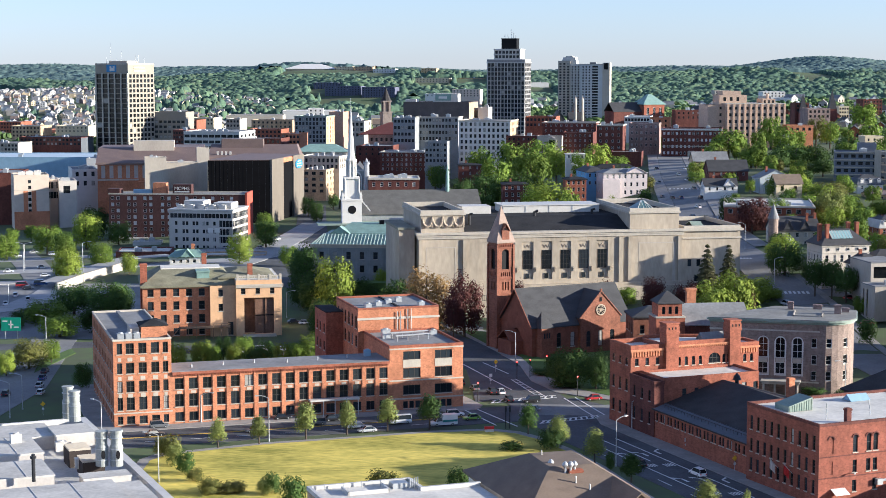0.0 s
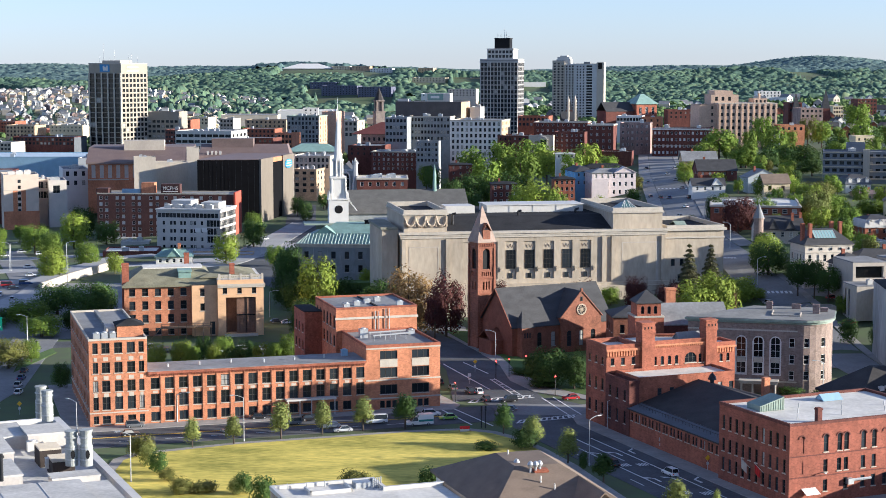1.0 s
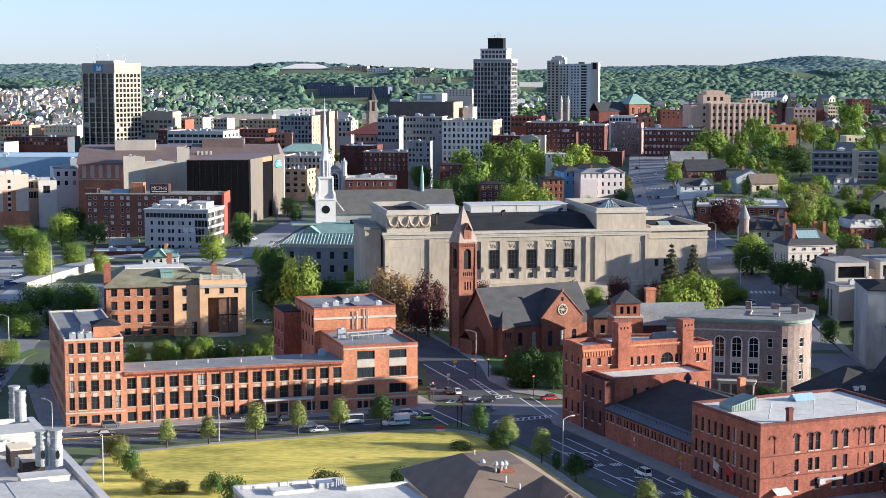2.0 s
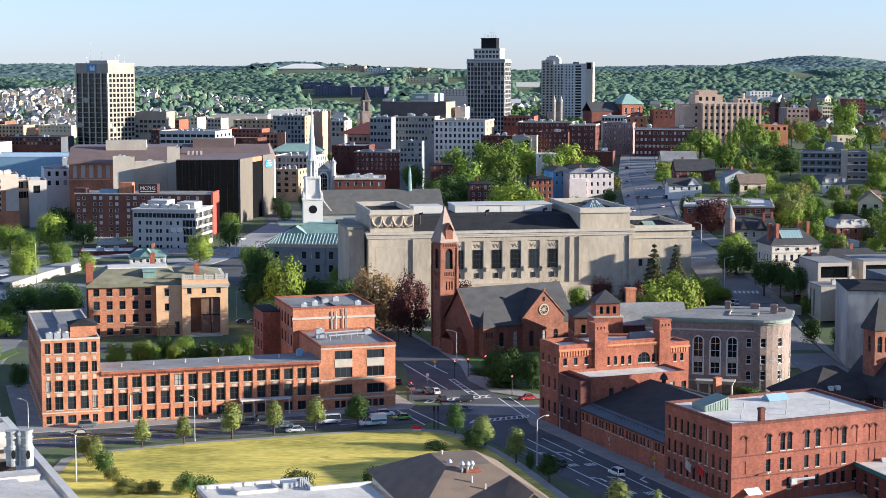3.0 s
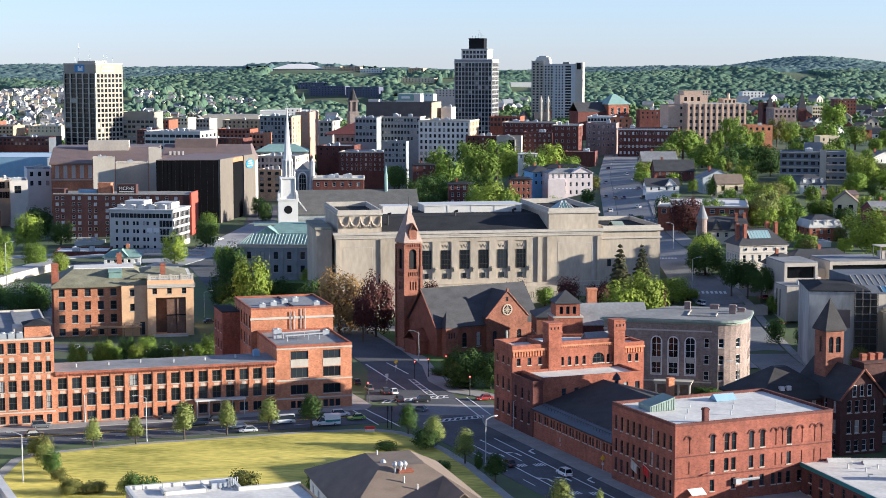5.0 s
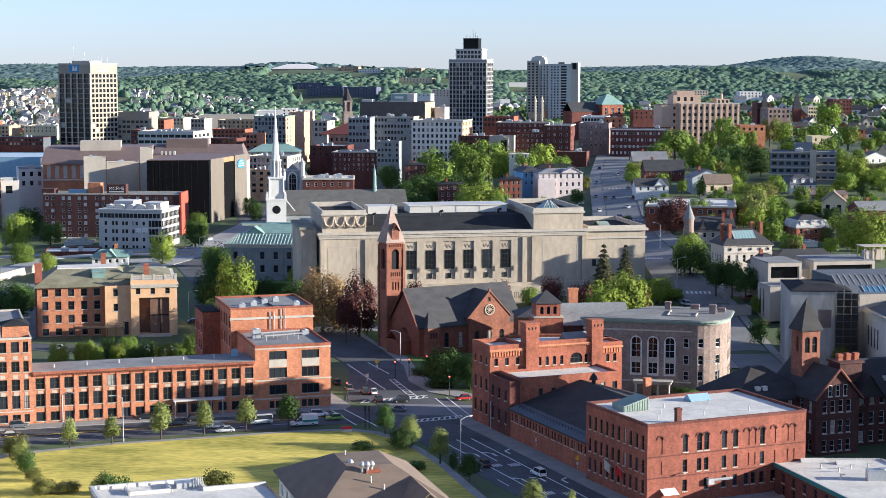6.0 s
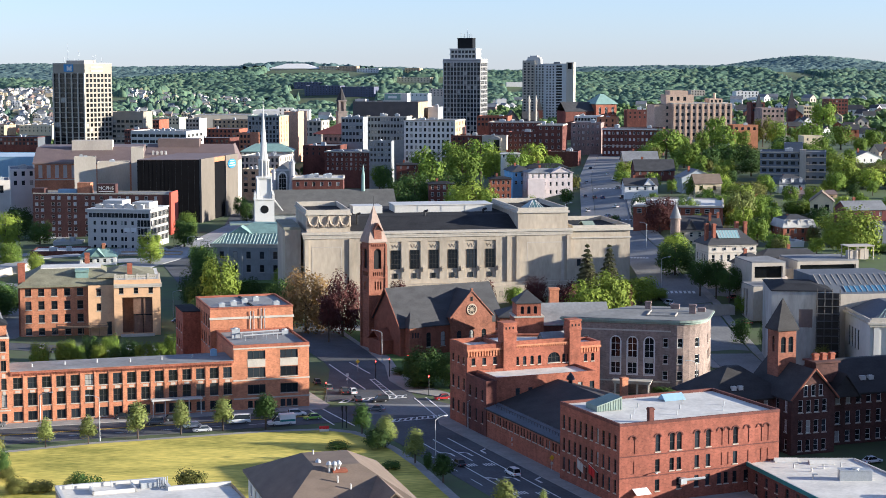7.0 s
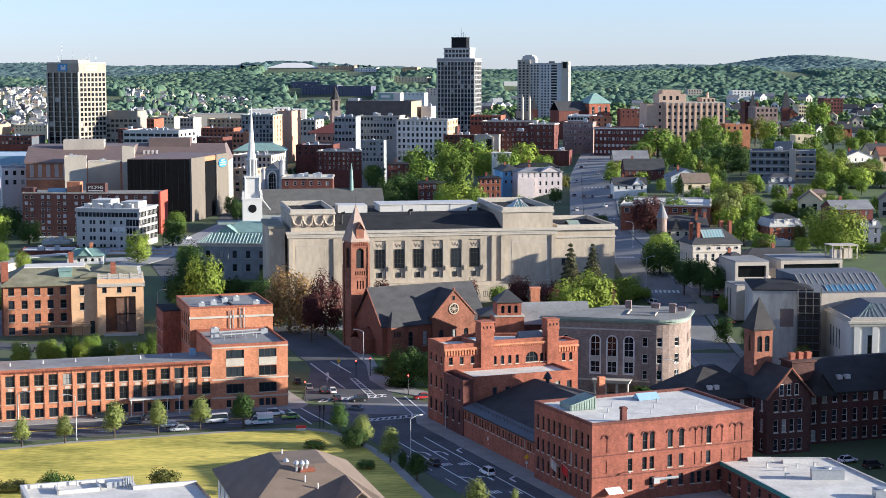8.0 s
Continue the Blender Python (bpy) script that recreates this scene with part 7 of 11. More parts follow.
# hotel, city hall and the centre
block("hotel", "grey stone hotel with cornice and dark windows", -128.1, 1480, 28.3, 46.4, 28, GRANITE, 6, 9, 6, (1.9, 2.6), 3.7, 3, right=STONE_YELLOW, cornice=COPPER_DULL, units=3)
block("tan_building", "blank peach brick wall building", -101.7, 1530, 13.1, 48.5, 30, BRICK_PEACH, 4, 2, 1, (1.2, 1.6), 8, units=2)
block("office_building", "white office with grid windows", -94.9, 1620, 20.8, 37.6, 30, CONCRETE_TAN, 4, 5, 3, (2.4, 3), 5, 2, units=2)


CLOCK_STONE = surface("weathered_grey_stone", (0.20, 0.165, 0.145), 0.9, 0.3, 0.3, 2)


def make_clock_tower():
    x, z = -51.3, 67.3
    t = thing("clock_tower", "slender stone clock tower with pointed top", "tower", x, 1547, 20, 4)
    h = z - 4
    walls(t, rect(-4.2, -4.2, 4.2, 4.2), 0, h - 20, {0: [(3.4, 8 + 7 * k, 1.4, 3, False) for k in range(4)], 3: [(3.4, 8 + 7 * k, 1.4, 3, False) for k in range(4)]}, CLOCK_STONE, (1, 2), FRAME_DARK, GLASS_PLAIN, None, False)
    part("belfry", Geo().box(-4.8, -4.8, h - 20, 4.8, 4.8, h - 18.8).box(-3.4, -3.4, h - 18.8, -1.6, -1.6, h - 10).box(1.6, -3.4, h - 18.8, 3.4, -1.6, h - 10).box(-3.4, 1.6, h - 18.8, -1.6, 3.4, h - 10).box(1.6, 1.6, h - 18.8, 3.4, 3.4, h - 10).box(-1.5, -1.5, h - 18.8, 1.5, 1.5, h - 10).box(-4.2, -4.2, h - 10, 4.2, 4.2, h - 9), CLOCK_STONE, t)
    part("cap", Geo().cone(0, 0, h - 9, h + 3, 4.6, 8), DARK_SLATE, t)
    part("finial", Geo().tube(0, 0, h, h + 5, 0.2, 0.05), BLACK_METAL, t)
    t = thing("city_hall", "brick hall with red tiled pyramid roof", "building", x - 14, 1500, -12, 4)
    walls(t, rect(0, 0, 46, 26), 0, 26, {0: rows_of(46, 10, 2, [(20, 3), (14, 3)])}, BRICK_ROSE, (1, 2), FRAME_DARK, GLASS_PLAIN, None, False)
    part("roof", Geo().hip(-8, 0, 46, 26, 26, 36, 24, 13, 0.8, 0.5), surface("red_tile", (0.17, 0.06, 0.05), 0.8, 0.2, 0.4, 2), t)


make_clock_tower()
def roof_sign(t, w, d, h):
    part("sign_house", Geo().box(w * 0.45, 8, h - 0.5, w * 0.80, 20, h + 6.5), PALE_GREY, t)
    part("sign_panel", Geo().box(w * 0.46, 7.6, h + 1.0, w * 0.70, 7.997, h + 6.0), COPPER, t, "teal sign panel with a white emblem")
    part("sign_emblem", Geo().box(w * 0.51, 7.4, h + 2.6, w * 0.64, 7.59, h + 4.4), WHITE_PAINT, t)
    part("roof_house", Geo().box(w * 0.02, 3, h - 0.5, w * 0.18, 14, h + 2.0), PALE_GREY, t)


block("office_building", "broad dark brown office slab with a roof sign", -31.5, 1368, 53.1, 60.8, 40, SLAB_BROWN, 0, 12, 2, (2.6, 2.6), 9, 3, right=BRICK_TAN, units=4, top=12, extra=roof_sign)
block("office_building", "grey masonry office with many windows", -38.5, 1330, 17.1, 49.4, 30, GRANITE, 0, 6, 4, (2, 2.4), 5, units=4)
block("office_building", "grey masonry office with many windows", -21.7, 1345, 34.1, 49.8, 30, GRANITE, 0, 13, 4, (1.7, 2.4), 4.8, units=6, cornice=STONE_TRIM)
block("office_building", "pale office end wall with flat roof", -13.1, 1240, 16.4, 35, 9, GRANITE, 0, 6, 4, (1.6, 2), 3.8, units=2)
block("white_masonry_building", "white masonry building with rows of windows", 11.6, 1262, 38.2, 49.4, 40, WHITE_PAINT, 3, 11, 7, (1.7, 2.5), 4.3, 6, right=BRICK_TAN, cornice=STONE_TRIM, units=5, sill=STONE_TRIM)
block("white_masonry_building", "small white roof building", 28.1, 1380, 8.2, 56.1, 20, WHITE_METAL, 0, units=2)
block("brick_building", "brown brick rows with flat roof", -46.2, 1252, 43.3, 27, 30, BRICK_DARK, 3, 12, 4, (1.3, 1.9), 3.4, 4, frame_mat=FRAME_WHITE, units=5, cornice=STONE_TRIM)
block("brick_building", "dark brick hall with flat roof", -66, 1300, 25.7, 28.9, 40, BRICK_DARK, 0, 5, 2, units=3)
block("brick_building", "low red brick building with white roof clutter", -39.5, 905, 26.9, 29.9, 26, BRICK_DARK, 2, 6, 2, (1.6, 2.2), 4, units=7, roof=WHITE_ROOF, top=2, frame_mat=FRAME_WHITE, cornice=STONE_TRIM)
block("yellow_building", "yellow brick building with dark windows", -93.9, 1138, 16.5, 20.7, 34, BRICK_TAN, 2, 3, 4, (2.6, 2), 3.9, 4, right=BRICK_TAN, units=4)
block("white_masonry_building", "white arcaded town building", -97.2, 1160, 27.6, 28.5, 34, CONCRETE_TAN, 2, 9, 2, (1.6, 2.6), 4.2, 6, right=STONE_TRIM, units=4, cornice=STONE_TRIM)


def make_green_hall():
    x, y, w, z = -108, 1260, 37.4, 26.6
    t = thing("green_roof_hall", "town hall block with verdigris hipped roof", "building", x, y, 2, 2)
    h = z - 2
    walls(t, rect(0, 0, w, 30), 0, h, {0: rows_of(w, 9, 1.6, [(h - 3.4, 2)])}, STONE_TRIM, (1, 2), FRAME_DARK, GLASS_PLAIN, None, False)
    part("roof", Geo().hip(0, 0, w, 30, h, h + 5, 10, 14, 0.8, 0.5), COPPER, t, "verdigris copper roof")


make_green_hall()


# white steeple and its church, gothic tower behind
def make_steeple_church():
    x, z = -42.4, 18.5
    t = thing("steeple_church", "white wooden steeple with grey church roof", "church", x, 790, 8, gz(x, 790))
    b = z - gz(x, 790)
    walls(t, rect(-4.5, -3.9, 4.5, 3.9), 0, b + 9, {}, WHITE_PAINT, (1, 2), FRAME_WHITE, GLASS_PLAIN, None, True)
    louvre = Geo()
    louvre.face([(1.9 * math.cos(2 * math.pi * k / 20), -3.96, b + 4.8 + 1.9 * math.sin(2 * math.pi * k / 20)) for k in range(20)])
    part("round_louvre", louvre, DARK_PANEL, t, "dark round louvre")
    part("steeple_stage", Geo().box(-4.9, -4.3, b + 9, 4.9, 4.3, b + 9.8).box(-3.1, -2.9, b + 9.8, 3.1, 2.9, b + 19).box(-3.7, -3.5, b + 19, 3.7, 3.5, b + 19.9), WHITE_PAINT, t)
    for sx in (-1, 1):
        for sy in (-1, 1):
            part("corner_column", Geo().tube(sx * 3.2, sy * 3.0, b + 9.8, b + 19, 0.45, n=10), WHITE_PAINT, t)
            part("pinnacle", Geo().box(sx * 4.2 - 0.5, sy * 3.6 - 0.5, b + 9.8, sx * 4.2 + 0.5, sy * 3.6 + 0.5, b + 11.4).cone(sx * 4.2, sy * 3.6, b + 11.4, b + 13.4, 0.8), WHITE_PAINT, t)
    for k in range(8):
        a = 2 * math.pi * (k + 0.5) / 8
        part("lantern_column", Geo().tube(2.2 * math.cos(a), 2.2 * math.sin(a), b + 19.9, b + 27, 0.42, n=6), WHITE_PAINT, t)
    oct_ = Geo().tube(0, 0, b + 19.9, b + 27, 1.9, n=8).tube(0, 0, b + 27, b + 27.8, 2.8, n=8).tube(0, 0, b + 27.8, b + 29.6, 2.1, 1.9, 8)
    part("lantern", oct_, WHITE_PAINT, t, "white octagonal lantern")
    part("spire", Geo().tube(0, 0, b + 29.6, b + 52, 1.75, 0.12, 8), WHITE_PAINT, t, "white octagonal spire")
    part("vane", Geo().tube(0, 0, b + 52, b + 56, 0.12, 0.06), GALVANISED, t)
    bt = Geo()
    bt.box(5.6, 2, b + 4, 10, 3, b + 5)
    part("stair_rail", Geo().beam((4.6, -3, b + 9), (8.5, -3, b + 4), 0.35, 4), WHITE_PAINT, t)
    h = b + 2
    walls(t, rect(-2, 6, 46, 34), 0, h, {0: rows_of(48, 7, 2, [(3, 6)])}, GRANITE, (2, 3), FRAME_WHITE, GLASS_PLAIN, None, False, name="nave_wall")
    part("nave_roof", Geo().gable(-2, 6, 62, 40, h, h + 9.5, "x", 0.8, 0.4), surface("grey_shingle", (0.10, 0.096, 0.088), 0.9, 0.25, 0.3, 2), t, "grey shingled nave roof")
    part("flat_roof", Geo().box(-16, -8, h - 4, 50, 6, h - 3.4), COPPER_DULL, t)
    x, z = -7.1, 43.6
    part("fleche", Geo().tube(48, 22, h + 8, h + 16, 1.0, 0.8, 8).tube(48, 22, h + 16, h + 22, 0.9, 0.05, 8), COPPER, t, "slim verdigris fleche")
    stone = surface("pale_gothic_stone", (0.40, 0.40, 0.40), 0.85, 0.15, 0.4, 2)
    t = thing("gothic_church", "grey gothic church front with white traceried window", "church", -51.5, 925, 0, gz(-45, 925) - 1)
    h = 33 - gz(-45, 925)
    front = Geo()
    facade(front, (0, 0), (10, 0), 0, h, [(3.0, h - 13.5, 4.0, 12.5, True, None)], 0.6)
    facade(front, (10, 0), (10, 34), 0, h - 3), facade(front, (0, 34), (0, 0), 0, h - 3)
    front.face([(0, 0, h), (10, 0, h), (5, 0, h + 4.5)])
    part("front_wall", front, GRANITE, t)
    window(t, pose(3.0, 0.1, h - 13.5), 4.0, 12.5, (3, 5), FRAME_WHITE, GLASS_PLAIN)
    arch = Geo()
    for k in range(8):
        a, b = math.pi * k / 8, math.pi * (k + 1) / 8
        arch.beam((5 + 2.3 * math.cos(a), -0.15, h - 3 + 3.0 * math.sin(a)), (5 + 2.3 * math.cos(b), -0.15, h - 3 + 3.0 * math.sin(b)), 0.4, 5)
    arch.box(2.4, -0.5, h - 13.5, 2.95, -0.01, h - 3).box(7.05, -0.5, h - 13.5, 7.6, -0.01, h - 3)
    part("window_arch", arch, WHITE_PAINT, t)
    for u, r, top in ((0.2, 1.1, h + 2.6), (10.2, 1.5, h + 7.4)):
        g = Geo().tube(u, 0, 0, h - 6, r * 1.2, n=8).tube(u, 0, h - 6, top - 3, r, n=8).tube(u, 0, top - 3, top - 2.4, r * 1.25, n=8)
        for k in range(4):
            a = math.pi / 2 * k + 0.4
            g.cone(u + r * math.cos(a), r * math.sin(a), top - 2.4, top - 0.6, 0.45)
        g.cone(u, 0, top - 2.4, top + 0.6, r * 0.9, 8)
        part("turret", g, stone, t, "pale stone turret with pinnacles")
    part("parapet", Geo().box(0.6, -0.3, h + 0.6, 9.4, 0.3, h + 1.5), stone, t)
    part("nave_roof", Geo().gable(0, 0.6, 10, 34, h - 3, h + 4, "y", 0.4, 0.3), SLATE, t)


make_steeple_church()


def make_granite_court():
    x, y, w, z = -52.7, 688, 36.3, 17.5
    t = thing("granite_courthouse", "grey granite building with ribbed green copper roof", "building", x, y, -6, gz(x, y) - 1)
    h = z - gz(x, y) + 1
    w += 4
    hs = rows_of(w, 7, 1.8, [(h - 5.8, 2.9), (h - 11.2, 2.9)])
    walls(t, rect(0, 0, w, 30), 0, h, {0: hs, 3: rows_of(30, 5, 1.8, [(h - 5.8, 2.9), (h - 11.2, 2.9)])}, GRANITE, (1, 2), FRAME_DARK, GLASS_PLAIN, STONE_TRIM)
    for k in range(8):
        part("pilaster", Geo().box(0.2 + k * (w - 1.2) / 7, -0.3, 0, 1.0 + k * (w - 1.2) / 7, -0.003, h - 1.2), GRANITE, t)
    part("entablature", Geo().box(-0.5, -0.5, h - 1.2, w + 0.5, -0.003, h).box(-0.8, -0.8, h - 0.1, w + 0.8, 31, h + 0.25), STONE_TRIM, t)
    r = Geo()
    r.face([(-0.8, -0.8, h + 0.25), (w + 0.8, -0.8, h + 0.25), (w + 0.8, 6.5, h + 3.6), (3.5, 6.5, h + 3.6)])
    r.face([(-0.8, 31, h + 0.25), (-0.8, -0.8, h + 0.25), (3.5, 6.5, h + 3.6), (3.5, 26, h + 3.6)])
    r.face([(3.5, 6.5, h + 3.6), (w + 0.8, 6.5, h + 3.6), (w + 0.8, 26, h + 3.6), (3.5, 26, h + 3.6)])
    part("roof", r, COPPER, t, "ribbed verdigris copper roof")
    ribs = Geo()
    for k in range(30):
        a = k / 29 * w
        ribs.beam((a, -0.7, h + 0.35), (max(a, 3.6), 6.5, h + 3.75), 0.2, 4)
    part("roof_ribs", ribs, surface("pale_copper_rib", (0.36, 0.43, 0.38), 0.6, 0.1, 0.3, 2), t)
    part("upper_roof", Geo().hip(7, 9, w, 30, h + 3.8, h + 7.2, 6, 8, 0.4, 0.4), COPPER, t)
    ped = Geo()
    ped.gable(6, 7, 14, 12, h + 3.6, h + 6.4, "y", 0.3, 0.3, wall=0)
    part("pediment", ped, COPPER, t)
    chimney(t, 25, 16, h + 4, h + 8.6, 2.0, 1.6, DARK_PANEL)


make_granite_court()


# buildings up the hill
def arch_front(t, w, d, h):
    part("arch_frame", Geo().box(w * 0.42, -1.2, 0, w * 0.48, -0.003, h - 3).box(w * 0.72, -1.2, 0, w * 0.78, -0.003, h - 3).box(w * 0.4, -1.4, h - 3, w * 0.8, -0.003, h - 1.4), STONE_TRIM, t)
    g = Geo()
    for k in range(10):
        a, b = math.pi * k / 10, math.pi * (k + 1) / 10
        g.beam((w * 0.6 + w * 0.17 * math.cos(a), -0.9, h - 4 + w * 0.17 * math.sin(a)), (w * 0.6 + w * 0.17 * math.cos(b), -0.9, h - 4 + w * 0.17 * math.sin(b)), 0.7, 6)
    part("arch", g, STONE_TRIM, t)
    part("arch_glass", Geo().box(w * 0.48, -0.4, 0, w * 0.72, -0.2, h - 3), GLASS_PLAIN, t)


block("arched_front_building", "pale stone front with a tall arch", 68.7, 1250, 18, 38.6, 8, STONE_TRIM, 3, units=1, extra=arch_front)
block("brick_building", "dark brown low brick building", 46.1, 1255, 22.4, 38.4, 22, BRICK_DARK, 3, 6, 3, units=2)
block("brick_building", "dark red brick building with small windows", 74.3, 1282, 40, 47.5, 24, BRICK_DARK, 3, 10, 3, (1.4, 1.8), 4, frame_mat=FRAME_WHITE, units=5, cornice=STONE_TRIM)
block("brick_building", "red brick row by the street", 87.5, 1255, 22.3, 40.9, 20, BRICK_DARK, 3, 6, 4, (1.3, 1.8), 3.6, frame_mat=FRAME_WHITE, units=2)
block("brick_building", "dark red brick apartment row", 103, 1150, 17.4, 49.9, 26, BRICK_DARK, 3, 4, 4, (1.3, 1.9), 4.2, 3, frame_mat=FRAME_WHITE, units=2, cornice=STONE_TRIM)
block("brick_building", "brown brick apartment row with bays", 128.9, 1190, 20.7, 49.7, 24, BRICK_ROSE, 3, 6, 4, (1.3, 1.8), 4.2, frame_mat=FRAME_WHITE, units=1)
block("low_building", "long white roofed low building", 106.4, 1090, 19.8, 35, 16, BRICK_DARK, 3, roof=WHITE_ROOF, units=2)


def stone_lines(t, w, d, h):
    part("porch", Geo().box(w * 0.44, -1.5, 0, w * 0.56, -0.003, 5), STONE_TRIM, t)
    band(t, 0, 0, w, d, h - 12.2, h - 11.7, 0.2, STONE_TRIM, "string_course", (0,))
    band(t, 0, 0, w, d, h - 1.2, h - 0.2, 0.5, WHITE_PAINT, "cornice", (0, 3))


block("apartment_house", "dark brick apartment house with white trim", 148.5, 1165, 40.2, 47.1, 26, BRICK_DARK, 2, 14, 4, (1.4, 1.9), 4.4, 0, frame_mat=FRAME_WHITE, units=3, extra=stone_lines, glass=glazing("pale_sash_glass", blinds=0.6, blind_rgb=(0.6, 0.6, 0.58)), top=2.4)
block("brick_building", "orange brick house block with flat roof", 156.6, 1300, 14.9, 50.3, 20, BRICK_ORANGE, 2, 3, 2, units=1)
block("brick_building", "dark brick block on the hill", 192.4, 1420, 25.2, 52.8, 20, BRICK_DARK, 2, 6, 2, units=3)


def make_hospital():
    x, y, w, z = 212.9, 1290, 45, 60.8
    t = thing("hospital", "broad buff brick block with stepped top", "building", x, y, 3, gz(x, y) - 2)
    h = z - gz(x, y) + 2
    buff = brickwork("buff_brick", (0.47, 0.34, 0.25), 0.12)
    rs = [(h - 4.2 - 5.0 * k, 2.3) for k in range(6) if h - 4.2 - 5.0 * k > 1]
    walls(t, rect(0, 0, w, 40), 0, h, {0: rows_of(w, 10, 1.9, rs, 2)}, buff, (1, 2), FRAME_DARK, GLASS_PLAIN, None, False)
    walls(t, rect(-13, 6, -0.003, 40), 0, h - 1, {0: [(9, zz, 1.6, 2.2, False) for zz, _ in rs]}, buff, (1, 2), FRAME_DARK, GLASS_PLAIN, None, False)
    walls(t, rect(-3, 12, 18, 36), h - 1, h + 6.5, {0: [(3 + 5 * k, h + 2, 2.2, 3, False) for k in range(3)]}, buff, (1, 2), FRAME_DARK, GLASS_PLAIN, None, False)
    walls(t, rect(0, 14, 14, 34), h + 6.4, h + 9.5, {}, buff)
    walls(t, rect(30, 12, 40, 30), h - 1, h + 3.6, {0: rows_of(10, 3, 1.6, [(h + 0.6, 2)])}, buff, (1, 2), FRAME_DARK, GLASS_PLAIN, None, False)
    part("roof", Geo().box(0, 0, h, w, 40, h + 0.5), STONE_TRIM, t)
    for k in range(11):
        part("fin", Geo().box(0.4 + k * 4.3, -0.4, 0, 1.2 + k * 4.3, -0.003, h), buff, t)
    part("stack", Geo().tube(36, 22, h + 3, h + 7.5, 1.0), buff, t)


make_hospital()


def make_green_pyramid():
    x, y, w, z = 168.1, 1436, 18.9, 57.6
    t = thing("green_roof_building", "brick building with green pyramid roof", "building", x, y, 20, gz(x, y))
    h = z - gz(x, y)
    walls(t, rect(0, 0, w, 20), 0, h, {0: rows_of(w, 3, 2.4, [(h - 9, 6)])}, BRICK, (2, 2), FRAME_WHITE, GLASS_PLAIN, None, False)
    part("roof", Geo().hip(0, 0, w, 20, h, h + 8, 9, 9.8, 1.0, 0.5), COPPER, t, "verdigris pyramid roof")
    walls(t, rect(-26, 4, -0.003, 22), 0, h - 6, {}, BRICK_DARK)
    part("side_roof", Geo().gable(-26, 4, 0, 22, h - 6, h + 1, "x", 0.6, 0.4), SLATE, t)


make_green_pyramid()


def make_dark_gables():
    x, z = 93.5, 46.4
    t = thing("gothic_chapel", "dark slate gabled chapel with pinnacles", "church", x, 1480, 3, gz(x, 1480))
    h = z - gz(x, 1480)
    part("body", Geo().box(0, 0, 0, 14, 24, h - 6).gable(0, 0, 14, 24, h - 6, h + 4, "y", 0.3, 0.3, wall=0).box(16, 4, 0, 30, 20, h - 4).gable(16, 4, 30, 20, h - 4, h + 3, "x", 0.3, 0.3, wall=0), SLATE, t)
    for u in (21, 27):
        part("pinnacle", Geo().tube(u, 2, 0, h + 12, 1.3, 1.1, 8).cone(u, 2, h + 12, h + 18, 1.6, 8), STONE_TRIM, t)


make_dark_gables()


def glazed_bands(t, w, d, h):
    part("shaft", Geo().box(w * 0.60, -2.4, 0, w * 0.70, -0.003, h + 1.2), CONCRETE, t)
    for k in range(4):
        part("floor_band", Geo().box(0, -0.7, h - 0.8 - 3.9 * k, w * 0.59, -0.003, h - 0.2 - 3.9 * k), CONCRETE, t)
        part("floor_band", Geo().box(w * 0.71, -0.7, h - 3.2 - 3.9 * k, w, -0.003, h - 2.6 - 3.9 * k), CONCRETE, t)


block("grey_apartment_block", "blue-grey apartment block darkened with shade, with floor bands", 211.5, 925, 34.8, 43.2, 20, GREY_BLUE_SHADED, -12, 9, 4, (2.4, 1.8), 3.9, units=3, extra=glazed_bands, glass=GLASS_PLAIN, left_cols=3)
block("grey_apartment_block", "upper part of a grey apartment block", 227, 938, 9.9, 46.9, 14, GREY_BLUE_SHADED, -12, units=0)
block("cream_house", "cream rendered house behind trees", 278.1, 1130, 12.7, 43.1, 14, CREAM, 4, 3, 3, (1.2, 1.6), 4, units=0)

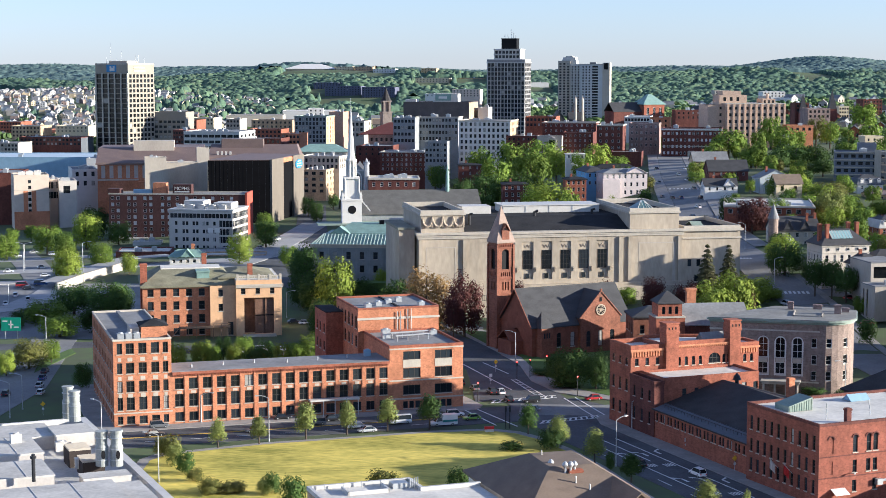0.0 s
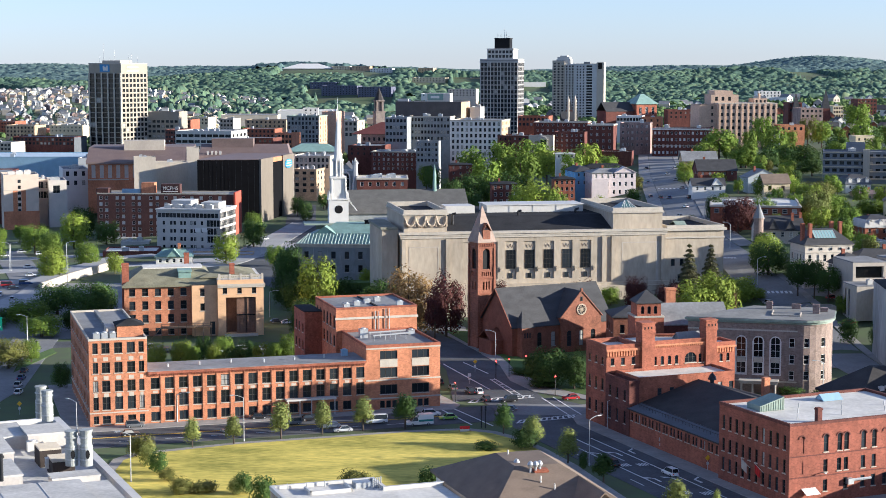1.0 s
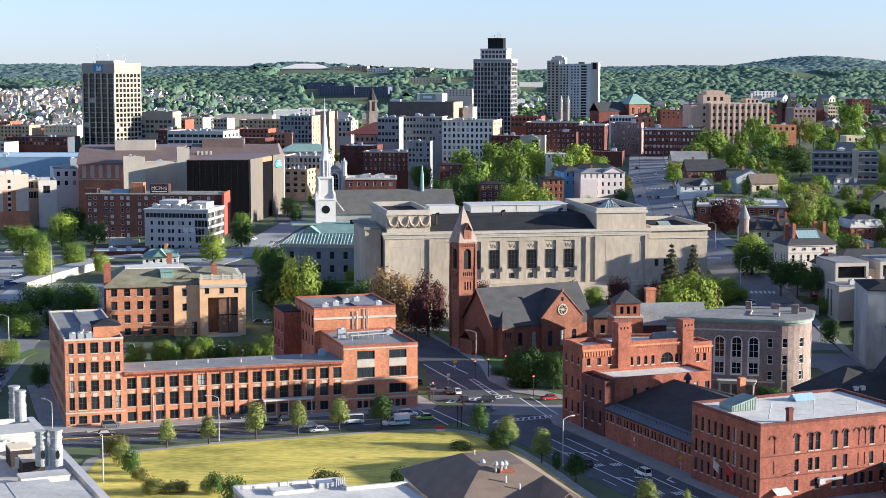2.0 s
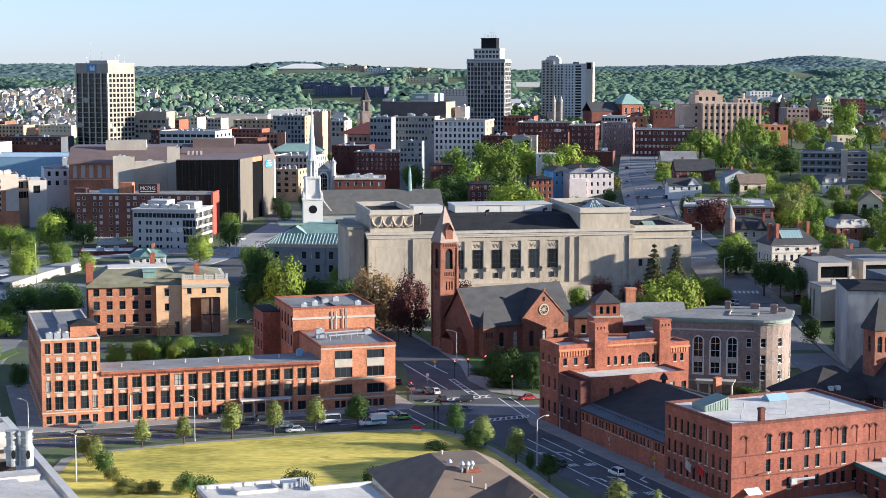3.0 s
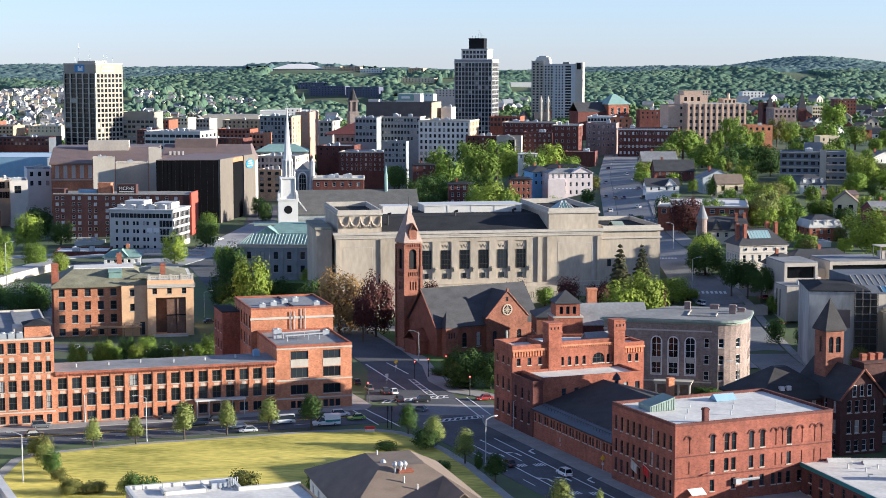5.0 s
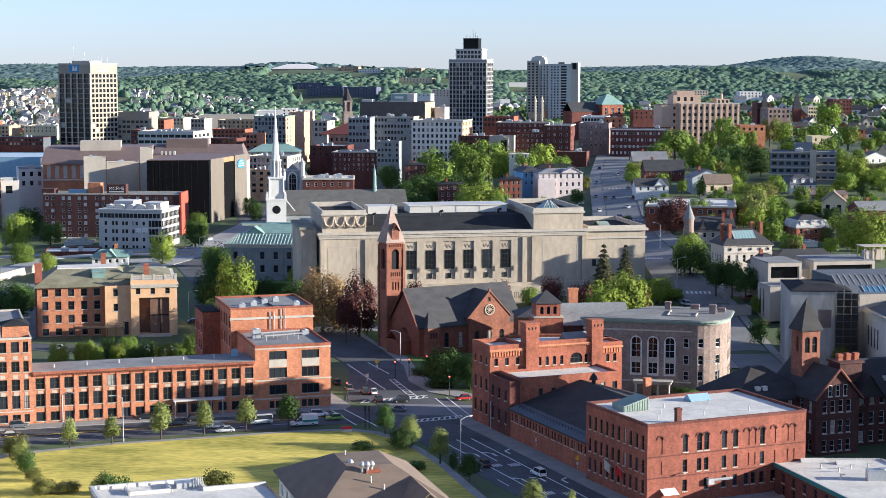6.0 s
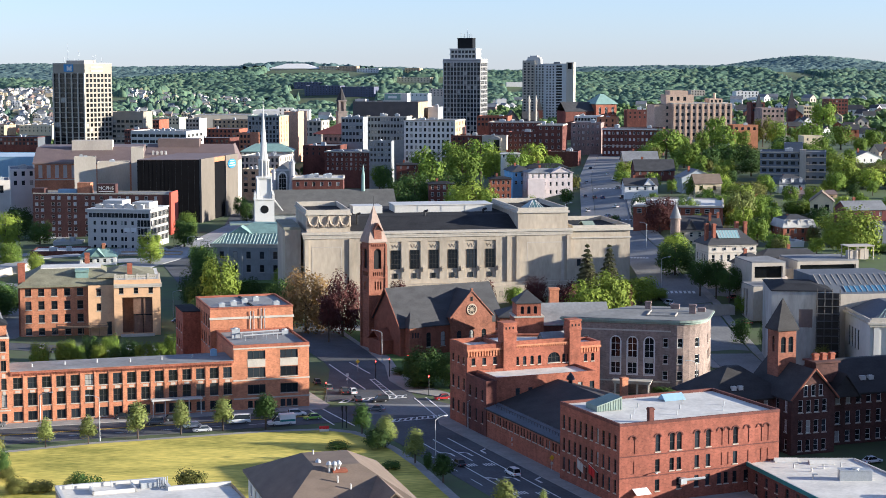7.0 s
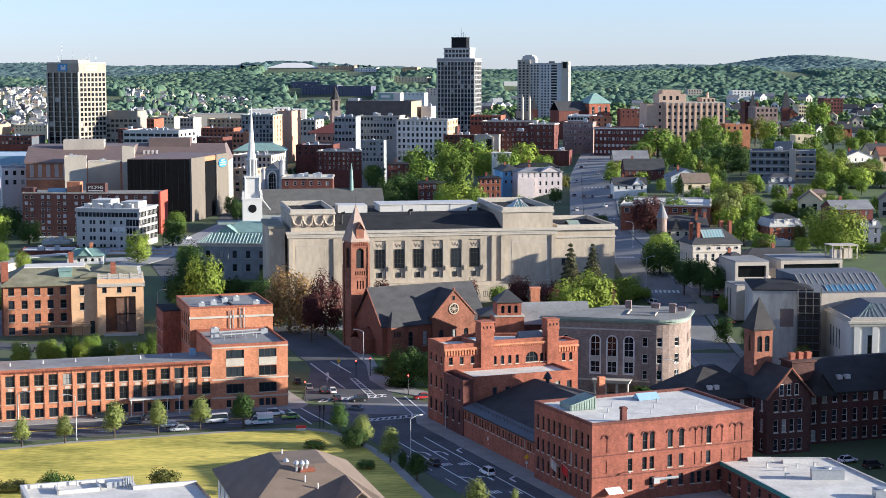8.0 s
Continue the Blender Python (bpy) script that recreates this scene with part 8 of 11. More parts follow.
# ---------------------------------------------------------------- houses on the hill and the museum quarter
def house(name, label, x, y, w, ztop, d, mat, roof_mat=None, turn=0.0, shape="gable_x", rise=3.0, cols=4, rows=2, floor=3.2, win=(1.1, 1.7), frame_mat=None, side_cols=3, chimneys=((0.3, 0.5),), category="house", extra=None, split=True, first=0.8):
    """A house with pitched roof; ztop is the height of its eaves."""
    t = thing(name, label, category, x, y, turn, gz(x, y) - 1.0)
    FOOT.append((x, y, w, d))
    h = max(3.0, ztop - gz(x, y) + 1.0)
    rs = [(h - first - k * floor - win[1], win[1]) for k in range(rows) if h - first - k * floor - win[1] > 0.4]
    hs = {0: rows_of(w, cols, win[0], rs)}
    if side_cols:
        hs[1] = rows_of(d, side_cols, win[0], rs)
        hs[3] = rows_of(d, side_cols, win[0], rs)
    walls(t, rect(0, 0, w, d), 0, h, hs, mat, (1, 2), frame_mat or FRAME_WHITE, GLASS, None, split)
    roof_mat = roof_mat or SLATE
    if shape == "hip":
        part("roof", Geo().hip(0, 0, w, d, h, h + rise, min(w, d) * 0.42, min(w, d) * 0.48, 0.6, 0.3), roof_mat, t)
    elif shape == "mansard":
        part("roof", Geo().hip(0, 0, w, d, h, h + rise, 1.2, 1.2, 0.5, 0.4), roof_mat, t)
        part("roof_top", Geo().hip(1.2, 1.2, w - 1.2, d - 1.2, h + rise, h + rise + 1.7, w * 0.3, d * 0.4, 0.3, 0.15), SLATE, t)
        n = max(2, int(w / 4))
        for k in range(n):
            u = (k + 0.5) * w / n
            part("dormer", Geo().box(u - 0.8, -0.2, h + 0.3, u + 0.8, 1.6, h + 2.3).gable(u - 0.8, -0.2, u + 0.8, 1.8, h + 2.3, h + 3.0, "y", 0.15, 0.12), WHITE_PAINT, t)
            window(t, pose(u - 0.5, -0.26, h + 0.6), 1.0, 1.5, (1, 2), FRAME_WHITE, GLASS, None, True, 0.02)
    else:
        a = shape[-1]
        g = Geo().gable(0, 0, w, d, h, h + rise, a, 0.5, 0.25)
        part("roof", g, roof_mat, t)
        if a == "x":
            ends = [[(xx, 0, h), (xx, d, h), (xx, d / 2, h + rise)] for xx in (0, w)]
        else:
            ends = [[(0, yy, h), (w, yy, h), (w / 2, yy, h + rise)] for yy in (0, d)]
        for q in ends:
            e = Geo()
            e.face(q)
            part("gable_wall", e, mat, t)
    for cu, cv in chimneys:
        chimney(t, w * cu, d * cv, h, h + rise + 1.6, 1.0, 0.9, BRICK)
    if extra:
        extra(t, w, d, h)
    return t


def pediment(t, w, d, h):
    part("front_gable", Geo().gable(w * 0.52, -0.6, w * 0.98, 5, h, h + 2.8, "y", 0.4, 0.25, wall=0), PALE_PINK, t)
    part("porch", Geo().box(-0.8, -2.6, 0, w * 0.35, -0.02, h - 3.4), PALE_PINK, t)


house("pink_house", "pale pink house with pediment and flat roof", 86.3, 920, 24.3, 31.9, 16, PALE_PINK, GREY_ROOF, 9, "hip", 2.0, 7, 3, 4.3, (1.2, 2.2), extra=pediment)
house("blue_house", "pale blue house with dark roof", 78.4, 935, 10.5, 31.6, 24, PALE_BLUE, SLATE, 9, "hip", 2.5, 3, 2, 4.2, (1.2, 2.0))
house("brick_town_house", "red brick house with white sash windows", 65.6, 915, 11.2, 28.9, 14, BRICK, DARK_ROOF, 2, "hip", 1.0, 4, 3, 3.6, (1.3, 2.0))
house("brick_town_house", "dark brick house with flat roof", 32.6, 930, 13.8, 25.2, 14, BRICK_DARK, DARK_ROOF, 2, "hip", 1.0, 4, 3, 3.8, (1.5, 2.2))
house("brick_town_house", "dark brick house among trees", 10.2, 1105, 14.6, 25.6, 14, BRICK_DARK, DARK_ROOF, 2, "hip", 1.0, 3, 3, 3.8)
house("dark_roof_house", "house with long dark flat roof", 88.5, 1000, 25.7, 29.6, 14, WHITE_PAINT, DARK_ROOF, 2, "hip", 2.4, 4, 1)
house("white_house", "white clapboard house with dark gable roof", 131.9, 862, 16.8, 29.2, 10, WHITE_PAINT, SLATE, 3, "gable_x", 3.2, 4, 1, extra=lambda t, w, d, h: part("cross_gable", Geo().gable(w * 0.58, -0.8, w * 0.92, 4, h, h + 3.0, "y", 0.3, 0.2, wall=0), WHITE_PAINT, t))
house("brick_house", "dark brick house with gabled roof", 145.4, 935, 21.6, 32.2, 14, BRICK_DARK, SLATE, 3, "gable_x", 5.5, 5, 1, chimneys=((0.2, 0.5),))
house("brick_house", "grey-roofed house among trees", 144.3, 985, 20.1, 34.7, 14, BRICK_TAN, GREY_ROOF, 3, "gable_x", 5, 4, 1)
house("grey_house", "grey house with pale roof among trees", 163.1, 880, 17.4, 31.8, 12, surface("grey_clapboard", (0.33, 0.36, 0.38), 0.8, 0.1, 0.4, 3), GREY_ROOF, 10, "gable_y", 4, 3, 1)
block("shop_row", "long low brick shop row with broad white roof", 124.7, 757, 39.2, 27.6, 46, BRICK, -9, 9, 1, (2.2, 2), 3, roof=WHITE_ROOF, units=6, frame_mat=FRAME_WHITE, cornice=STONE_TRIM)


def round_turret(t, w, d, h):
    g = Geo().tube(-1.0, -0.5, 0, h + 4.8, 2.0, n=16).tube(-1.0, -0.5, h + 4.8, h + 5.2, 2.4, n=16)
    part("turret", g, GREY_BRICK, t, "round stone turret")
    part("turret_cap", Geo().cone(-1.0, -0.5, h + 5.2, h + 11.5, 2.4, 16), GREY_ROOF, t, "grey conical turret cap")
    for k in range(2):
        part("gable_dormer", Geo().gable(3.5 + 7 * k, -0.4, 7.5 + 7 * k, 4, h + 0.5, h + 4.2, "y", 0.2, 0.2, wall=0), SLATE, t)


house("turreted_house", "stone mansion with round turret and slate roof", 137, 703, 18.6, 21.6, 16, STONE_TRIM, SLATE, 3, "gable_x", 5.2, 5, 2, 3.6, (1.4, 2.0), chimneys=((0.75, 0.3), (0.95, 0.4)), extra=round_turret)


def mansion_extra(t, w, d, h):
    s = Geo()
    s.face([(4.4, 1.5, h + 2.02), (12.4, 1.5, h + 2.02), (12.4, 4.8, h + 4.55), (4.4, 4.8, h + 4.55)])
    sk = part("roof_glazing", s, TEAL_GLASS, t, "sloped glazed skylight")
    for k in range(8):
        u = 4.4 + 8.0 * k / 7
        part("glazing_bar", Geo().beam((u, 1.5, h + 2.06), (u, 4.8, h + 4.59), 0.09, 4), WHITE_METAL, sk)
    for u in (2.2, 6.0, 9.8, 13.4, 16.4):
        ring_ = part("round_window", Geo().beam((u, -0.14, h - 1.7), (u, -0.003, h - 1.7), 0.62, 14), FRAME_WHITE, t)
        part("pane", Geo().beam((u, -0.19, h - 1.7), (u, -0.143, h - 1.7), 0.4, 14), GLASS_PLAIN, ring_)
    band(t, 0, 0, w, d, h - 0.6, h, 0.5, STONE_TRIM, "cornice", (0, 1, 3))
    band(t, 0, 0, w, d, h - 3.1, h - 2.8, 0.2, STONE_TRIM, "string_course", (0, 1, 3))
    for cu, cv in ((0.02, 4), (0.13, 2), (0.76, 9), (0.92, 8)):
        chimney(t, w * cu, cv, h, h + 7.2, 1.1, 1.5, BRICK)


MANSION_CREAM = surface("pale_cream_stone", (0.52, 0.46, 0.38), 0.8, 0.12, 0.3, 2)
house("mansion", "cream mansion with slate hip roof and chimneys", 134.5, 604, 18, 26.0, 13, MANSION_CREAM, SLATE, 12, "hip", 5.0, 6, 1, 3.6, (1.2, 2.6), chimneys=(), side_cols=5, extra=mansion_extra, first=3.7)
house("grey_house", "grey house with long dark slate hip roof", 154, 606, 21, 21.2, 9, CONCRETE, SLATE, 8, "hip", 2.6, 5, 2, 3.2, (1.1, 1.5), chimneys=((0.5, 0.4),))
block("low_building", "low white flat-roofed annexe beside a brick house", 178, 690, 9, 18.2, 10, WHITE_PAINT, 10, 2, 1, (2.0, 2.0), 3.4, units=1)
house("white_house", "white house with grey hip roof", 144.4, 590, 8.5, 20.4, 11, WHITE_PAINT, SLATE, 12, "hip", 3.4, 3, 2, 3.2, (1.2, 1.6))
house("brick_mansard", "red brick house with pale mansard roof", 182.6, 713, 14, 22.0, 14, BRICK, surface("pale_slate", (0.40, 0.385, 0.36), 0.7, 0.2, 0.3, 2), 10, "mansard", 3.0, 4, 2, 3.6, (1.2, 1.9))
house("grey_mansard", "blue-grey house with mansard roof", 212.3, 690, 11.5, 23.8, 14, surface("blue_grey_clapboard", (0.10, 0.11, 0.14), 0.8, 0.1, 0.4, 3), BLUE_ROOF, 12, "mansard", 2.6, 3, 3, 3.6, (1.2, 1.9))
house("red_house", "dark red house with shed roofs", 203.7, 690, 16.7, 31.1, 14, surface("dark_red_clapboard", (0.12, 0.034, 0.03), 0.8, 0.1, 0.4, 3), GREY_ROOF, 8, "gable_x", 3, 4, 1, frame_mat=FRAME_WHITE)
house("grey_house", "grey mansard house before the apartment block", 213.3, 880, 14, 28.6, 12, WHITE_PAINT, BLUE_ROOF, 10, "mansard", 3.0, 3, 2, 3.4)
house("white_house", "large white house among trees", 299.1, 1080, 19.6, 31.3, 14, WHITE_PAINT, GREY_ROOF, 12, "gable_y", 4, 4, 2)
house("white_house", "white house with dark roof on the hill", 317.6, 1090, 21.5, 35, 14, CREAM, SLATE, 10, "gable_x", 4, 4, 2)
house("tan_house", "long tan low roofed building", 214.8, 860, 24.5, 21.7, 12, BRICK_TAN, BROWN_METAL, 6, "gable_x", 1.6, 6, 1)
house("grey_house", "small grey house with hip roof", 188.6, 820, 10.8, 22.9, 10, CONCRETE, GREY_ROOF, 8, "hip", 3, 3, 1)
house("white_house", "white house seen between trees", 233.6, 1180, 6.6, 40.7, 8, WHITE_PAINT, GREY_ROOF, 0, "gable_y", 3, 2, 2)
house("white_house", "small white building with flat roof", 76.2, 1060, 11.5, 35.1, 8, WHITE_PAINT, WHITE_ROOF, 0, "hip", 0.6, 4, 1)


def make_concrete_hall():
    x, y, w, z = 144.9, 576, 11.9, 22.6
    t = thing("concrete_museum_wing", "low buff concrete building with deep-framed glazing", "building", x, y, 9, gz(x, y) - 1)
    h = z - gz(x, y) + 1
    for u0, u1, v in ((0, w, 0), (w + 5, w + 27, 2)):
        g = Geo()
        facade(g, (u0, v), (u1, v), 0, h, [(1.0, h - 5.2, u1 - u0 - 2.0, 4.0, False, None)], 1.6)
        q = rect(u0, v, u1, v + 18)
        for k in (1, 2, 3):
            facade(g, q[k], q[(k + 1) % 4], 0, h)
        part("wall", g, CONCRETE, t)
        part("glazing", Geo().box(u0 + 0.9, v + 1.5, h - 5.3, u1 - 0.9, v + 1.7, h - 1.1), GLASS_DEEP, t)
        part("roof", Geo().box(u0, v, h, u1, v + 18, h + 0.4), GREY_ROOF, t)
    walls(t, rect(-3.5, -12, 12, -0.003), 0, h - 6.5, {3: [(2, 1, 1.2, h - 9, False, None), (5, 1, 1.2, h - 9, False, None)]}, CONCRETE)
    part("terrace_roof", Geo().box(-3.4, -11.9, h - 6.6, 12, -0.01, h - 6.2), GREY_ROOF, t)
    walls(t, rect(2, -18, 34, -12.1), 0, h - 7.5, {}, CONCRETE)
    part("lower_roof", Geo().box(2, -18, h - 7.5, 34, -12.1, h - 7.1), GRAVEL_ROOF, t)
    part("link_wall", Geo().box(w, 6, 0, w + 5, 16, h - 3), CONCRETE, t)
    roof_unit(t, 8, -8, h - 6.2, 1.8, 1.6, 2.2, TAN_PANEL)
    roof_unit(t, 1.5, -9, h - 6.2, 1.8, 1.4, 1.6, WHITE_METAL)
    walls(t, rect(-15, -1, -6, 4), 0, 3.6, {}, CONCRETE)
    frame_ = Geo()
    x0 = w + 24
    for k in range(4):
        frame_.tube(x0 + 3 * k, 4, h, h + 4.6, 0.15)
        frame_.tube(x0 + 3 * k, 10, h, h + 4.6, 0.15)
    frame_.box(x0 - 0.4, 3.6, h + 4.6, x0 + 9.4, 10.4, h + 4.9).box(x0 + 1, 5, h, x0 + 4, 9, h + 3).box(x0 + 5, 5.6, h, x0 + 8, 9, h + 3.4)
    part("roof_plant_frame", frame_, CONCRETE, t, "grey framed roof plant")


make_concrete_hall()


WEATHERED = surface("weathered_concrete", (0.34, 0.33, 0.305), 0.9, 0.38, 0.12, 0.7, stretch=(1, 1, 0.3))


def make_museum():
    x, z = 137.1, 23.4
    t = thing("museum_block", "pale grey rendered museum block with dark roof", "building", x, 500, -5, 0)
    h = z
    walls(t, rect(0, 0, 17.5, 26), 0, h, {0: [(8.0, h - 11, 4, 5.4, False, None)]}, WEATHERED)
    part("brown_panel", Geo().box(8.0, 0.15, h - 11, 12, 0.25, h - 5.6), BROWN_METAL, t)
    part("roof", Geo().hip(0, 0, 17.5, 26, h, h + 1.1, 5, 8, 0.2, 0.3), DARK_ROOF, t)
    sc = Geo()
    for i in range(4):
        for j in range(2):
            sc.tube(13 + 2.2 * i, -1.0 - 1.4 * j, 0, h + 0.8, 0.07, n=5)
    for k in range(10):
        for j in range(2):
            sc.beam((13, -1.0 - 1.4 * j, 2.2 * k + 1.4), (19.6, -1.0 - 1.4 * j, 2.2 * k + 1.4), 0.06, 4)
        sc.box(13, -2.4, 2.2 * k + 1.3, 19.6, -1.0, 2.2 * k + 1.36)
    # added dark sheet that lets the planked scaffold read as dark
    part("scaffold_backing", Geo().box(13.1, -0.9, 0.2, 19.5, -0.8, h - 0.6), SCREEN_DARK, t, "dark sheet added behind the scaffold planks")
    part("scaffold", sc, surface("scaffold_steel", (0.10, 0.095, 0.09), 0.6, 0.2, 1, 4, metal=0.4), t, "grey steel scaffold with planks")
    # classical wing
    x, z = 161.3, 16.9
    t = thing("classical_museum", "pale stone classical museum with pilasters", "building", x, 480, 2, 0)
    h = z
    walls(t, rect(0, 0, 34, 36), 0, h, {0: [(5 + 9 * k, 4, 2.6, h - 8, False, (1, 3)) for k in range(3)], 3: [(14 + 3.2 * k, 7, 1.5, h - 11, False, (1, 3)) for k in range(4)]}, MARBLE, (1, 3), FRAME_DARK, GLASS_PLAIN, None)
    for k in range(6):
        part("pilaster", Geo().box(1 + 5.2 * k, -0.5, 0, 2.6 + 5.2 * k, -0.003, h - 1.4), MARBLE, t)
    part("frieze", Geo().box(-0.3, -0.7, h - 1.4, 34.3, -0.003, h - 0.6).box(-0.8, -1.0, h - 0.6, 34.8, 36.5, h), STONE_TRIM, t)
    part("parapet", Geo().box(0.5, 0, h, 33.5, 0.6, h + 1.1).box(0, 0, h, 0.5, 36, h + 0.7), STONE_TRIM, t)
    part("roof", Geo().hip(1.5, 3, 30, 34, h + 0.2, h + 3.4, 8, 9, 0, 0.2), BLUE_ROOF, t, "blue-grey metal hip roof")
    ribs = Geo()
    for k in range(16):
        ribs.beam((3 + 1.6 * k, 3.1, h + 0.35), (min(max(3 + 1.6 * k, 9), 22), 11.8, h + 3.5), 0.06, 4)
    part("roof_glazing", ribs, COPPER, t)
    # sawtooth glass roof behind
    x, z = 153.4, 25.9
    t = thing("glass_roof_hall", "grey ribbed hall with sloped skylights", "building", x, 505, 8, 0)
    h = z
    walls(t, rect(0, 0, 26, 26), 0, h - 4.5, {}, CONCRETE)
    r = Geo()
    r.face([(0, 0, h - 4.5), (26, 0, h - 4.5), (26, 10, h + 0.2), (0, 10, h + 0.2)])
    r.face([(0, 0, h - 4.5), (0, 10, h + 0.2), (0, 10, h - 4.5)])
    r.box(0, 10, h - 4.5, 26, 26, h)
    part("roof", r, BLUE_ROOF, t, "blue-grey ribbed metal roof")
    gl = Geo()
    gl.face([(7.5, 1.0, h - 3.93), (23, 1.0, h - 3.93), (23, 4.0, h - 2.5), (7.5, 4.0, h - 2.5)])
    pane_ = part("skylight", gl, GLASS_BLUE, t, "pale blue sloped skylight")
    for k in range(10):
        part("glazing_bar", Geo().beam((7.5 + 1.72 * k, 1.0, h - 3.85), (7.5 + 1.72 * k, 4.0, h - 2.4), 0.1, 4), WHITE_METAL, pane_)
    for k in range(14):
        part("rib", Geo().beam((0.4 + 1.9 * k, 4.8, h - 2.2), (0.4 + 1.9 * k, 10, h + 0.3), 0.12, 4), CONCRETE, t)


make_museum()


# a slab added out of view, only to cast shade over the school
block("apartment_slab", "unseen plain brick slab added to shade the school", 159, 356, 30, 23.5, 66, BRICK_DARK, 0, 8, 6, (1.6, 1.8), 4, left_cols=10, units=2)

# ---------------------------------------------------------------- trees
def crown_mesh(name, seed, mat, rx, h0, h1, n, leaf, lobes=9, shape="round"):
    """A crown of many small leaf clumps gathered in lobes, with gaps between them."""
    rng = np.random.default_rng(seed)
    hz = (h1 - h0) / 2
    if shape == "cone":
        # whorls of drooping boughs round the stem
        tier = np.floor(16 * (1 - np.sqrt(rng.random(n)))).astype(int)
        reach = rx * (1.02 - np.arange(16)[:, None] / 16) * (0.85 + 0.3 * rng.random((16, 11)))
        bough = rng.integers(0, 11, n)
        along = np.sqrt(rng.random(n))
        r = reach[tier, bough] * along
        a = bough * 2 * np.pi / 11 + tier * 0.37 + rng.normal(0, 0.13, n) / np.maximum(along, 0.3)
        z = h0 + (h1 - h0) * tier / 16 + 0.75 - 0.35 * r * along + rng.normal(0, 0.06, n)
        p = np.stack([r * np.cos(a), r * np.sin(a), z], 1)
        out = np.stack([0.5 * np.cos(a), 0.5 * np.sin(a), 0.8 + 0 * a], 1)
    else:
        k = rng.integers(0, lobes, n)
        ang = np.arange(lobes) * 2.4 + rng.random(lobes) * 0.8
        lev = np.linspace(-0.62, 0.72, lobes) + rng.normal(0, 0.08, lobes)
        wide = np.sqrt(np.clip(1 - lev ** 2, 0.05, 1)) * (0.62 if shape == "round" else 0.62 - 0.42 * (lev + 0.62) / 1.34)
        wide[0] *= 1.1
        centre = np.stack([np.cos(ang) * wide * rx, np.sin(ang) * wide * rx, h0 + hz * (1 + lev)], 1)
        size = rng.uniform(0.40, 0.58, lobes) if lobes < 20 else rng.uniform(0.26, 0.46, lobes)
        d = rng.normal(size=(n, 3))
        d /= np.linalg.norm(d, axis=1)[:, None]
        rad = (0.66 + 0.34 * rng.random(n) ** 0.6) * size[k] * (1 + 0.12 * rng.normal(size=n))
        rad[: n // 6] *= 0.45
        p = centre[k] + d * rad[:, None] * np.array([rx, rx, min(hz, rx * 1.15)])
        whole = p - np.array([0, 0, h0 + hz * 0.8])
        whole /= np.linalg.norm(whole, axis=1)[:, None] + 1e-6
        out = 0.55 * d + 0.75 * whole
    nrm = out + rng.normal(0, 0.2, (n, 3))
    nrm /= np.linalg.norm(nrm, axis=1)[:, None]
    t = np.cross(nrm, rng.normal(size=(n, 3)))
    t /= np.linalg.norm(t, axis=1)[:, None]
    b = np.cross(nrm, t)
    s = leaf * rng.uniform(0.55, 1.25, n)[:, None]
    bend = nrm * s * 0.25
    v = np.concatenate([p - t * s - bend, p - b * s * 0.7, p + t * s - bend, p + b * s * 0.8], 0)
    i = np.arange(n)
    f = np.stack([i, i + n, i + 2 * n, i + 3 * n], 1)
    me = bpy.data.meshes.new(name)
    me.from_pydata(v.tolist(), [], f.tolist())
    me.materials.append(mat)
    return me


def trunk_geo(seed, h, r, spread, first=0.35):
    rng = random.Random(seed)
    g = Geo()
    g.tube(0, 0, -0.3, h * first, r, r * 0.75, 8).tube(0, 0, h * first, h * 0.86, r * 0.75, r * 0.18, 7)
    for k in range(7):
        a = k * 2.4 + rng.random()
        z = h * (first + 0.45 * k / 7)
        l = spread * rng.uniform(0.55, 0.85) * (1 - 0.3 * k / 7)
        g.beam((0, 0, z), (l * math.cos(a), l * math.sin(a), z + l * rng.uniform(0.5, 0.9)), r * 0.34, 5, 0, r * 0.1)
    return g


LEAVES = {"green": LEAF_GREEN, "dark": LEAF_DARK, "light": LEAF_LIGHT, "olive": LEAF_OLIVE, "sage": LEAF_SAGE, "copper": LEAF_COPPER, "russet": LEAF_RUSSET, "needle": NEEDLES}
LOOK = {"green": "fresh green", "dark": "dark green", "light": "light green", "olive": "olive green", "sage": "sage green", "copper": "copper-purple", "russet": "russet brown", "needle": "dark needled"}
TREES = {}


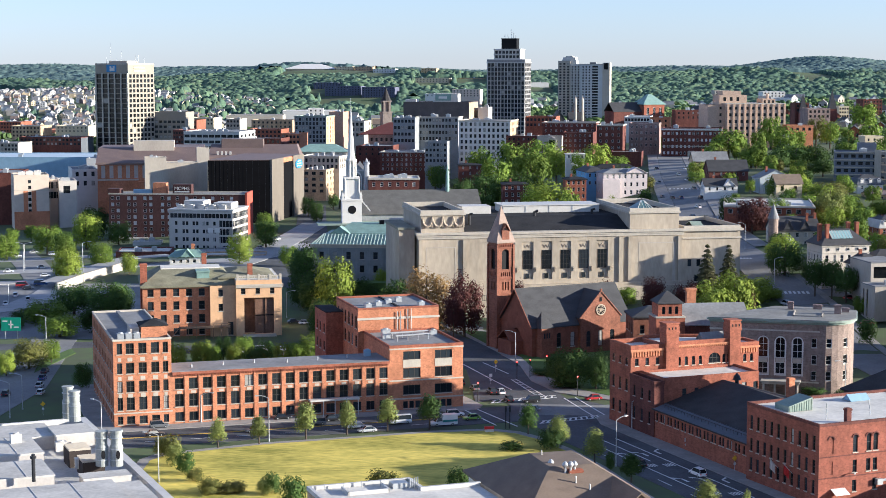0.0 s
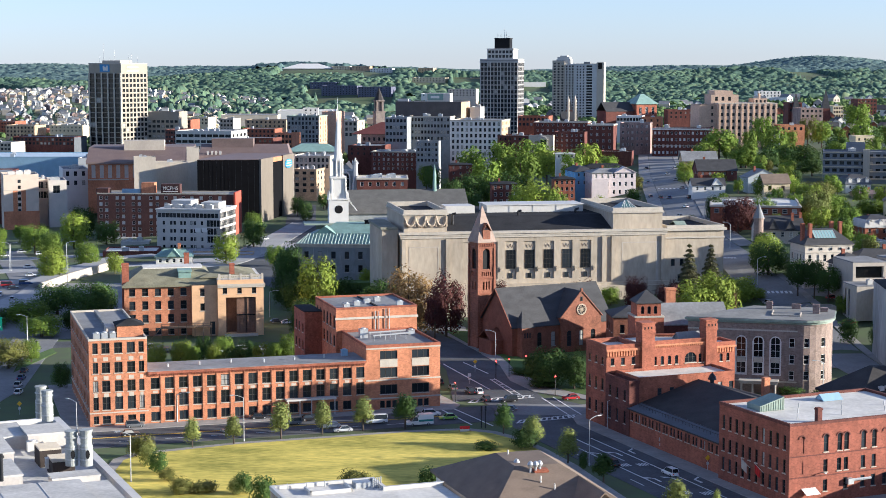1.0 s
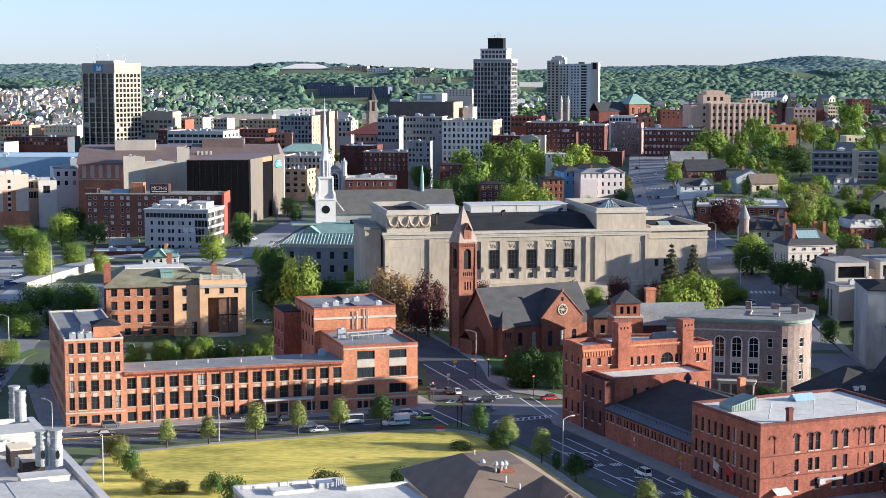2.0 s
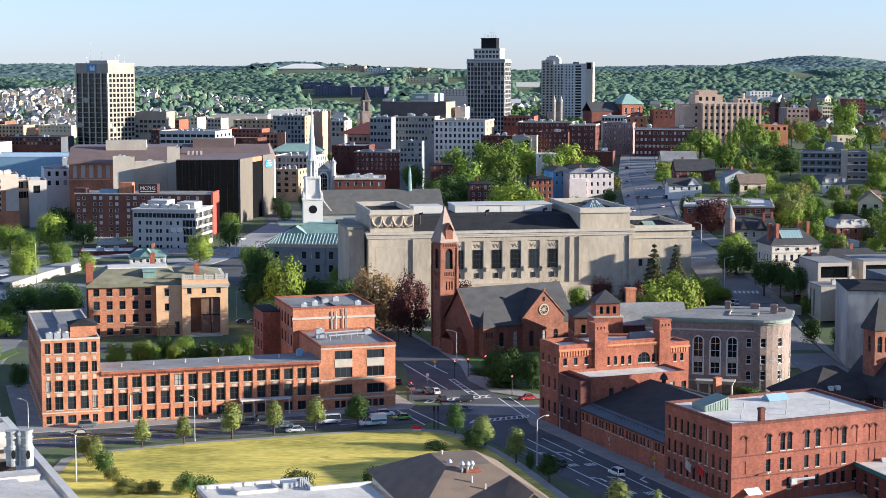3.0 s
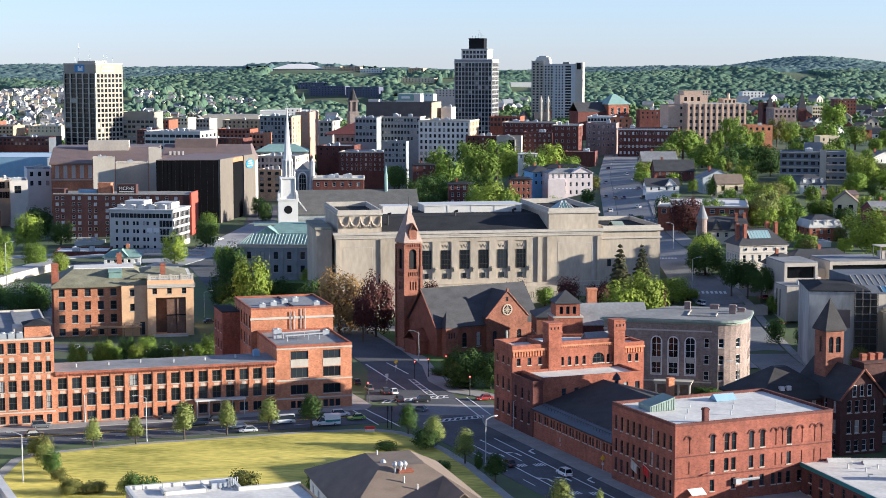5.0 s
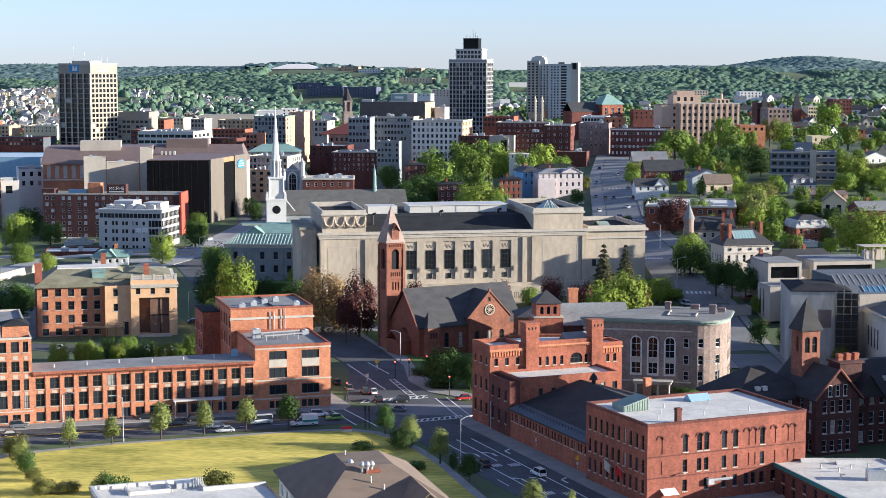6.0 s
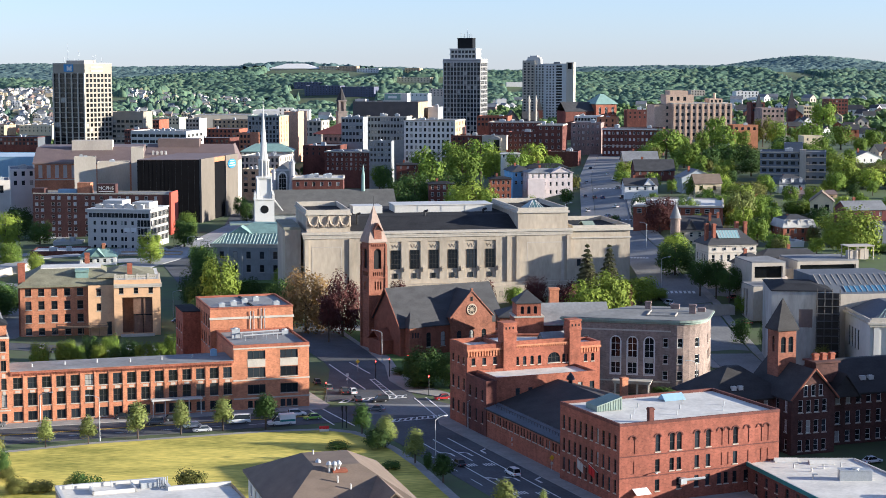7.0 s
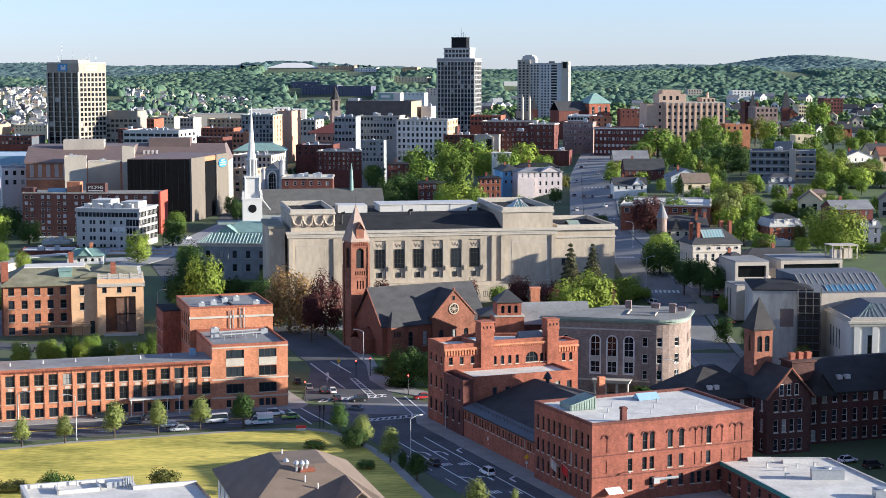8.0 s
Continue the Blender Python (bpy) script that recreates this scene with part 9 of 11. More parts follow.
def tree(form, colour, x, y, h, w, group="", z=None):
    """A tree h metres high with a crown w metres wide. Alike trees share meshes."""
    if form == "round" and y < 1060:
        form = "near" if y < 730 else "middle"
    form = "round" if form == "hill" else form
    if form in ("near", "middle", "round") and h > 1.62 * w:
        form = "high"
    k = (form, colour, len([t for t in TREES if t[:2] == (form, colour)]) if len([t for t in TREES if t[:2] == (form, colour)]) < 3 else int(abs(x * 3 + y)) % 3)
    z = gz(x, y) if z is None else z
    rot = Euler((0, 0, (x * 1.7 + y) % 6.28))
    if k not in TREES:
        seed = len(TREES) * 7 + 3
        name = {"conifer": "conifer", "shrub": "shrub"}.get(form, "tree")
        words = {"high": "tall broadleaf tree with high %s crown", "near": "broad broadleaf tree with dense %s crown", "middle": "full broadleaf tree with lobed %s crown", "round": "spreading broadleaf tree with %s crown", "street": "young street tree with %s oval crown", "conifer": "tall conifer with %s branches", "shrub": "rounded shrub with %s leaves"}[form]
        t = new(name)
        tagged(t, words % LOOK[colour], "shrub" if form == "shrub" else "tree", group)
        if form == "round":
            part("trunk", trunk_geo(seed, 10, 0.32, 3.2, 0.25), BARK, t)
            part("crown", crown_mesh("crown", seed, LEAVES[colour], 4.8, 1.0, 9.6, 1500, 0.36, 20), None, t)
        elif form == "near":
            part("trunk", trunk_geo(seed, 10, 0.32, 3.2, 0.2), BARK, t)
            part("crown", crown_mesh("crown", seed, LEAVES[colour], 4.8, 0.0, 9.6, 4400, 0.245, 28), None, t)
        elif form == "middle":
            part("trunk", trunk_geo(seed, 10, 0.32, 3.2, 0.2), BARK, t)
            part("crown", crown_mesh("crown", seed, LEAVES[colour], 4.8, 0.0, 9.6, 3300, 0.255, 26), None, t)
        elif form == "high":
            part("trunk", trunk_geo(seed, 10, 0.3, 2.6, 0.45), BARK, t)
            part("crown", crown_mesh("crown", seed, LEAVES[colour], 4.3, 2.5, 10, 4200, 0.225, 24), None, t)
        elif form == "street":
            part("trunk", trunk_geo(seed, 10, 0.22, 1.8, 0.28), BARK, t)
            part("crown", crown_mesh("crown", seed, LEAVES[colour], 2.9, 2.1, 10, 2200, 0.26, 14, "oval"), None, t)
        elif form == "conifer":
            part("trunk", Geo().tube(0, 0, -0.3, 9.4, 0.25, 0.04, 7), BARK, t)
            part("crown", crown_mesh("crown", seed, LEAVES[colour], 2.9, 0.8, 10, 4200, 0.29, 1, "cone"), None, t)
        else:
            part("stem", trunk_geo(seed, 6, 0.12, 2.5, 0.1), BARK, t)
            part("crown", crown_mesh("crown", seed, LEAVES[colour], 5.0, 0.6, 10, 1900, 0.4, 14), None, t)
        base = {"round": 9.6, "near": 9.6, "middle": 9.6, "high": 9.6, "street": 5.4, "conifer": 5.6, "shrub": 11.0}[form]
        t.matrix_basis = Matrix.LocRotScale((x, y, z), rot, (w / base, w / base, h / 10))
        TREES[k] = (t, base, Vector(t.scale))
        return t
    t, base, s0 = TREES[k]
    sc = Vector((w / base / s0.x, w / base / s0.y, h / 10 / s0.z))
    return copy_thing(t, Matrix.LocRotScale((x, y, z), rot, sc))


# street trees round the lawn
for spec in ((-52.7, 394, 6.9, 4.4, "sage"), (-43.5, 398, 6.7, 4.7, "sage"), (-32.9, 404, 8.4, 5.9, "sage"), (-23.3, 409, 8, 4.9, "sage"), (-13.6, 413, 8, 5.4, "sage"), (-3.3, 415, 8.5, 6.6, "dark"),
             (20.7, 409, 7.4, 5.1, "dark"), (26.9, 394, 7.4, 5.7, "sage"), (34.1, 378, 7.7, 5.5, "sage"), (40.4, 360, 6.5, 5.5, "dark"), (52.6, 335, 6.6, 5.5, "sage"), (60.2, 332, 5.3, 2.2, "sage")):
    tree("street", spec[-1], *spec[:-1], group="street trees along the lawn")
# shrubs at the lawn's edge
for spec in ((-62.1, 384, 5.2, 5.2, "olive"), (-64.5, 385, 4.4, 4.3, "olive"), (-60, 376, 5.0, 4.6, "sage"), (-56.5, 368, 5.2, 5.0, "dark"), (-53.4, 361, 3.0, 4.4, "olive"), (-44.3, 352, 2.4, 7.1, "olive"), (-37, 350, 3.4, 4.6, "sage"), (-48.5, 350, 3.6, 5.9, "olive"),
             (-12.3, 352, 4.8, 8.1, "olive"), (-30.3, 338, 7, 6.2, "dark"), (3.1, 350, 5.5, 5.8, "dark"), (18.3, 372, 2.6, 3.7, "light"), (25.1, 392, 4.9, 7.8, "dark"), (15.9, 392, 2.2, 6.5, "dark"), (28.9, 372, 2, 4.9, "dark"), (-35.8, 350, 4.6, 4.6, "dark"), (37, 372, 4.1, 2.5, "dark"),
             (108.3, 452, 2.8, 8.9, "dark"), (101, 460, 2.2, 9.1, "dark"), (113.6, 452, 2.8, 6, "dark"), (34, 470, 2, 9.3, "dark"), (28.8, 490, 2, 8.1, "dark"), (119.5, 452, 2.8, 4.5, "dark")):
    tree("shrub", spec[-1], *spec[:-1])
for spec in ((-72, 503, 8.8, 7.3, "light"), (-66.4, 512, 8, 6.8, "dark"), (-60, 511, 8.5, 7.1, "green"), (-62.5, 506, 6.6, 5.7, "light"), (-47, 496, 8.9, 7.5, "light"), (-39.9, 505, 9.8, 8, "green"), (-78.4, 498, 8.5, 7.2, "light"), (-52.4, 500, 8.9, 7.3, "dark"), (-43.6, 504, 7.9, 6.7, "green"), (-68.7, 503, 7.1, 6, "green"), (-55.6, 499, 7.4, 6.3, "dark")):
    tree("round", spec[-1], *spec[:-1])
# larger trees: shape, colour, then place, height and width
for form, colour, *spec in (
    ("round", "dark", -55.1, 690, 18.3, 14.6), ("round", "light", -38.2, 600, 22.7, 16.6), ("round", "dark", -52.1, 630, 14.3, 12.5), ("round", "dark", -45.8, 605, 15.2, 13.2), ("round", "dark", -59, 700, 14.4, 11.5), ("round", "light", -24.2, 675, 9.4, 7.6), ("round", "dark", -29.2, 610, 13.8, 14.1),
    ("round", "dark", -15.5, 590, 15.9, 13.6), ("round", "dark", -10.8, 582, 14.9, 11.5), ("round", "dark", -18.7, 599, 12.2, 9.9), ("round", "russet", -5.5, 568, 21.7, 19.5), ("round", "copper", 7.1, 560, 20.7, 14.4), ("round", "copper", 3.4, 548, 16, 9), ("round", "dark", -39.5, 555, 13.5, 11), ("round", "olive", -40.3, 561, 12.7, 10.4),
    ("round", "dark", 35.5, 470, 11.8, 12.4), ("round", "dark", 42.3, 467, 11, 9.2), ("round", "dark", 32.1, 478, 8.9, 7.9), ("round", "copper", 25, 580, 15.5, 8), ("round", "copper", 54, 585, 14.5, 10), ("round", "copper", 71.9, 580, 15, 10), ("round", "green", 65.5, 604, 7.3, 8),
    ("conifer", "needle", 88.8, 572, 25.5, 14), ("conifer", "needle", 96.5, 575, 24.5, 12.5), ("round", "light", 95, 554, 21.3, 18.3), ("round", "light", 109.2, 591, 10.3, 13.6), ("round", "light", 87.1, 548, 19.7, 16.3), ("round", "copper", 81.6, 570, 15.5, 11), ("round", "light", 115, 595, 4.5, 9.8), ("round", "copper", 99.7, 560, 15, 9),
    ("round", "light", -156, 706, 14.5, 14.5), ("round", "green", -151, 753, 12.5, 13), ("round", "light", -135, 732, 10, 9), ("round", "green", -194, 835, 15.5, 16), ("round", "light", -179, 855, 19, 18.5), ("round", "green", -177, 800, 12, 11.5), ("round", "dark", -166, 872, 13, 15), ("round", "green", -205, 800, 13, 14), ("round", "dark", -187.5, 916, 20, 18.1), ("round", "dark", -184, 826, 12, 12),
    ("round", "light", -92.1, 770, 14.7, 13.7), ("round", "green", -92, 885, 14.7, 11.7), ("round", "dark", -87.3, 840, 14.9, 13.9),
    # dark leaves in this row partly carry the shade on the trees
    ("round", "dark", -132.6, 610, 11.8, 18.1), ("round", "dark", -118.5, 600, 13.8, 17.8), ("round", "green", -138.2, 590, 8.4, 17.5), ("round", "dark", -147.6, 600, 4, 11.9), ("round", "dark", -116.4, 610, 11.8, 12.1), ("round", "green", -126.7, 560, 7.8, 16.6), ("round", "dark", -117.5, 570, 9.2, 11.3),
    ("round", "olive", -122.4, 500, 9.2, 12.5), ("round", "green", -118.1, 510, 8, 6.7), ("round", "dark", -100.3, 470, 7.3, 6.2), ("round", "dark", -147.6, 580, 3.9, 11.5), ("round", "light", -126.1, 488, 7.5, 6.4),
    ("round", "green", 26.7, 1226, 30, 24.3), ("round", "green", 47.9, 1201, 31.6, 26.1), ("round", "green", 64.7, 1115, 31.5, 25.7), ("round", "light", 72.5, 1094, 25.9, 21.7), ("round", "green", 33.6, 1061, 30.4, 24.5), ("round", "green", 51.4, 1000, 33.9, 26.4), ("round", "dark", 43.1, 960, 25.8, 25.3), ("round", "dark", 24.3, 970, 28.8, 22.4), ("round", "dark", 12.5, 1050, 21.9, 17.3),
    ("round", "light", 55.5, 880, 23.5, 29), ("round", "green", 64.2, 860, 17.1, 14.2), ("round", "green", 47.9, 900, 21.5, 17.8), ("round", "light", 97.5, 1080, 21.8, 21.4), ("round", "green", 86, 1060, 20.5, 17.5), ("round", "green", 106.7, 1040, 13.8, 13.7), ("round", "light", 85, 840, 13.2, 11.1), ("round", "olive", 112.4, 930, 7.9, 6.7), ("round", "dark", 20.3, 930, 22.6, 18.4), ("round", "dark", -1.6, 1210, 20.3, 16), ("round", "green", -5.7, 1238, 18.6, 14.7),
    ("round", "light", 142.5, 960, 9.2, 13.9), ("round", "green", 137.5, 930, 7.3, 11), ("round", "green", 185.4, 1030, 12.1, 20.4), ("round", "green", 184.9, 1110, 21.4, 26.4), ("round", "green", 172.8, 1090, 13.5, 16.5), ("round", "green", 240.5, 1258, 25, 19.9), ("round", "green", 229.4, 1150, 21.5, 22.8), ("round", "olive", 281.2, 1293, 23.6, 18.8), ("round", "green", 287.8, 1275, 21.2, 16.8), ("round", "dark", 209.8, 1050, 11.1, 24.2), ("round", "dark", 194.1, 1040, 8.8, 20.6), ("round", "green", 222.2, 1060, 13.1, 21), ("round", "dark", 214.3, 990, 6.4, 26.1), ("round", "dark", 198.4, 960, 3.9, 19),
    ("round", "copper", 135, 745, 17.1, 17.2), ("round", "dark", 131, 783, 13.7, 11.4), ("round", "green", 148.5, 760, 14.1, 12.5), ("round", "light", 181.9, 880, 10, 13.4), ("round", "olive", 192, 850, 10.9, 21.3), ("round", "green", 184.9, 840, 8.8, 13.9), ("round", "green", 172.6, 900, 10, 17.8), ("round", "sage", 174, 768, 18.5, 16),
    ("round", "light", 127.5, 640, 12.6, 12.7), ("round", "dark", 125.6, 625, 13, 16.5), ("round", "dark", 138.7, 620, 9.1, 11.5), ("round", "dark", 143.9, 610, 8.2, 8.9), ("round", "dark", 135.3, 625, 4.7, 8.2), ("round", "green", 128.2, 650, 7.5, 13.3), ("round", "green", 141.6, 575, 7, 6.4), ("shrub", "dark", 135.3, 541, 7.8, 7.1), ("round", "light", 153.7, 504, 7.9, 6.7), ("round", "dark", 117.3, 769, 7.4, 7.6),
    ("round", "green", 292.1, 1174, 24.5, 19.4), ("round", "green", 416.9, 1700, 29.4, 33.6), ("round", "dark", 254.7, 1080, 17.5, 21.4), ("round", "green", 271.6, 1090, 11.7, 21.6),
    ("round", "light", 197, 650, 20, 24), ("round", "light", 263, 960, 14.1, 25.3), ("round", "olive", 274.1, 940, 10.4, 27.9), ("round", "green", 255.7, 900, 7.1, 26.7), ("round", "green", 206.2, 800, 8.1, 15.8), ("round", "light", 216.8, 800, 6, 13.2), ("round", "green", 221.3, 790, 6.7, 10.4), ("round", "green", 148.5, 570, 8.3, 10.5), ("round", "dark", 143.3, 526, 12.6, 10.4), ("round", "dark", 143.7, 523, 10.5, 8.6), ("round", "olive", 151, 495, 7.7, 6.5), ("high", "dark", 139.5, 588, 12.5, 11), ("high", "dark", 130.5, 596, 13, 11), ("high", "dark", 135.5, 592, 14, 9.5), ("round", "green", 215.2, 671, 3.8, 13.3), ("round", "green", 208.6, 685, 2, 9), ("round", "dark", 305, 1200, 18.6, 19.8), ("round", "green", 330.2, 1250, 18.8, 20.6), ("round", "dark", 276.4, 900, 10, 17.8), ("round", "olive", 257.3, 1000, 5.9, 9.9),
    ("round", "dark", -68.4, 1066, 10.9, 8.4), ("round", "dark", -72.5, 979, 12.4, 9.7), ("round", "dark", -80.3, 1016, 12.9, 10.1), ("round", "green", -69.1, 760, 10.1, 10),
):
    tree(form, colour, *spec)


# trees between the houses on the hill and in the side streets
def fill_trees(n, x0, x1, y0, y1, seed, colours, lo=7.0, hi=12.0, stand=None):
    r = random.Random(seed)
    put = []
    for k in range(n * 8):
        if len(put) >= n:
            break
        x, y = r.uniform(x0, x1), r.uniform(y0, y1)
        if 200 < x < 285 and 880 < y < 1022:
            continue
        road = 121 + 0.05 * max(0, y - 800)
        if abs(x - road) < 13 or any(a - 4 < x < a + w + 4 and b - 14 < y < b + d + 5 for a, b, w, d in FOOT):
            continue
        if any((x - a) ** 2 + (y - b) ** 2 < 70 for a, b in put):
            continue
        put.append((x, y))
        h = r.uniform(lo, hi)
        w = h * r.uniform(0.8, 1.05)
        if stand is None:
            tree("hill", r.choice(colours), x, y, h, w)
        else:
            stand.append((r.choice(colours), x, y, h, w))


def tree_stand(specs):
    """The far trees, too small to tell apart, as one mesh of crowns and stems."""
    kinds = sorted({q[0] for q in specs})
    shapes = {c: crown_mesh("far_crown", 40 + i, LEAVES[c], 4.8, 1.0, 9.6, 1300, 0.39, 20) for i, c in enumerate(kinds)}
    verts, faces, mats = [], [], []
    for c, x, y, h, w in specs:
        me = shapes[c]
        co = np.empty(len(me.vertices) * 3)
        me.vertices.foreach_get("co", co)
        co = co.reshape(-1, 3) * (w / 9.6, w / 9.6, h / 10)
        turn = x * 1.7 + y
        cs, sn = math.cos(turn), math.sin(turn)
        co = np.stack([co[:, 0] * cs - co[:, 1] * sn + x, co[:, 0] * sn + co[:, 1] * cs + y, co[:, 2] + gz(x, y)], 1)
        n0, m = len(verts), len(co) // 4
        verts += co.tolist()
        faces += [(n0 + i, n0 + i + m, n0 + i + 2 * m, n0 + i + 3 * m) for i in range(m)]
        mats += [kinds.index(c)] * m
        stem = Geo().tube(x, y, gz(x, y) - 0.3, gz(x, y) + h * 0.6, w * 0.035, w * 0.015, 6)
        n0 = len(verts)
        verts += [tuple(v) for v in stem.v]
        faces += [tuple(n0 + i for i in f) for f in stem.f]
        mats += [len(kinds)] * len(stem.f)
    me = bpy.data.meshes.new("far_trees")
    me.from_pydata(verts, [], faces)
    for c in kinds:
        me.materials.append(LEAVES[c])
    me.materials.append(BARK)
    me.polygons.foreach_set("material_index", mats)
    tagged(new("far_trees", me), "green broadleaf trees between far houses and streets", "trees", kind="stuff")


STAND = []
fill_trees(60, 138, 330, 690, 1010, 3, ("green", "dark", "light", "green", "green"), 8, 12.5)
fill_trees(40, 150, 420, 1010, 1380, 4, ("green", "dark", "green"), 12, 17, STAND)
fill_trees(22, 105, 200, 630, 790, 8, ("green", "dark", "light", "olive"), 6, 10)
fill_trees(26, 200, 330, 660, 800, 9, ("green", "dark", "light"), 7, 11)
fill_trees(16, 20, 108, 760, 1080, 5, ("green", "dark", "light"))
fill_trees(8, -330, -205, 700, 960, 6, ("green", "dark"))
fill_trees(16, -130, -30, 1150, 1500, 7, ("dark", "green"), 6, 9, STAND)
tree_stand(STAND)


# ---------------------------------------------------------------- lamps, signals, signs
LAMPS = {}


def street_lamp(x, y, h=9.5, arm=2.4, turn=0.0, group="street lamps", z=None):
    z = gz(x, y) if z is None else z
    key = (h, arm)
    m = pose(x, y, z, 0, 0, turn)
    if key in LAMPS:
        return copy_thing(LAMPS[key], m)
    t = new("street_lamp")
    t.matrix_basis = m
    tagged(t, "grey steel street lamp with bent arm", "street lamp", group)
    part("pole", Geo().tube(0, 0, 0, 0.5, 0.22, n=8).tube(0, 0, 0.5, h, 0.14, 0.09, 8), GALVANISED, t)
    a = Geo()
    last = (0, 0, h)
    for k in range(1, 5):
        p = (arm * k / 4, 0, h + 0.7 * math.sin(math.pi / 2 * k / 4))
        a.beam(last, p, 0.07, 6)
        last = p
    part("arm", a, GALVANISED, t)
    part("head", Geo().box(arm - 0.1, -0.18, h + 0.58, arm + 0.85, 0.18, h + 0.8).tube(arm + 0.45, 0, h + 0.48, h + 0.58, 0.16), GALVANISED, t)
    LAMPS[key] = t
    return t


for p, h, turn in (((38.7, 375.9), 10.5, 35), ((21.9, 511.3), 9.0, 170), ((-41.5, 401.5), 10.5, 190), ((-61, 360.3), 10.5, 180), ((-52.4, 427.1), 10.5, 0), ((-82.8, 408.4), 8.0, 150), ((-60.7, 423), 7, 0), ((-6.6, 446.8), 7, 190), ((73.8, 353.9), 10.5, 170),
                   ((-137.2, 648.3), 22, 0), ((-55.7, 604), 9, 0), ((-110.1, 428.6), 9, 180), ((-109.6, 439.6), 9, 190), ((-127.5, 544.2), 9, 180), ((123.6, 697.6), 10, 150), ((118.6, 608.8), 10.5, 10), ((130.5, 640.2), 10.5, 170), ((125, 776.7), 9, 170), ((-79.2, 798.1), 9, 0), ((-109.2, 835.6), 9, 0), ((-183.1, 744.9), 12, 0), ((-183.6, 744.9), 12, 180), ((-160.7, 628.2), 9, 0), ((46.5, 414.9), 7, 0), ((109.2, 458.6), 9, 190), ((98.7, 814.1), 9, 0)):
    street_lamp(*p, h, 2.4, turn)


def traffic_signal(x, y, turn, red=True, arm=0.0):
    t = thing("traffic_signal", "black traffic signal with lit red lamp", "traffic light", x, y, turn, group="signals at the crossing")
    g = Geo().tube(0, 0, 0, 5.6, 0.13, 0.1, 8)
    if arm:
        g.beam((0, 0, 5.4), (arm, 0, 5.6), 0.08)
    part("pole", g, BLACK_METAL if not arm else GALVANISED, t)
    head = part("signal_head", Geo().box(arm - 0.22, -0.3, 4.2, arm + 0.22, 0.0, 5.6), BLACK_METAL, t)
    for k, m in enumerate((SIGNAL_GREEN, SIGNAL_AMBER, SIGNAL_RED)):
        part("lamp", Geo().box(arm - 0.16, -0.42, 4.28 + 0.43 * k, arm + 0.16, -0.303, 4.62 + 0.43 * k), m, head)
    return t


def glow(name, rgb, strength):
    m = bpy.data.materials.new(name)
    m.use_nodes = True
    b = m.node_tree.nodes["Principled BSDF"]
    b.inputs["Base Color"].default_value = (*rgb, 1)
    b.inputs["Emission Color"].default_value = (*rgb, 1)
    b.inputs["Emission Strength"].default_value = strength
    return m


SIGNAL_RED = glow("lit_red_lamp", (1.0, 0.05, 0.03), 4.0)
SIGNAL_AMBER = surface("unlit_amber_lamp", (0.12, 0.07, 0.01), 0.4)
SIGNAL_GREEN = surface("unlit_green_lamp", (0.01, 0.06, 0.03), 0.4)
for p, turn in (((21.1, 482.2), 0), ((25, 485.8), 0), ((36.5, 458.6), 0), ((9.3, 449.1), 0), ((15.5, 416.2), 180), ((16.5, 416.2), 180), ((30.1, 491.2), 0)):
    traffic_signal(*p, turn)


def sign(x, y, mat, label, turn=20, h=2.6, w=0.9, diamond=True):
    t = thing("street_sign", label, "sign", x, y, turn)
    part("post", Geo().tube(0, 0, 0, h + 0.4, 0.05, n=6), GALVANISED, t)
    s = w * (0.71 if diamond else 0.5)
    pts = [(0, -s), (s, 0), (0, s), (-s, 0)] if diamond else [(-s, -s), (s, -s), (s, s), (-s, s)]
    g = Geo()
    for yy in (-0.1, -0.06):
        g.face([(a, yy, h + b) for a, b in pts][:: 1 if yy == -0.1 else -1])
    for k in range(4):
        a, b = pts[k], pts[(k + 1) % 4]
        g.face([(a[0], -0.1, h + a[1]), (a[0], -0.06, h + a[1]), (b[0], -0.06, h + b[1]), (b[0], -0.1, h + b[1])])
    part("board", g, mat, t)
    part("plate", Geo().box(-0.3, -0.1, h - 1.5, 0.3, -0.06, h - 0.95), WHITE_PAINT, t)


for p in ((49.7, 414.9), (64.4, 371.1), (15.4, 494.9), (-102.5, 432.1)):
    sign(*p, YELLOW_PAINT, "yellow diamond warning sign on a post", h=3.0, w=0.95)
for p in ((56.6, 391.8), (47.4, 420.2), (13.4, 475.2)):
    sign(*p, WHITE_PAINT, "small white street sign on a post", h=2.6, w=0.9, diamond=False)
t = thing("park_sign", "red and white park sign", "sign", 11.3, 411.6, 10)
part("board", Geo().box(-1.2, -0.2, 0.8, 1.2, 0.2, 1.5), RED_PAINT, t)
part("base", Geo().box(-1.1, -0.3, 0.1, 1.1, 0.3, 0.8), WHITE_PAINT, t)
x, y = -141.6, 555.5
t = thing("highway_sign", "large green highway sign on posts", "sign", x, y, 0)
part("posts", Geo().tube(-2, 0.3, 0, 7, 0.15).tube(2, 0.3, 0, 7, 0.15), GALVANISED, t)
part("board", Geo().box(-3.2, -0.1, 2.8, 3.2, 0.1, 7.2), GREEN_PAINT, t, "green sign board")
part("lettering", Geo().box(-2.7, -0.14, 5.8, -1.1, -0.103, 6.2).box(-0.2, -0.14, 3.6, 0.2, -0.103, 6.2).box(-0.8, -0.14, 4.7, 0.8, -0.103, 5.1).box(1, -0.14, 3.8, 2.7, -0.103, 4.2), WHITE_PAINT, t)
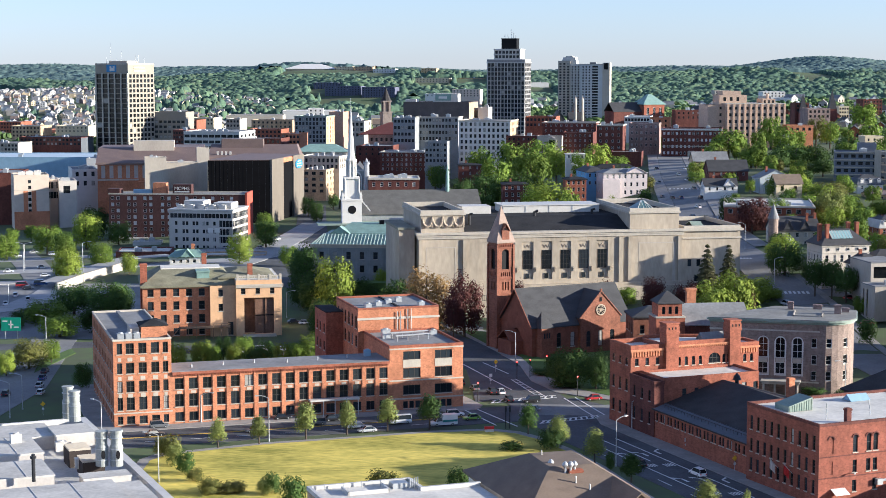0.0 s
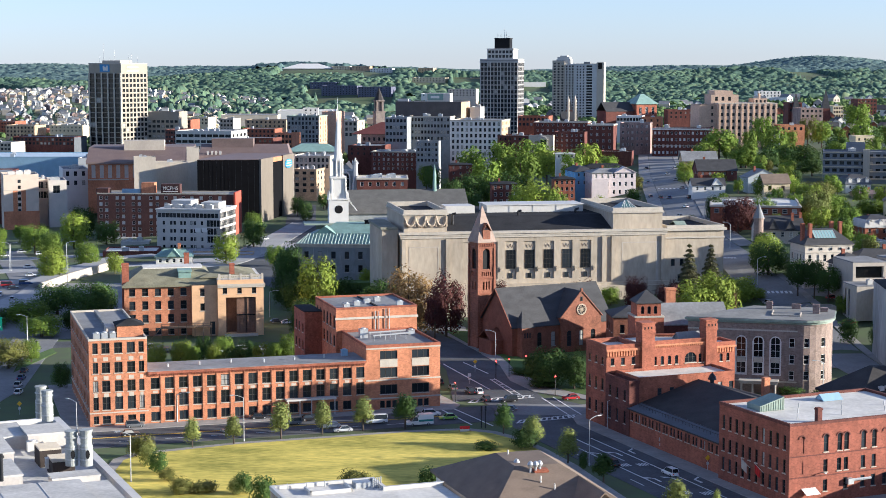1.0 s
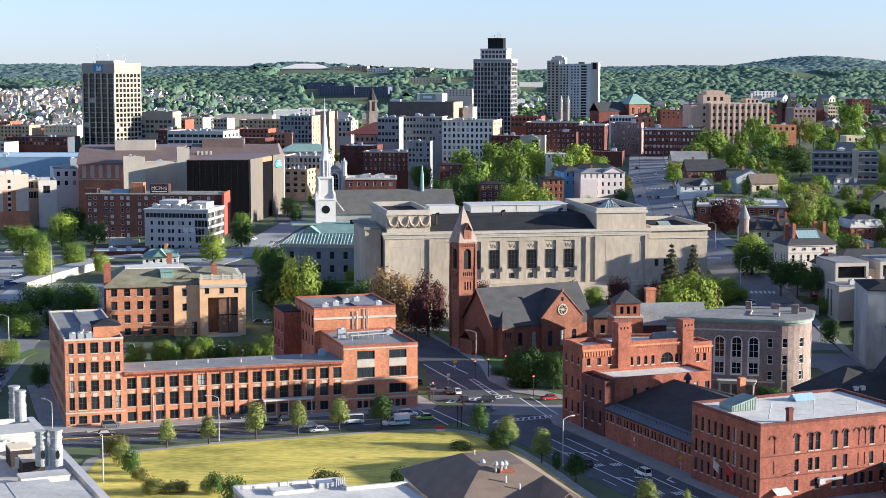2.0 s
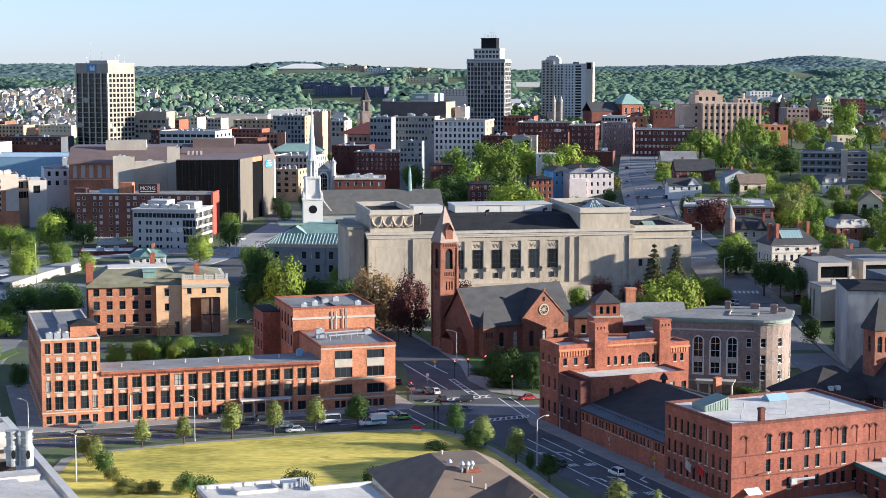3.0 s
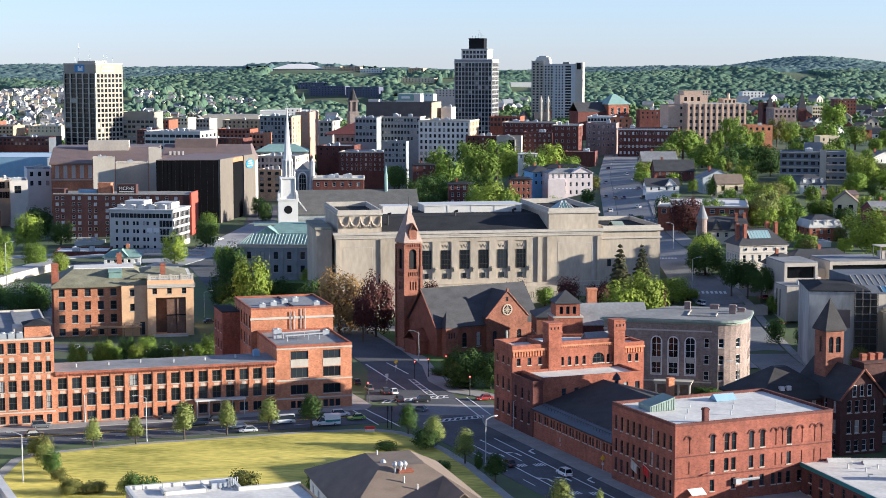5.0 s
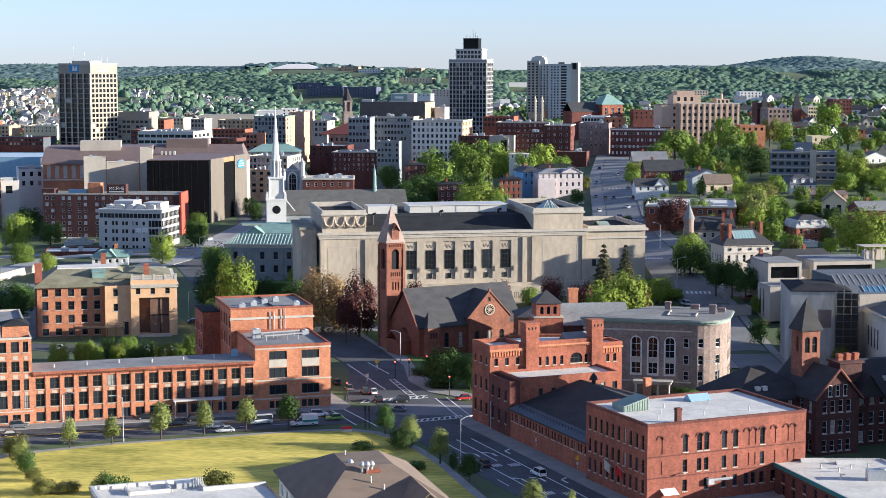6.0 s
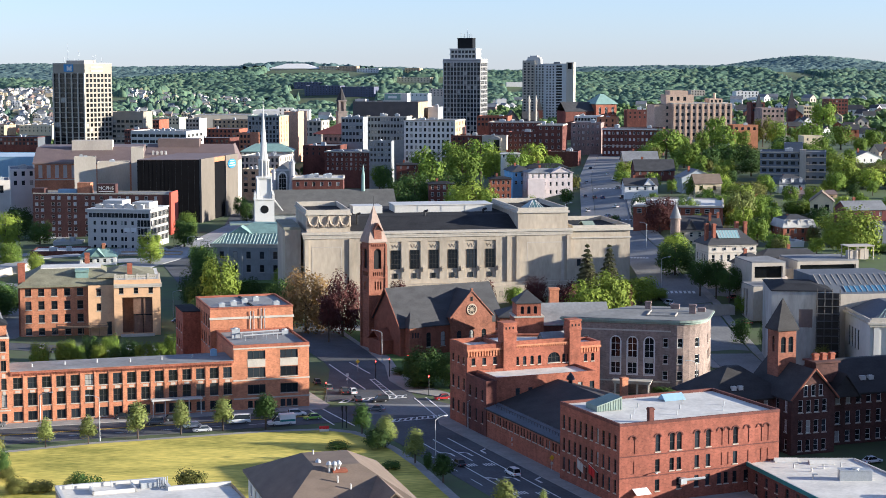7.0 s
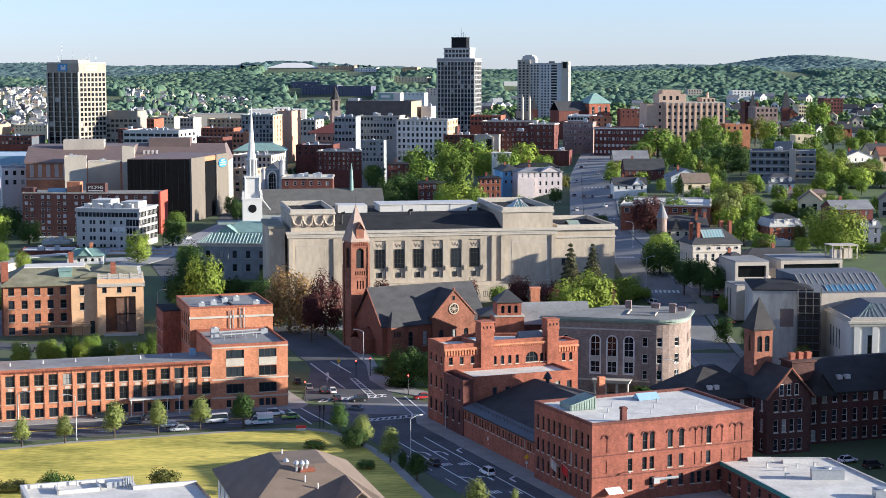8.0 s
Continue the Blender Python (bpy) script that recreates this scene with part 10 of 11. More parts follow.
for x, y in ((-113.5, 822.6), (-110.3, 822.6)):
    t = thing("flagpole", "white flagpole with a hanging flag", "flagpole", x, y)
    part("pole", Geo().tube(0, 0, 0, 12, 0.12, 0.06), WHITE_METAL, t)
    part("flag", Geo().box(0.1, -0.04, 9.2, 2.6, 0.04, 11.4), WHITE_PAINT, t)

# ---------------------------------------------------------------- cars
def car_paint(name, rgb):
    m = surface(name, rgb, 0.3, 0.04, 0.5, 3, spec=0.5)
    m.node_tree.nodes["Principled BSDF"].inputs["Coat Weight"].default_value = 0.5
    return m


CAR_COLOURS = {"white": (0.7, 0.7, 0.7), "black": (0.015, 0.015, 0.017), "grey": (0.12, 0.125, 0.13), "silver": (0.42, 0.43, 0.44), "red": (0.35, 0.02, 0.02), "green": (0.24, 0.42, 0.05), "blue": (0.03, 0.07, 0.2)}
CAR_PAINT = {k: car_paint(k + "_car_paint", v) for k, v in CAR_COLOURS.items()}
CARS = {}


def loft(g, sections, m=0):
    """Skin between equal rings of points."""
    for a, b in zip(sections, sections[1:]):
        n = len(a)
        for k in range(n):
            j = (k + 1) % n
            g.face([a[k], a[j], b[j], b[k]], m)
    g.face(sections[0][::-1], m), g.face(sections[-1], m)


def car(x, y, turn, colour="grey", form="car", group="cars in the streets"):
    z = gz(x, y) + 0.13
    m = pose(x, y, z, 0, 0, turn)
    if (form, colour) in CARS:
        return copy_thing(CARS[form, colour], m)
    t = new("car" if form == "car" else form)
    t.matrix_basis = m
    names = {"car": "%s passenger car on the asphalt", "suv": "%s sport utility car on the asphalt", "van": "%s van on the asphalt", "ambulance": "%s and teal ambulance with box body"}
    tagged(t, names[form] % colour, "car" if form in ("car", "suv") else "van", group)
    L, W = {"car": (4.6, 1.8), "suv": (4.8, 1.9), "van": (5.6, 2.0), "ambulance": (6.8, 2.3)}[form]
    hb, ht = {"car": (0.85, 1.45), "suv": (1.0, 1.75), "van": (1.15, 2.2), "ambulance": (1.2, 2.1)}[form]
    g = Geo()
    rings = []
    for u, k, zb in ((-0.5, 0.86, 0.75), (-0.46, 0.96, 0.92), (-0.2, 1.0, 1.0), (0.2, 1.0, 0.98), (0.42, 0.96, 0.86), (0.5, 0.82, 0.68)):
        hw, zz = W / 2 * k, 0.3 + (hb - 0.3) * zb
        rings.append([(L * u, -hw, 0.3), (L * u, hw, 0.3), (L * u, hw, zz - 0.12), (L * u, hw * 0.92, zz), (L * u, -hw * 0.92, zz), (L * u, -hw, zz - 0.12)])
    loft(g, rings)
    for s in (-1, 1):
        k = W / 2 * s
        g.box(L * 0.46, k * 0.65 - 0.16, hb * 0.6, L * 0.495, k * 0.65 + 0.16, hb * 0.76, 1)
        g.box(-L * 0.503, k * 0.7 - 0.14, hb * 0.6, -L * 0.47, k * 0.7 + 0.14, hb * 0.82, 2)
    part("body", g, [CAR_PAINT[colour], FRAME_WHITE, RED_PAINT], t)
    r0, r1, c0, c1 = {"car": (-0.40, -0.26, 0.08, 0.24), "suv": (-0.47, -0.42, 0.1, 0.26), "van": (-0.49, -0.47, 0.2, 0.36), "ambulance": (0.06, 0.10, 0.22, 0.34)}[form]
    gl, rf = Geo(), Geo()
    hw = W / 2
    low = [(L * r0, -hw * 0.88, hb - 0.05), (L * c1, -hw * 0.88, hb - 0.08), (L * c1, hw * 0.88, hb - 0.08), (L * r0, hw * 0.88, hb - 0.05)]
    up = [(L * r1, -hw * 0.72, ht), (L * c0, -hw * 0.72, ht), (L * c0, hw * 0.72, ht), (L * r1, hw * 0.72, ht)]
    for k in range(4):
        gl.face([low[k], low[(k + 1) % 4], up[(k + 1) % 4], up[k]])
    part("glass_house", gl, GLASS_PLAIN, t)
    rf.prism([(p[0], p[1]) for p in up], ht, ht + 0.06, 0, True, True)
    for a, b in zip(low, up):
        rf.beam(a, (b[0], b[1], b[2] + 0.04), 0.05, 4)
    part("roof", rf, CAR_PAINT[colour], t)
    if form == "ambulance":
        part("box_body", Geo().box(-L * 0.5, -W / 2, 0.5, L * 0.08, W / 2, 2.75), CAR_PAINT["white"], t)
        part("stripe", Geo().box(-L * 0.49, -W / 2 - 0.03, 1.0, L * 0.07, -W / 2 - 0.003, 1.5).box(-L * 0.49, W / 2 + 0.003, 1.0, L * 0.07, W / 2 + 0.03, 1.5).box(-L * 0.3, -W / 2 - 0.03, 1.7, -L * 0.05, -W / 2 - 0.003, 2.3), TEAL_PAINT, t)
    for u in (-0.3, 0.3):
        for s in (-1, 1):
            wg = Geo().beam((L * u, s * (hw - 0.22), 0.33), (L * u, s * (hw + 0.01), 0.33), 0.33, 12)
            wg.beam((L * u, s * (hw - 0.05), 0.33), (L * u, s * (hw + 0.03), 0.33), 0.19, 8, 1)
            part("wheel", wg, [RUBBER, GALVANISED], t)
    CARS[form, colour] = t
    return t


for p, turn, colour, form in (
    ((-70.2, 416.9), 17, "grey", "suv"), ((-40.7, 427.1), 17, "black", "car"), ((-21.5, 416.2), 197, "white", "car"), ((-10.7, 421.6), 197, "white", "van"), ((0.1, 419.6), 197, "white", "ambulance"), ((3, 430.6), 17, "white", "suv"), ((7.3, 426.4), 197, "green", "car"),
    ((-69.6, 407.1), 17, "black", "car"), ((-27.7, 425), 17, "black", "car"), ((-46.1, 411.6), 197, "grey", "car"), ((-31.6, 420.2), 197, "grey", "suv"), ((-18.5, 411.6), 197, "silver", "car"), ((4.9, 475.2), 105, "black", "car"), ((8.7, 466.7), 105, "grey", "car"), ((13.3, 461), 105, "black", "suv"), ((17.5, 450.7), 105, "black", "car"), ((23.5, 449.1), 197, "black", "suv"), ((40.3, 452.2), 200, "red", "car"),
    ((55.6, 366.9), 114, "white", "suv"), ((43.9, 375.9), 114, "black", "car"), ((23.1, 437.1), 160, "grey", "car"), ((15.7, 461), 105, "white", "car"),
    ((-127.1, 497.7), 95, "white", "suv"), ((-112.5, 470.9), 90, "silver", "car"), ((-114.3, 482.2), 90, "blue", "car"), ((-109.7, 460.2), 90, "white", "car"), ((-116.1, 493.1), 90, "black", "car"), ((-118.8, 458.6), 90, "black", "car"),
    ((118.5, 587.6), 110, "white", "suv"), ((125.2, 838.7), 110, "white", "car"), ((118.5, 811.2), 110, "blue", "car"), ((156.8, 1200.6), 100, "white", "van"), ((134.5, 978.9), 100, "silver", "car"), ((134.4, 943.9), 95, "white", "car"), ((118.2, 880.2), 95, "black", "car"), ((114.2, 890.1), 95, "grey", "car"),
    ((129.7, 1039.3), 97, "black", "car"), ((119.7, 948.5), 97, "silver", "car"), ((132.7, 904.6), 97, "grey", "car"), ((130.8, 867.3), 97, "black", "suv"), ((143.9, 1018.2), 97, "white", "car"), ((111.3, 838.7), 97, "white", "suv"), ((121.9, 875.6), 97, "blue", "car"), ((-205.2, 820), 20, "white", "car"), ((-202.9, 844.5), 20, "silver", "car"), ((-188.3, 823.3), 20, "white", "suv"), ((-189.2, 740.5), 12, "white", "car"), ((-162.7, 726.6), 12, "silver", "car"), ((-165.9, 659.4), 100, "white", "suv"), ((-151, 628.2), 100, "silver", "car"), ((-67.5, 533.1), 15, "silver", "car"), ((-56.6, 531), 15, "white", "suv"), ((-86.5, 535.5), 100, "white", "car"), ((-89.8, 835.6), 60, "silver", "car"), ((-85.4, 876.6), 60, "white", "car"), ((-138.1, 753.5), 10, "white", "car"), ((-178.1, 756.2), 15, "silver", "car"), ((-169.1, 722.8), 15, "white", "car"), ((-166.4, 681.5), 10, "black", "car"), ((-158.4, 648.3), 100, "silver", "car"), ((-163.8, 635.8), 100, "white", "car"), ((-170.3, 688.5), 10, "red", "van"), ((-164.3, 694), 10, "blue", "van"), ((-108.5, 938.3), 60, "white", "car"), ((-106.4, 835.6), 60, "silver", "car"), ((-51.9, 590.4), 15, "black", "car"), ((-47.8, 587.9), 15, "white", "car"), ((-224.5, 885.9), 100, "black", "car"), ((-153, 593), 95, "white", "car"), ((-149, 593), 95, "silver", "car"),
    ((-137.2, 606.6), 15, "white", "car"), ((-62.4, 528), 15, "white", "car"), ((-80, 528), 15, "black", "car"), ((-39.5, 528), 15, "silver", "car"), ((-50.4, 531), 15, "white", "car"), ((137.1, 378.7), 20, "white", "car"), ((141.5, 373.2), 20, "black", "suv"), ((141.6, 591.6), 20, "red", "car"), ((140.9, 562.9), 20, "red", "car"), ((146.1, 569.3), 20, "silver", "car"),
):
    car(*p, turn, colour, form)

# ---------------------------------------------------------------- far houses and blocks
FAR = {}
FAR_LABEL = {"white": "small white wooden house with gabled roof", "cream": "small cream wooden house with gabled roof", "brick": "small red brick house with gabled roof", "grey": "small grey wooden house with gabled roof", "tan": "small tan wooden house with gabled roof"}
FAR_WALL = {"white": WHITE_PAINT, "cream": CREAM, "brick": BRICK, "grey": CONCRETE, "tan": BRICK_TAN}
FAR_ROOF = {"white": SLATE, "cream": SHINGLE, "brick": SLATE, "grey": SHINGLE, "tan": BROWNSTONE}


def far_house(colour, x, y, turn, scale=1.0):
    m = Matrix.LocRotScale((x, y, gz(x, y) - 0.5), Euler((0, 0, radians(turn))), (scale, scale, scale))
    if colour in FAR:
        ob, s0 = FAR[colour]
        return copy_thing(ob, m @ Matrix.Diagonal((1 / s0, 1 / s0, 1 / s0, 1)))
    t = new("small_house")
    t.matrix_basis = m
    tagged(t, FAR_LABEL[colour], "house", "small houses on the slopes")
    g = Geo()
    facade(g, (0, 0), (9, 0), 0, 8.5, [(1.4, 5.2, 1.6, 2.1), (5.8, 5.2, 1.6, 2.1), (1.4, 1.4, 1.6, 2.1), (5.8, 1.4, 1.6, 2.1)], 0.3)
    facade(g, (9, 0), (9, 12), 0, 8.5, [(2, 5.2, 1.6, 2.1), (8, 5.2, 1.6, 2.1)], 0.3), facade(g, (9, 12), (0, 12), 0, 8.5), facade(g, (0, 12), (0, 0), 0, 8.5, [(2, 5.2, 1.6, 2.1), (8, 5.2, 1.6, 2.1)], 0.3)
    for yy in (0, 12):
        g.face([(0, yy, 8.5), (9, yy, 8.5), (4.5, yy, 12)])
    for u, z in ((1.4, 5.2), (5.8, 5.2), (1.4, 1.4), (5.8, 1.4)):
        g.face([(u, 0.2, z), (u + 1.6, 0.2, z), (u + 1.6, 0.2, z + 2.1), (u, 0.2, z + 2.1)], 1)
    for v in (2, 8):
        g.face([(8.8, v, 5.2), (8.8, v + 1.6, 5.2), (8.8, v + 1.6, 7.3), (8.8, v, 7.3)], 1)
    part("wall", g, [FAR_WALL[colour], GLASS_PLAIN], t)
    part("roof", Geo().gable(0, 0, 9, 12, 8.5, 12.1, "y", 0.5, 0.3), FAR_ROOF[colour], t)
    FAR[colour] = (t, scale)
    return t


rng = random.Random(11)
SPOTS = []
DISTANT = []


def suburb(n, x0, x1, y0, y1, colours, lo=0.9, hi=1.5):
    """Houses in loose rows over a patch given at 2700 m and widening with distance."""
    for k in range(n):
        y = rng.uniform(y0, y1)
        x = rng.uniform(x0, x1) * y / 2700 + 23
        if any(abs(x - a) < 10 and abs(y - b) < 15 for a, b in SPOTS):
            continue
        SPOTS.append((x, y))
        if y > 2200:
            DISTANT.append((x, y, rng.choice((0, 12, 78, 90, -15, 35)), rng.uniform(lo, hi), rng.choice((0, 0, 0, 3, 4, 5, 3))))
            continue
        far_house(rng.choice(colours), x, y, rng.choice((0, 12, 78, 90, -15, 35)), rng.uniform(lo, hi))


suburb(900, -800, -530, 2000, 3350, ("white", "white", "cream", "grey", "tan", "white"), 0.6, 1.0)
suburb(230, -480, -280, 2250, 3300, ("white", "white", "cream", "grey", "tan"), 0.6, 1.0)
suburb(26, -300, -60, 2100, 2500, ("white", "tan", "brick", "grey"))
suburb(20, 90, 190, 1900, 2900, ("white", "grey", "brick"))
suburb(46, 330, 760, 1700, 2600, ("white", "grey", "brick", "white", "tan"))
suburb(26, 380, 760, 1350, 1700, ("white", "grey", "brick"), 0.9, 1.2)

# modest houses filling the streets of the hill
put = 0
for k in range(600):
    x, y = rng.uniform(142, 335), rng.uniform(680, 1120)
    if put >= 5 or x < 165 or (180 < x < 290 and y > 800) or x > 0.285 * y + 46:
        continue
    if any(a - 12 < x < a + w + 3 and b - 14 < y < b + d + 4 for a, b, w, d in FOOT):
        continue
    far_house(rng.choice(("white", "grey", "tan", "grey", "cream")), x, y, rng.choice((-8, -12, -82, 98)), rng.uniform(0.9, 1.2))
    if put % 2:
        tree("hill", rng.choice(("green", "dark")), x + rng.uniform(2, 9), y - 7, rng.uniform(7, 10), rng.uniform(7, 9))
    FOOT.append((x, y, 11, 13))
    put += 1

fill_trees(46, 140, 290, 660, 900, 21, ("green", "dark", "light", "green"), 6, 9.5)
fill_trees(24, 160, 330, 900, 1120, 22, ("green", "dark", "olive"), 8, 12)

for colour, spec in (("light", (186.3, 840, 11.6, 16.1)), ("green", (181.4, 900, 8.6, 14.8)), ("green", (174.5, 910, 6.5, 12)), ("dark", (196.2, 1000, 13.5, 16.5)), ("dark", (208.3, 1010, 15, 20)), ("dark", (219.6, 1010, 15.7, 18.7)), ("dark", (213.1, 960, 10.3, 14.6)),
                     ("light", (251, 900, 17.8, 17.8)), ("light", (262.6, 890, 13.6, 17.6)), ("green", (242.3, 880, 11.8, 13.4)), ("light", (209.4, 720, 11.9, 24.7)), ("green", (204.9, 800, 6.5, 11.6)), ("light", (213.1, 800, 7, 9.5)), ("green", (188.1, 780, 7, 9.8))):
    tree("hill", colour, *spec)

rows = Geo()
for x, y, turn, k, paint in DISTANT:
    m = pose(x, y, gz(x, y) - 0.5, 0, 0, turn)
    def at(*p):
        return tuple(m @ Vector([c * k for c in p]))
    q = [(0, 0), (9, 0), (9, 12), (0, 12)]
    for i in range(4):
        a, b = q[i], q[(i + 1) % 4]
        rows.face([at(*a, 0), at(*b, 0), at(*b, 8.5), at(*a, 8.5)], paint)
    for v in (0, 12):
        rows.face([at(0, v, 8.5), at(9, v, 8.5), at(4.5, v, 12)], paint)
    for s in (0, 9):
        rows.face([at(s, -0.4, 8.5), at(s, 12.4, 8.5), at(4.5, 12.4, 12.1), at(4.5, -0.4, 12.1)], 1)
    for u in (1.4, 5.8):
        for zz in (1.4, 5.2):
            rows.face([at(u, -0.05, zz), at(u + 1.6, -0.05, zz), at(u + 1.6, -0.05, zz + 2.1), at(u, -0.05, zz + 2.1)], 2)
tagged(new("far_house_rows", rows.mesh("far_house_rows", [WHITE_PAINT, GREY_ROOF, GLASS_PLAIN, CREAM, CONCRETE, BRICK_ROSE])), "rows of small white houses far off", "houses", kind="stuff")

for name, label, spec, d, mat, kw in (
    ("brick_building", "red-brown brick block in the old town", (-535.7, 2050, 33.7, 23.3), 30, BRICK, dict(cols=9, rows=4)),
    ("brick_building", "tan brick block in the old town", (-477.9, 1900, 34.4, 23.7), 30, BRICK_TAN, dict(cols=8, rows=3)),
    ("brick_building", "low red brick block in the old town", (-294.7, 1850, 30.5, 31.5), 30, BRICK, dict(cols=8, rows=2)),
    ("brick_building", "pale low block in the old town", (-295.5, 2000, 29.6, 29.5), 30, CREAM, dict(cols=7, rows=2)),
    ("brick_building", "long red brick row in the old town", (-186.9, 1650, 32.6, 29), 26, BRICK, dict(cols=8, rows=2)),
    ("brick_building", "orange brick block in the old town", (-131.9, 1400, 15.7, 34.4), 24, BRICK_ORANGE, dict(cols=5, rows=3)),
    ("brick_building", "dark brick block in the old town", (-159.7, 1350, 33.4, 32.8), 24, BRICK_DARK, dict(cols=8, rows=2)),
    ("brick_building", "tan block in the old town", (-214.8, 1700, 14, 37.3), 24, CONCRETE, dict(cols=4, rows=4)),
    ("brick_building", "low brick row behind the hotel", (-198.6, 1780, 44, 33.7), 24, BRICK_TAN, dict(cols=9, rows=2)),
    ("warehouse", "long white roofed warehouse", (-214.8, 2300, 75.6, 29.6), 60, WHITE_PAINT, dict(cols=0)),
    ("warehouse", "long pale flat-roofed warehouse building", (-271.6, 2150, 70.7, 27.8), 60, CONCRETE_TAN, dict(cols=0)),
    ("warehouse", "white boxy plant building", (-176.8, 2250, 19.9, 33.8), 30, WHITE_PAINT, dict(cols=3, rows=2)),
    ("brick_building", "academic block on the slope with blue shade in its brick", (-229.9, 3350, 71.5, 50.7), 40, COLLEGE_SHADED, dict(cols=12, rows=5)),
    ("brick_building", "academic block on the slope with blue shade in its brick", (-156.1, 3300, 65.1, 49.2), 40, COLLEGE_SHADED, dict(cols=12, rows=5)),
    ("brick_building", "brick dormitory block on the slope", (-263.2, 3500, 51.8, 55.9), 30, COLLEGE_SHADED, dict(cols=8, rows=4)),
    ("brick_building", "cream academic block on the hill", (-269.7, 4350, 42.8, 88), 40, CREAM, dict(cols=6, rows=2)),
    ("brick_building", "cream academic block on the hill", (-221.6, 4330, 45.5, 88), 40, BRICK_TAN, dict(cols=6, rows=2)),
    ("brick_building", "white academic block on the hill", (-170.9, 4200, 55.1, 83), 40, WHITE_PAINT, dict(cols=8, rows=2)),
    ("brick_building", "tan academic block on the hill", (-53.7, 4200, 37.2, 84), 40, BRICK_TAN, dict(cols=5, rows=3)),
    ("brick_building", "brick academic block with turrets", (-59.5, 3700, 72.9, 64), 40, CREAM, dict(cols=10, rows=3)),
    ("brick_building", "white low block on the slope", (-30.5, 2900, 45.7, 42.6), 30, WHITE_PAINT, dict(cols=6, rows=1)),
    ("brick_building", "tan college hall on the hill", (34.9, 3800, 54.9, 63), 40, BRICK_TAN, dict(cols=8, rows=3)),
    ("brick_building", "brick block on the slope", (15.8, 3000, 49.2, 48.9), 30, TAN_PANEL, dict(cols=8, rows=3)),
    ("warehouse", "long white low building on the slope", (172.6, 3600, 49.6, 54.9), 30, WHITE_PAINT, dict(cols=0)),
    ("warehouse", "white boxy building in the trees", (118.3, 2500, 14, 40.8), 30, WHITE_PAINT, dict(cols=0)),
    ("warehouse", "long white low roof on the hill", (854.1, 4330, 92.4, 62.2), 30, WHITE_PAINT, dict(cols=0)),
    ("brick_building", "grey low block among trees", (458.2, 2900, 23.8, 48.3), 30, CONCRETE, dict(cols=5, rows=2)),
    ("brick_building", "white low block among trees", (483.4, 2600, 34.2, 50.8), 30, WHITE_PAINT, dict(cols=6, rows=2)),
    ("brick_building", "dark blue brick block on the rise", (489.1, 2000, 22.3, 50.5), 30, BRICK_DARK, dict(cols=6, rows=4)),
    ("brick_building", "cream block on the rise", (449.5, 1950, 11.5, 43.7), 30, CREAM, dict(cols=4, rows=3)),
    ("brick_building", "low orange brick block", (251.4, 1250, 18.5, 46), 20, BRICK_ORANGE, dict(cols=4, rows=1)),
    ("brick_building", "pale blue roofed block", (221.3, 2200, 21.7, 42.3), 30, BLUE_ROOF, dict(cols=4, rows=2)),
    ("brick_building", "dark slate-roofed church hall", (318.7, 1500, 19.7, 52.2), 30, BRICK_ROSE, dict(cols=5, rows=2)),
    ("brick_building", "red brick school with tower", (320, 1560, 12.3, 55.9), 20, BRICK_DARK, dict(cols=3, rows=2)),
    ("brick_building", "small shops along the street", (44.2, 1400, 11.6, 40), 20, BRICK_DARK, dict(cols=3, rows=2)),
    ("brick_building", "white roofed parking deck", (145.8, 1380, 20.4, 48.8), 30, WHITE_PAINT, dict(cols=8, rows=1)),
    ("brick_building", "brick row with pale cornice", (68.2, 1420, 25.7, 47.7), 24, BRICK, dict(cols=8, rows=2)),
):
    block(name, label, *spec, d, mat, 2, win=(2.0, 2.2), floor=4.2, frame_mat=FRAME_DARK, glass=GLASS_PLAIN, units=1, roof=WHITE_ROOF if "white" in label else GREY_ROOF, **kw)

for px, h in (((326.6, 61), 1560), ((384.8, 62.4), 1700), ((-536.5, 48.1), 3300), ((146.1, 51.1), 1900)):
    x, z = px
    t = thing("church_spire", "dark pointed church spire", "church", x, h, 0)
    b = z - gz(x, h)
    part("tower", Geo().box(-4, -4, 0, 4, 4, b * 0.6), BRICK_DARK if h < 3000 else WHITE_PAINT, t)
    part("spire", Geo().cone(0, 0, b * 0.6, b + 4, 5.6, 4), SLATE if h < 3000 else STONE_TRIM, t)


def make_sports_hall():
    """A broad arena on the hilltop under a faceted pale roof."""
    x, y, w, d = -398, 4370, 122, 90
    z = gz(x + 60, y) - 2
    FOOT.append((x, y, w, d))
    t = thing("sports_hall", "broad white sports hall with faceted roof on the hill", "building", x, y, 0, z)
    walls(t, rect(0, 0, w, d), 0, 83 - z, {0: rows_of(w, 12, 6, [(83 - z - 8, 3)])}, STONE_TRIM, (1, 1), FRAME_DARK, GLASS_PLAIN, None, False, joined=True)
    part("roof", Geo().hip(0, 0, w, d, 83 - z, 95 - z, 40, 40, 3, 1.0), WHITE_PAINT, t, "white faceted metal roof")
    part("lower_wing", Geo().box(w, 10, 0, w + 62, 50, 88 - z), CREAM, t, "low cream wing")
    FOOT.append((x + w, y, 64, 40))


make_sports_hall()


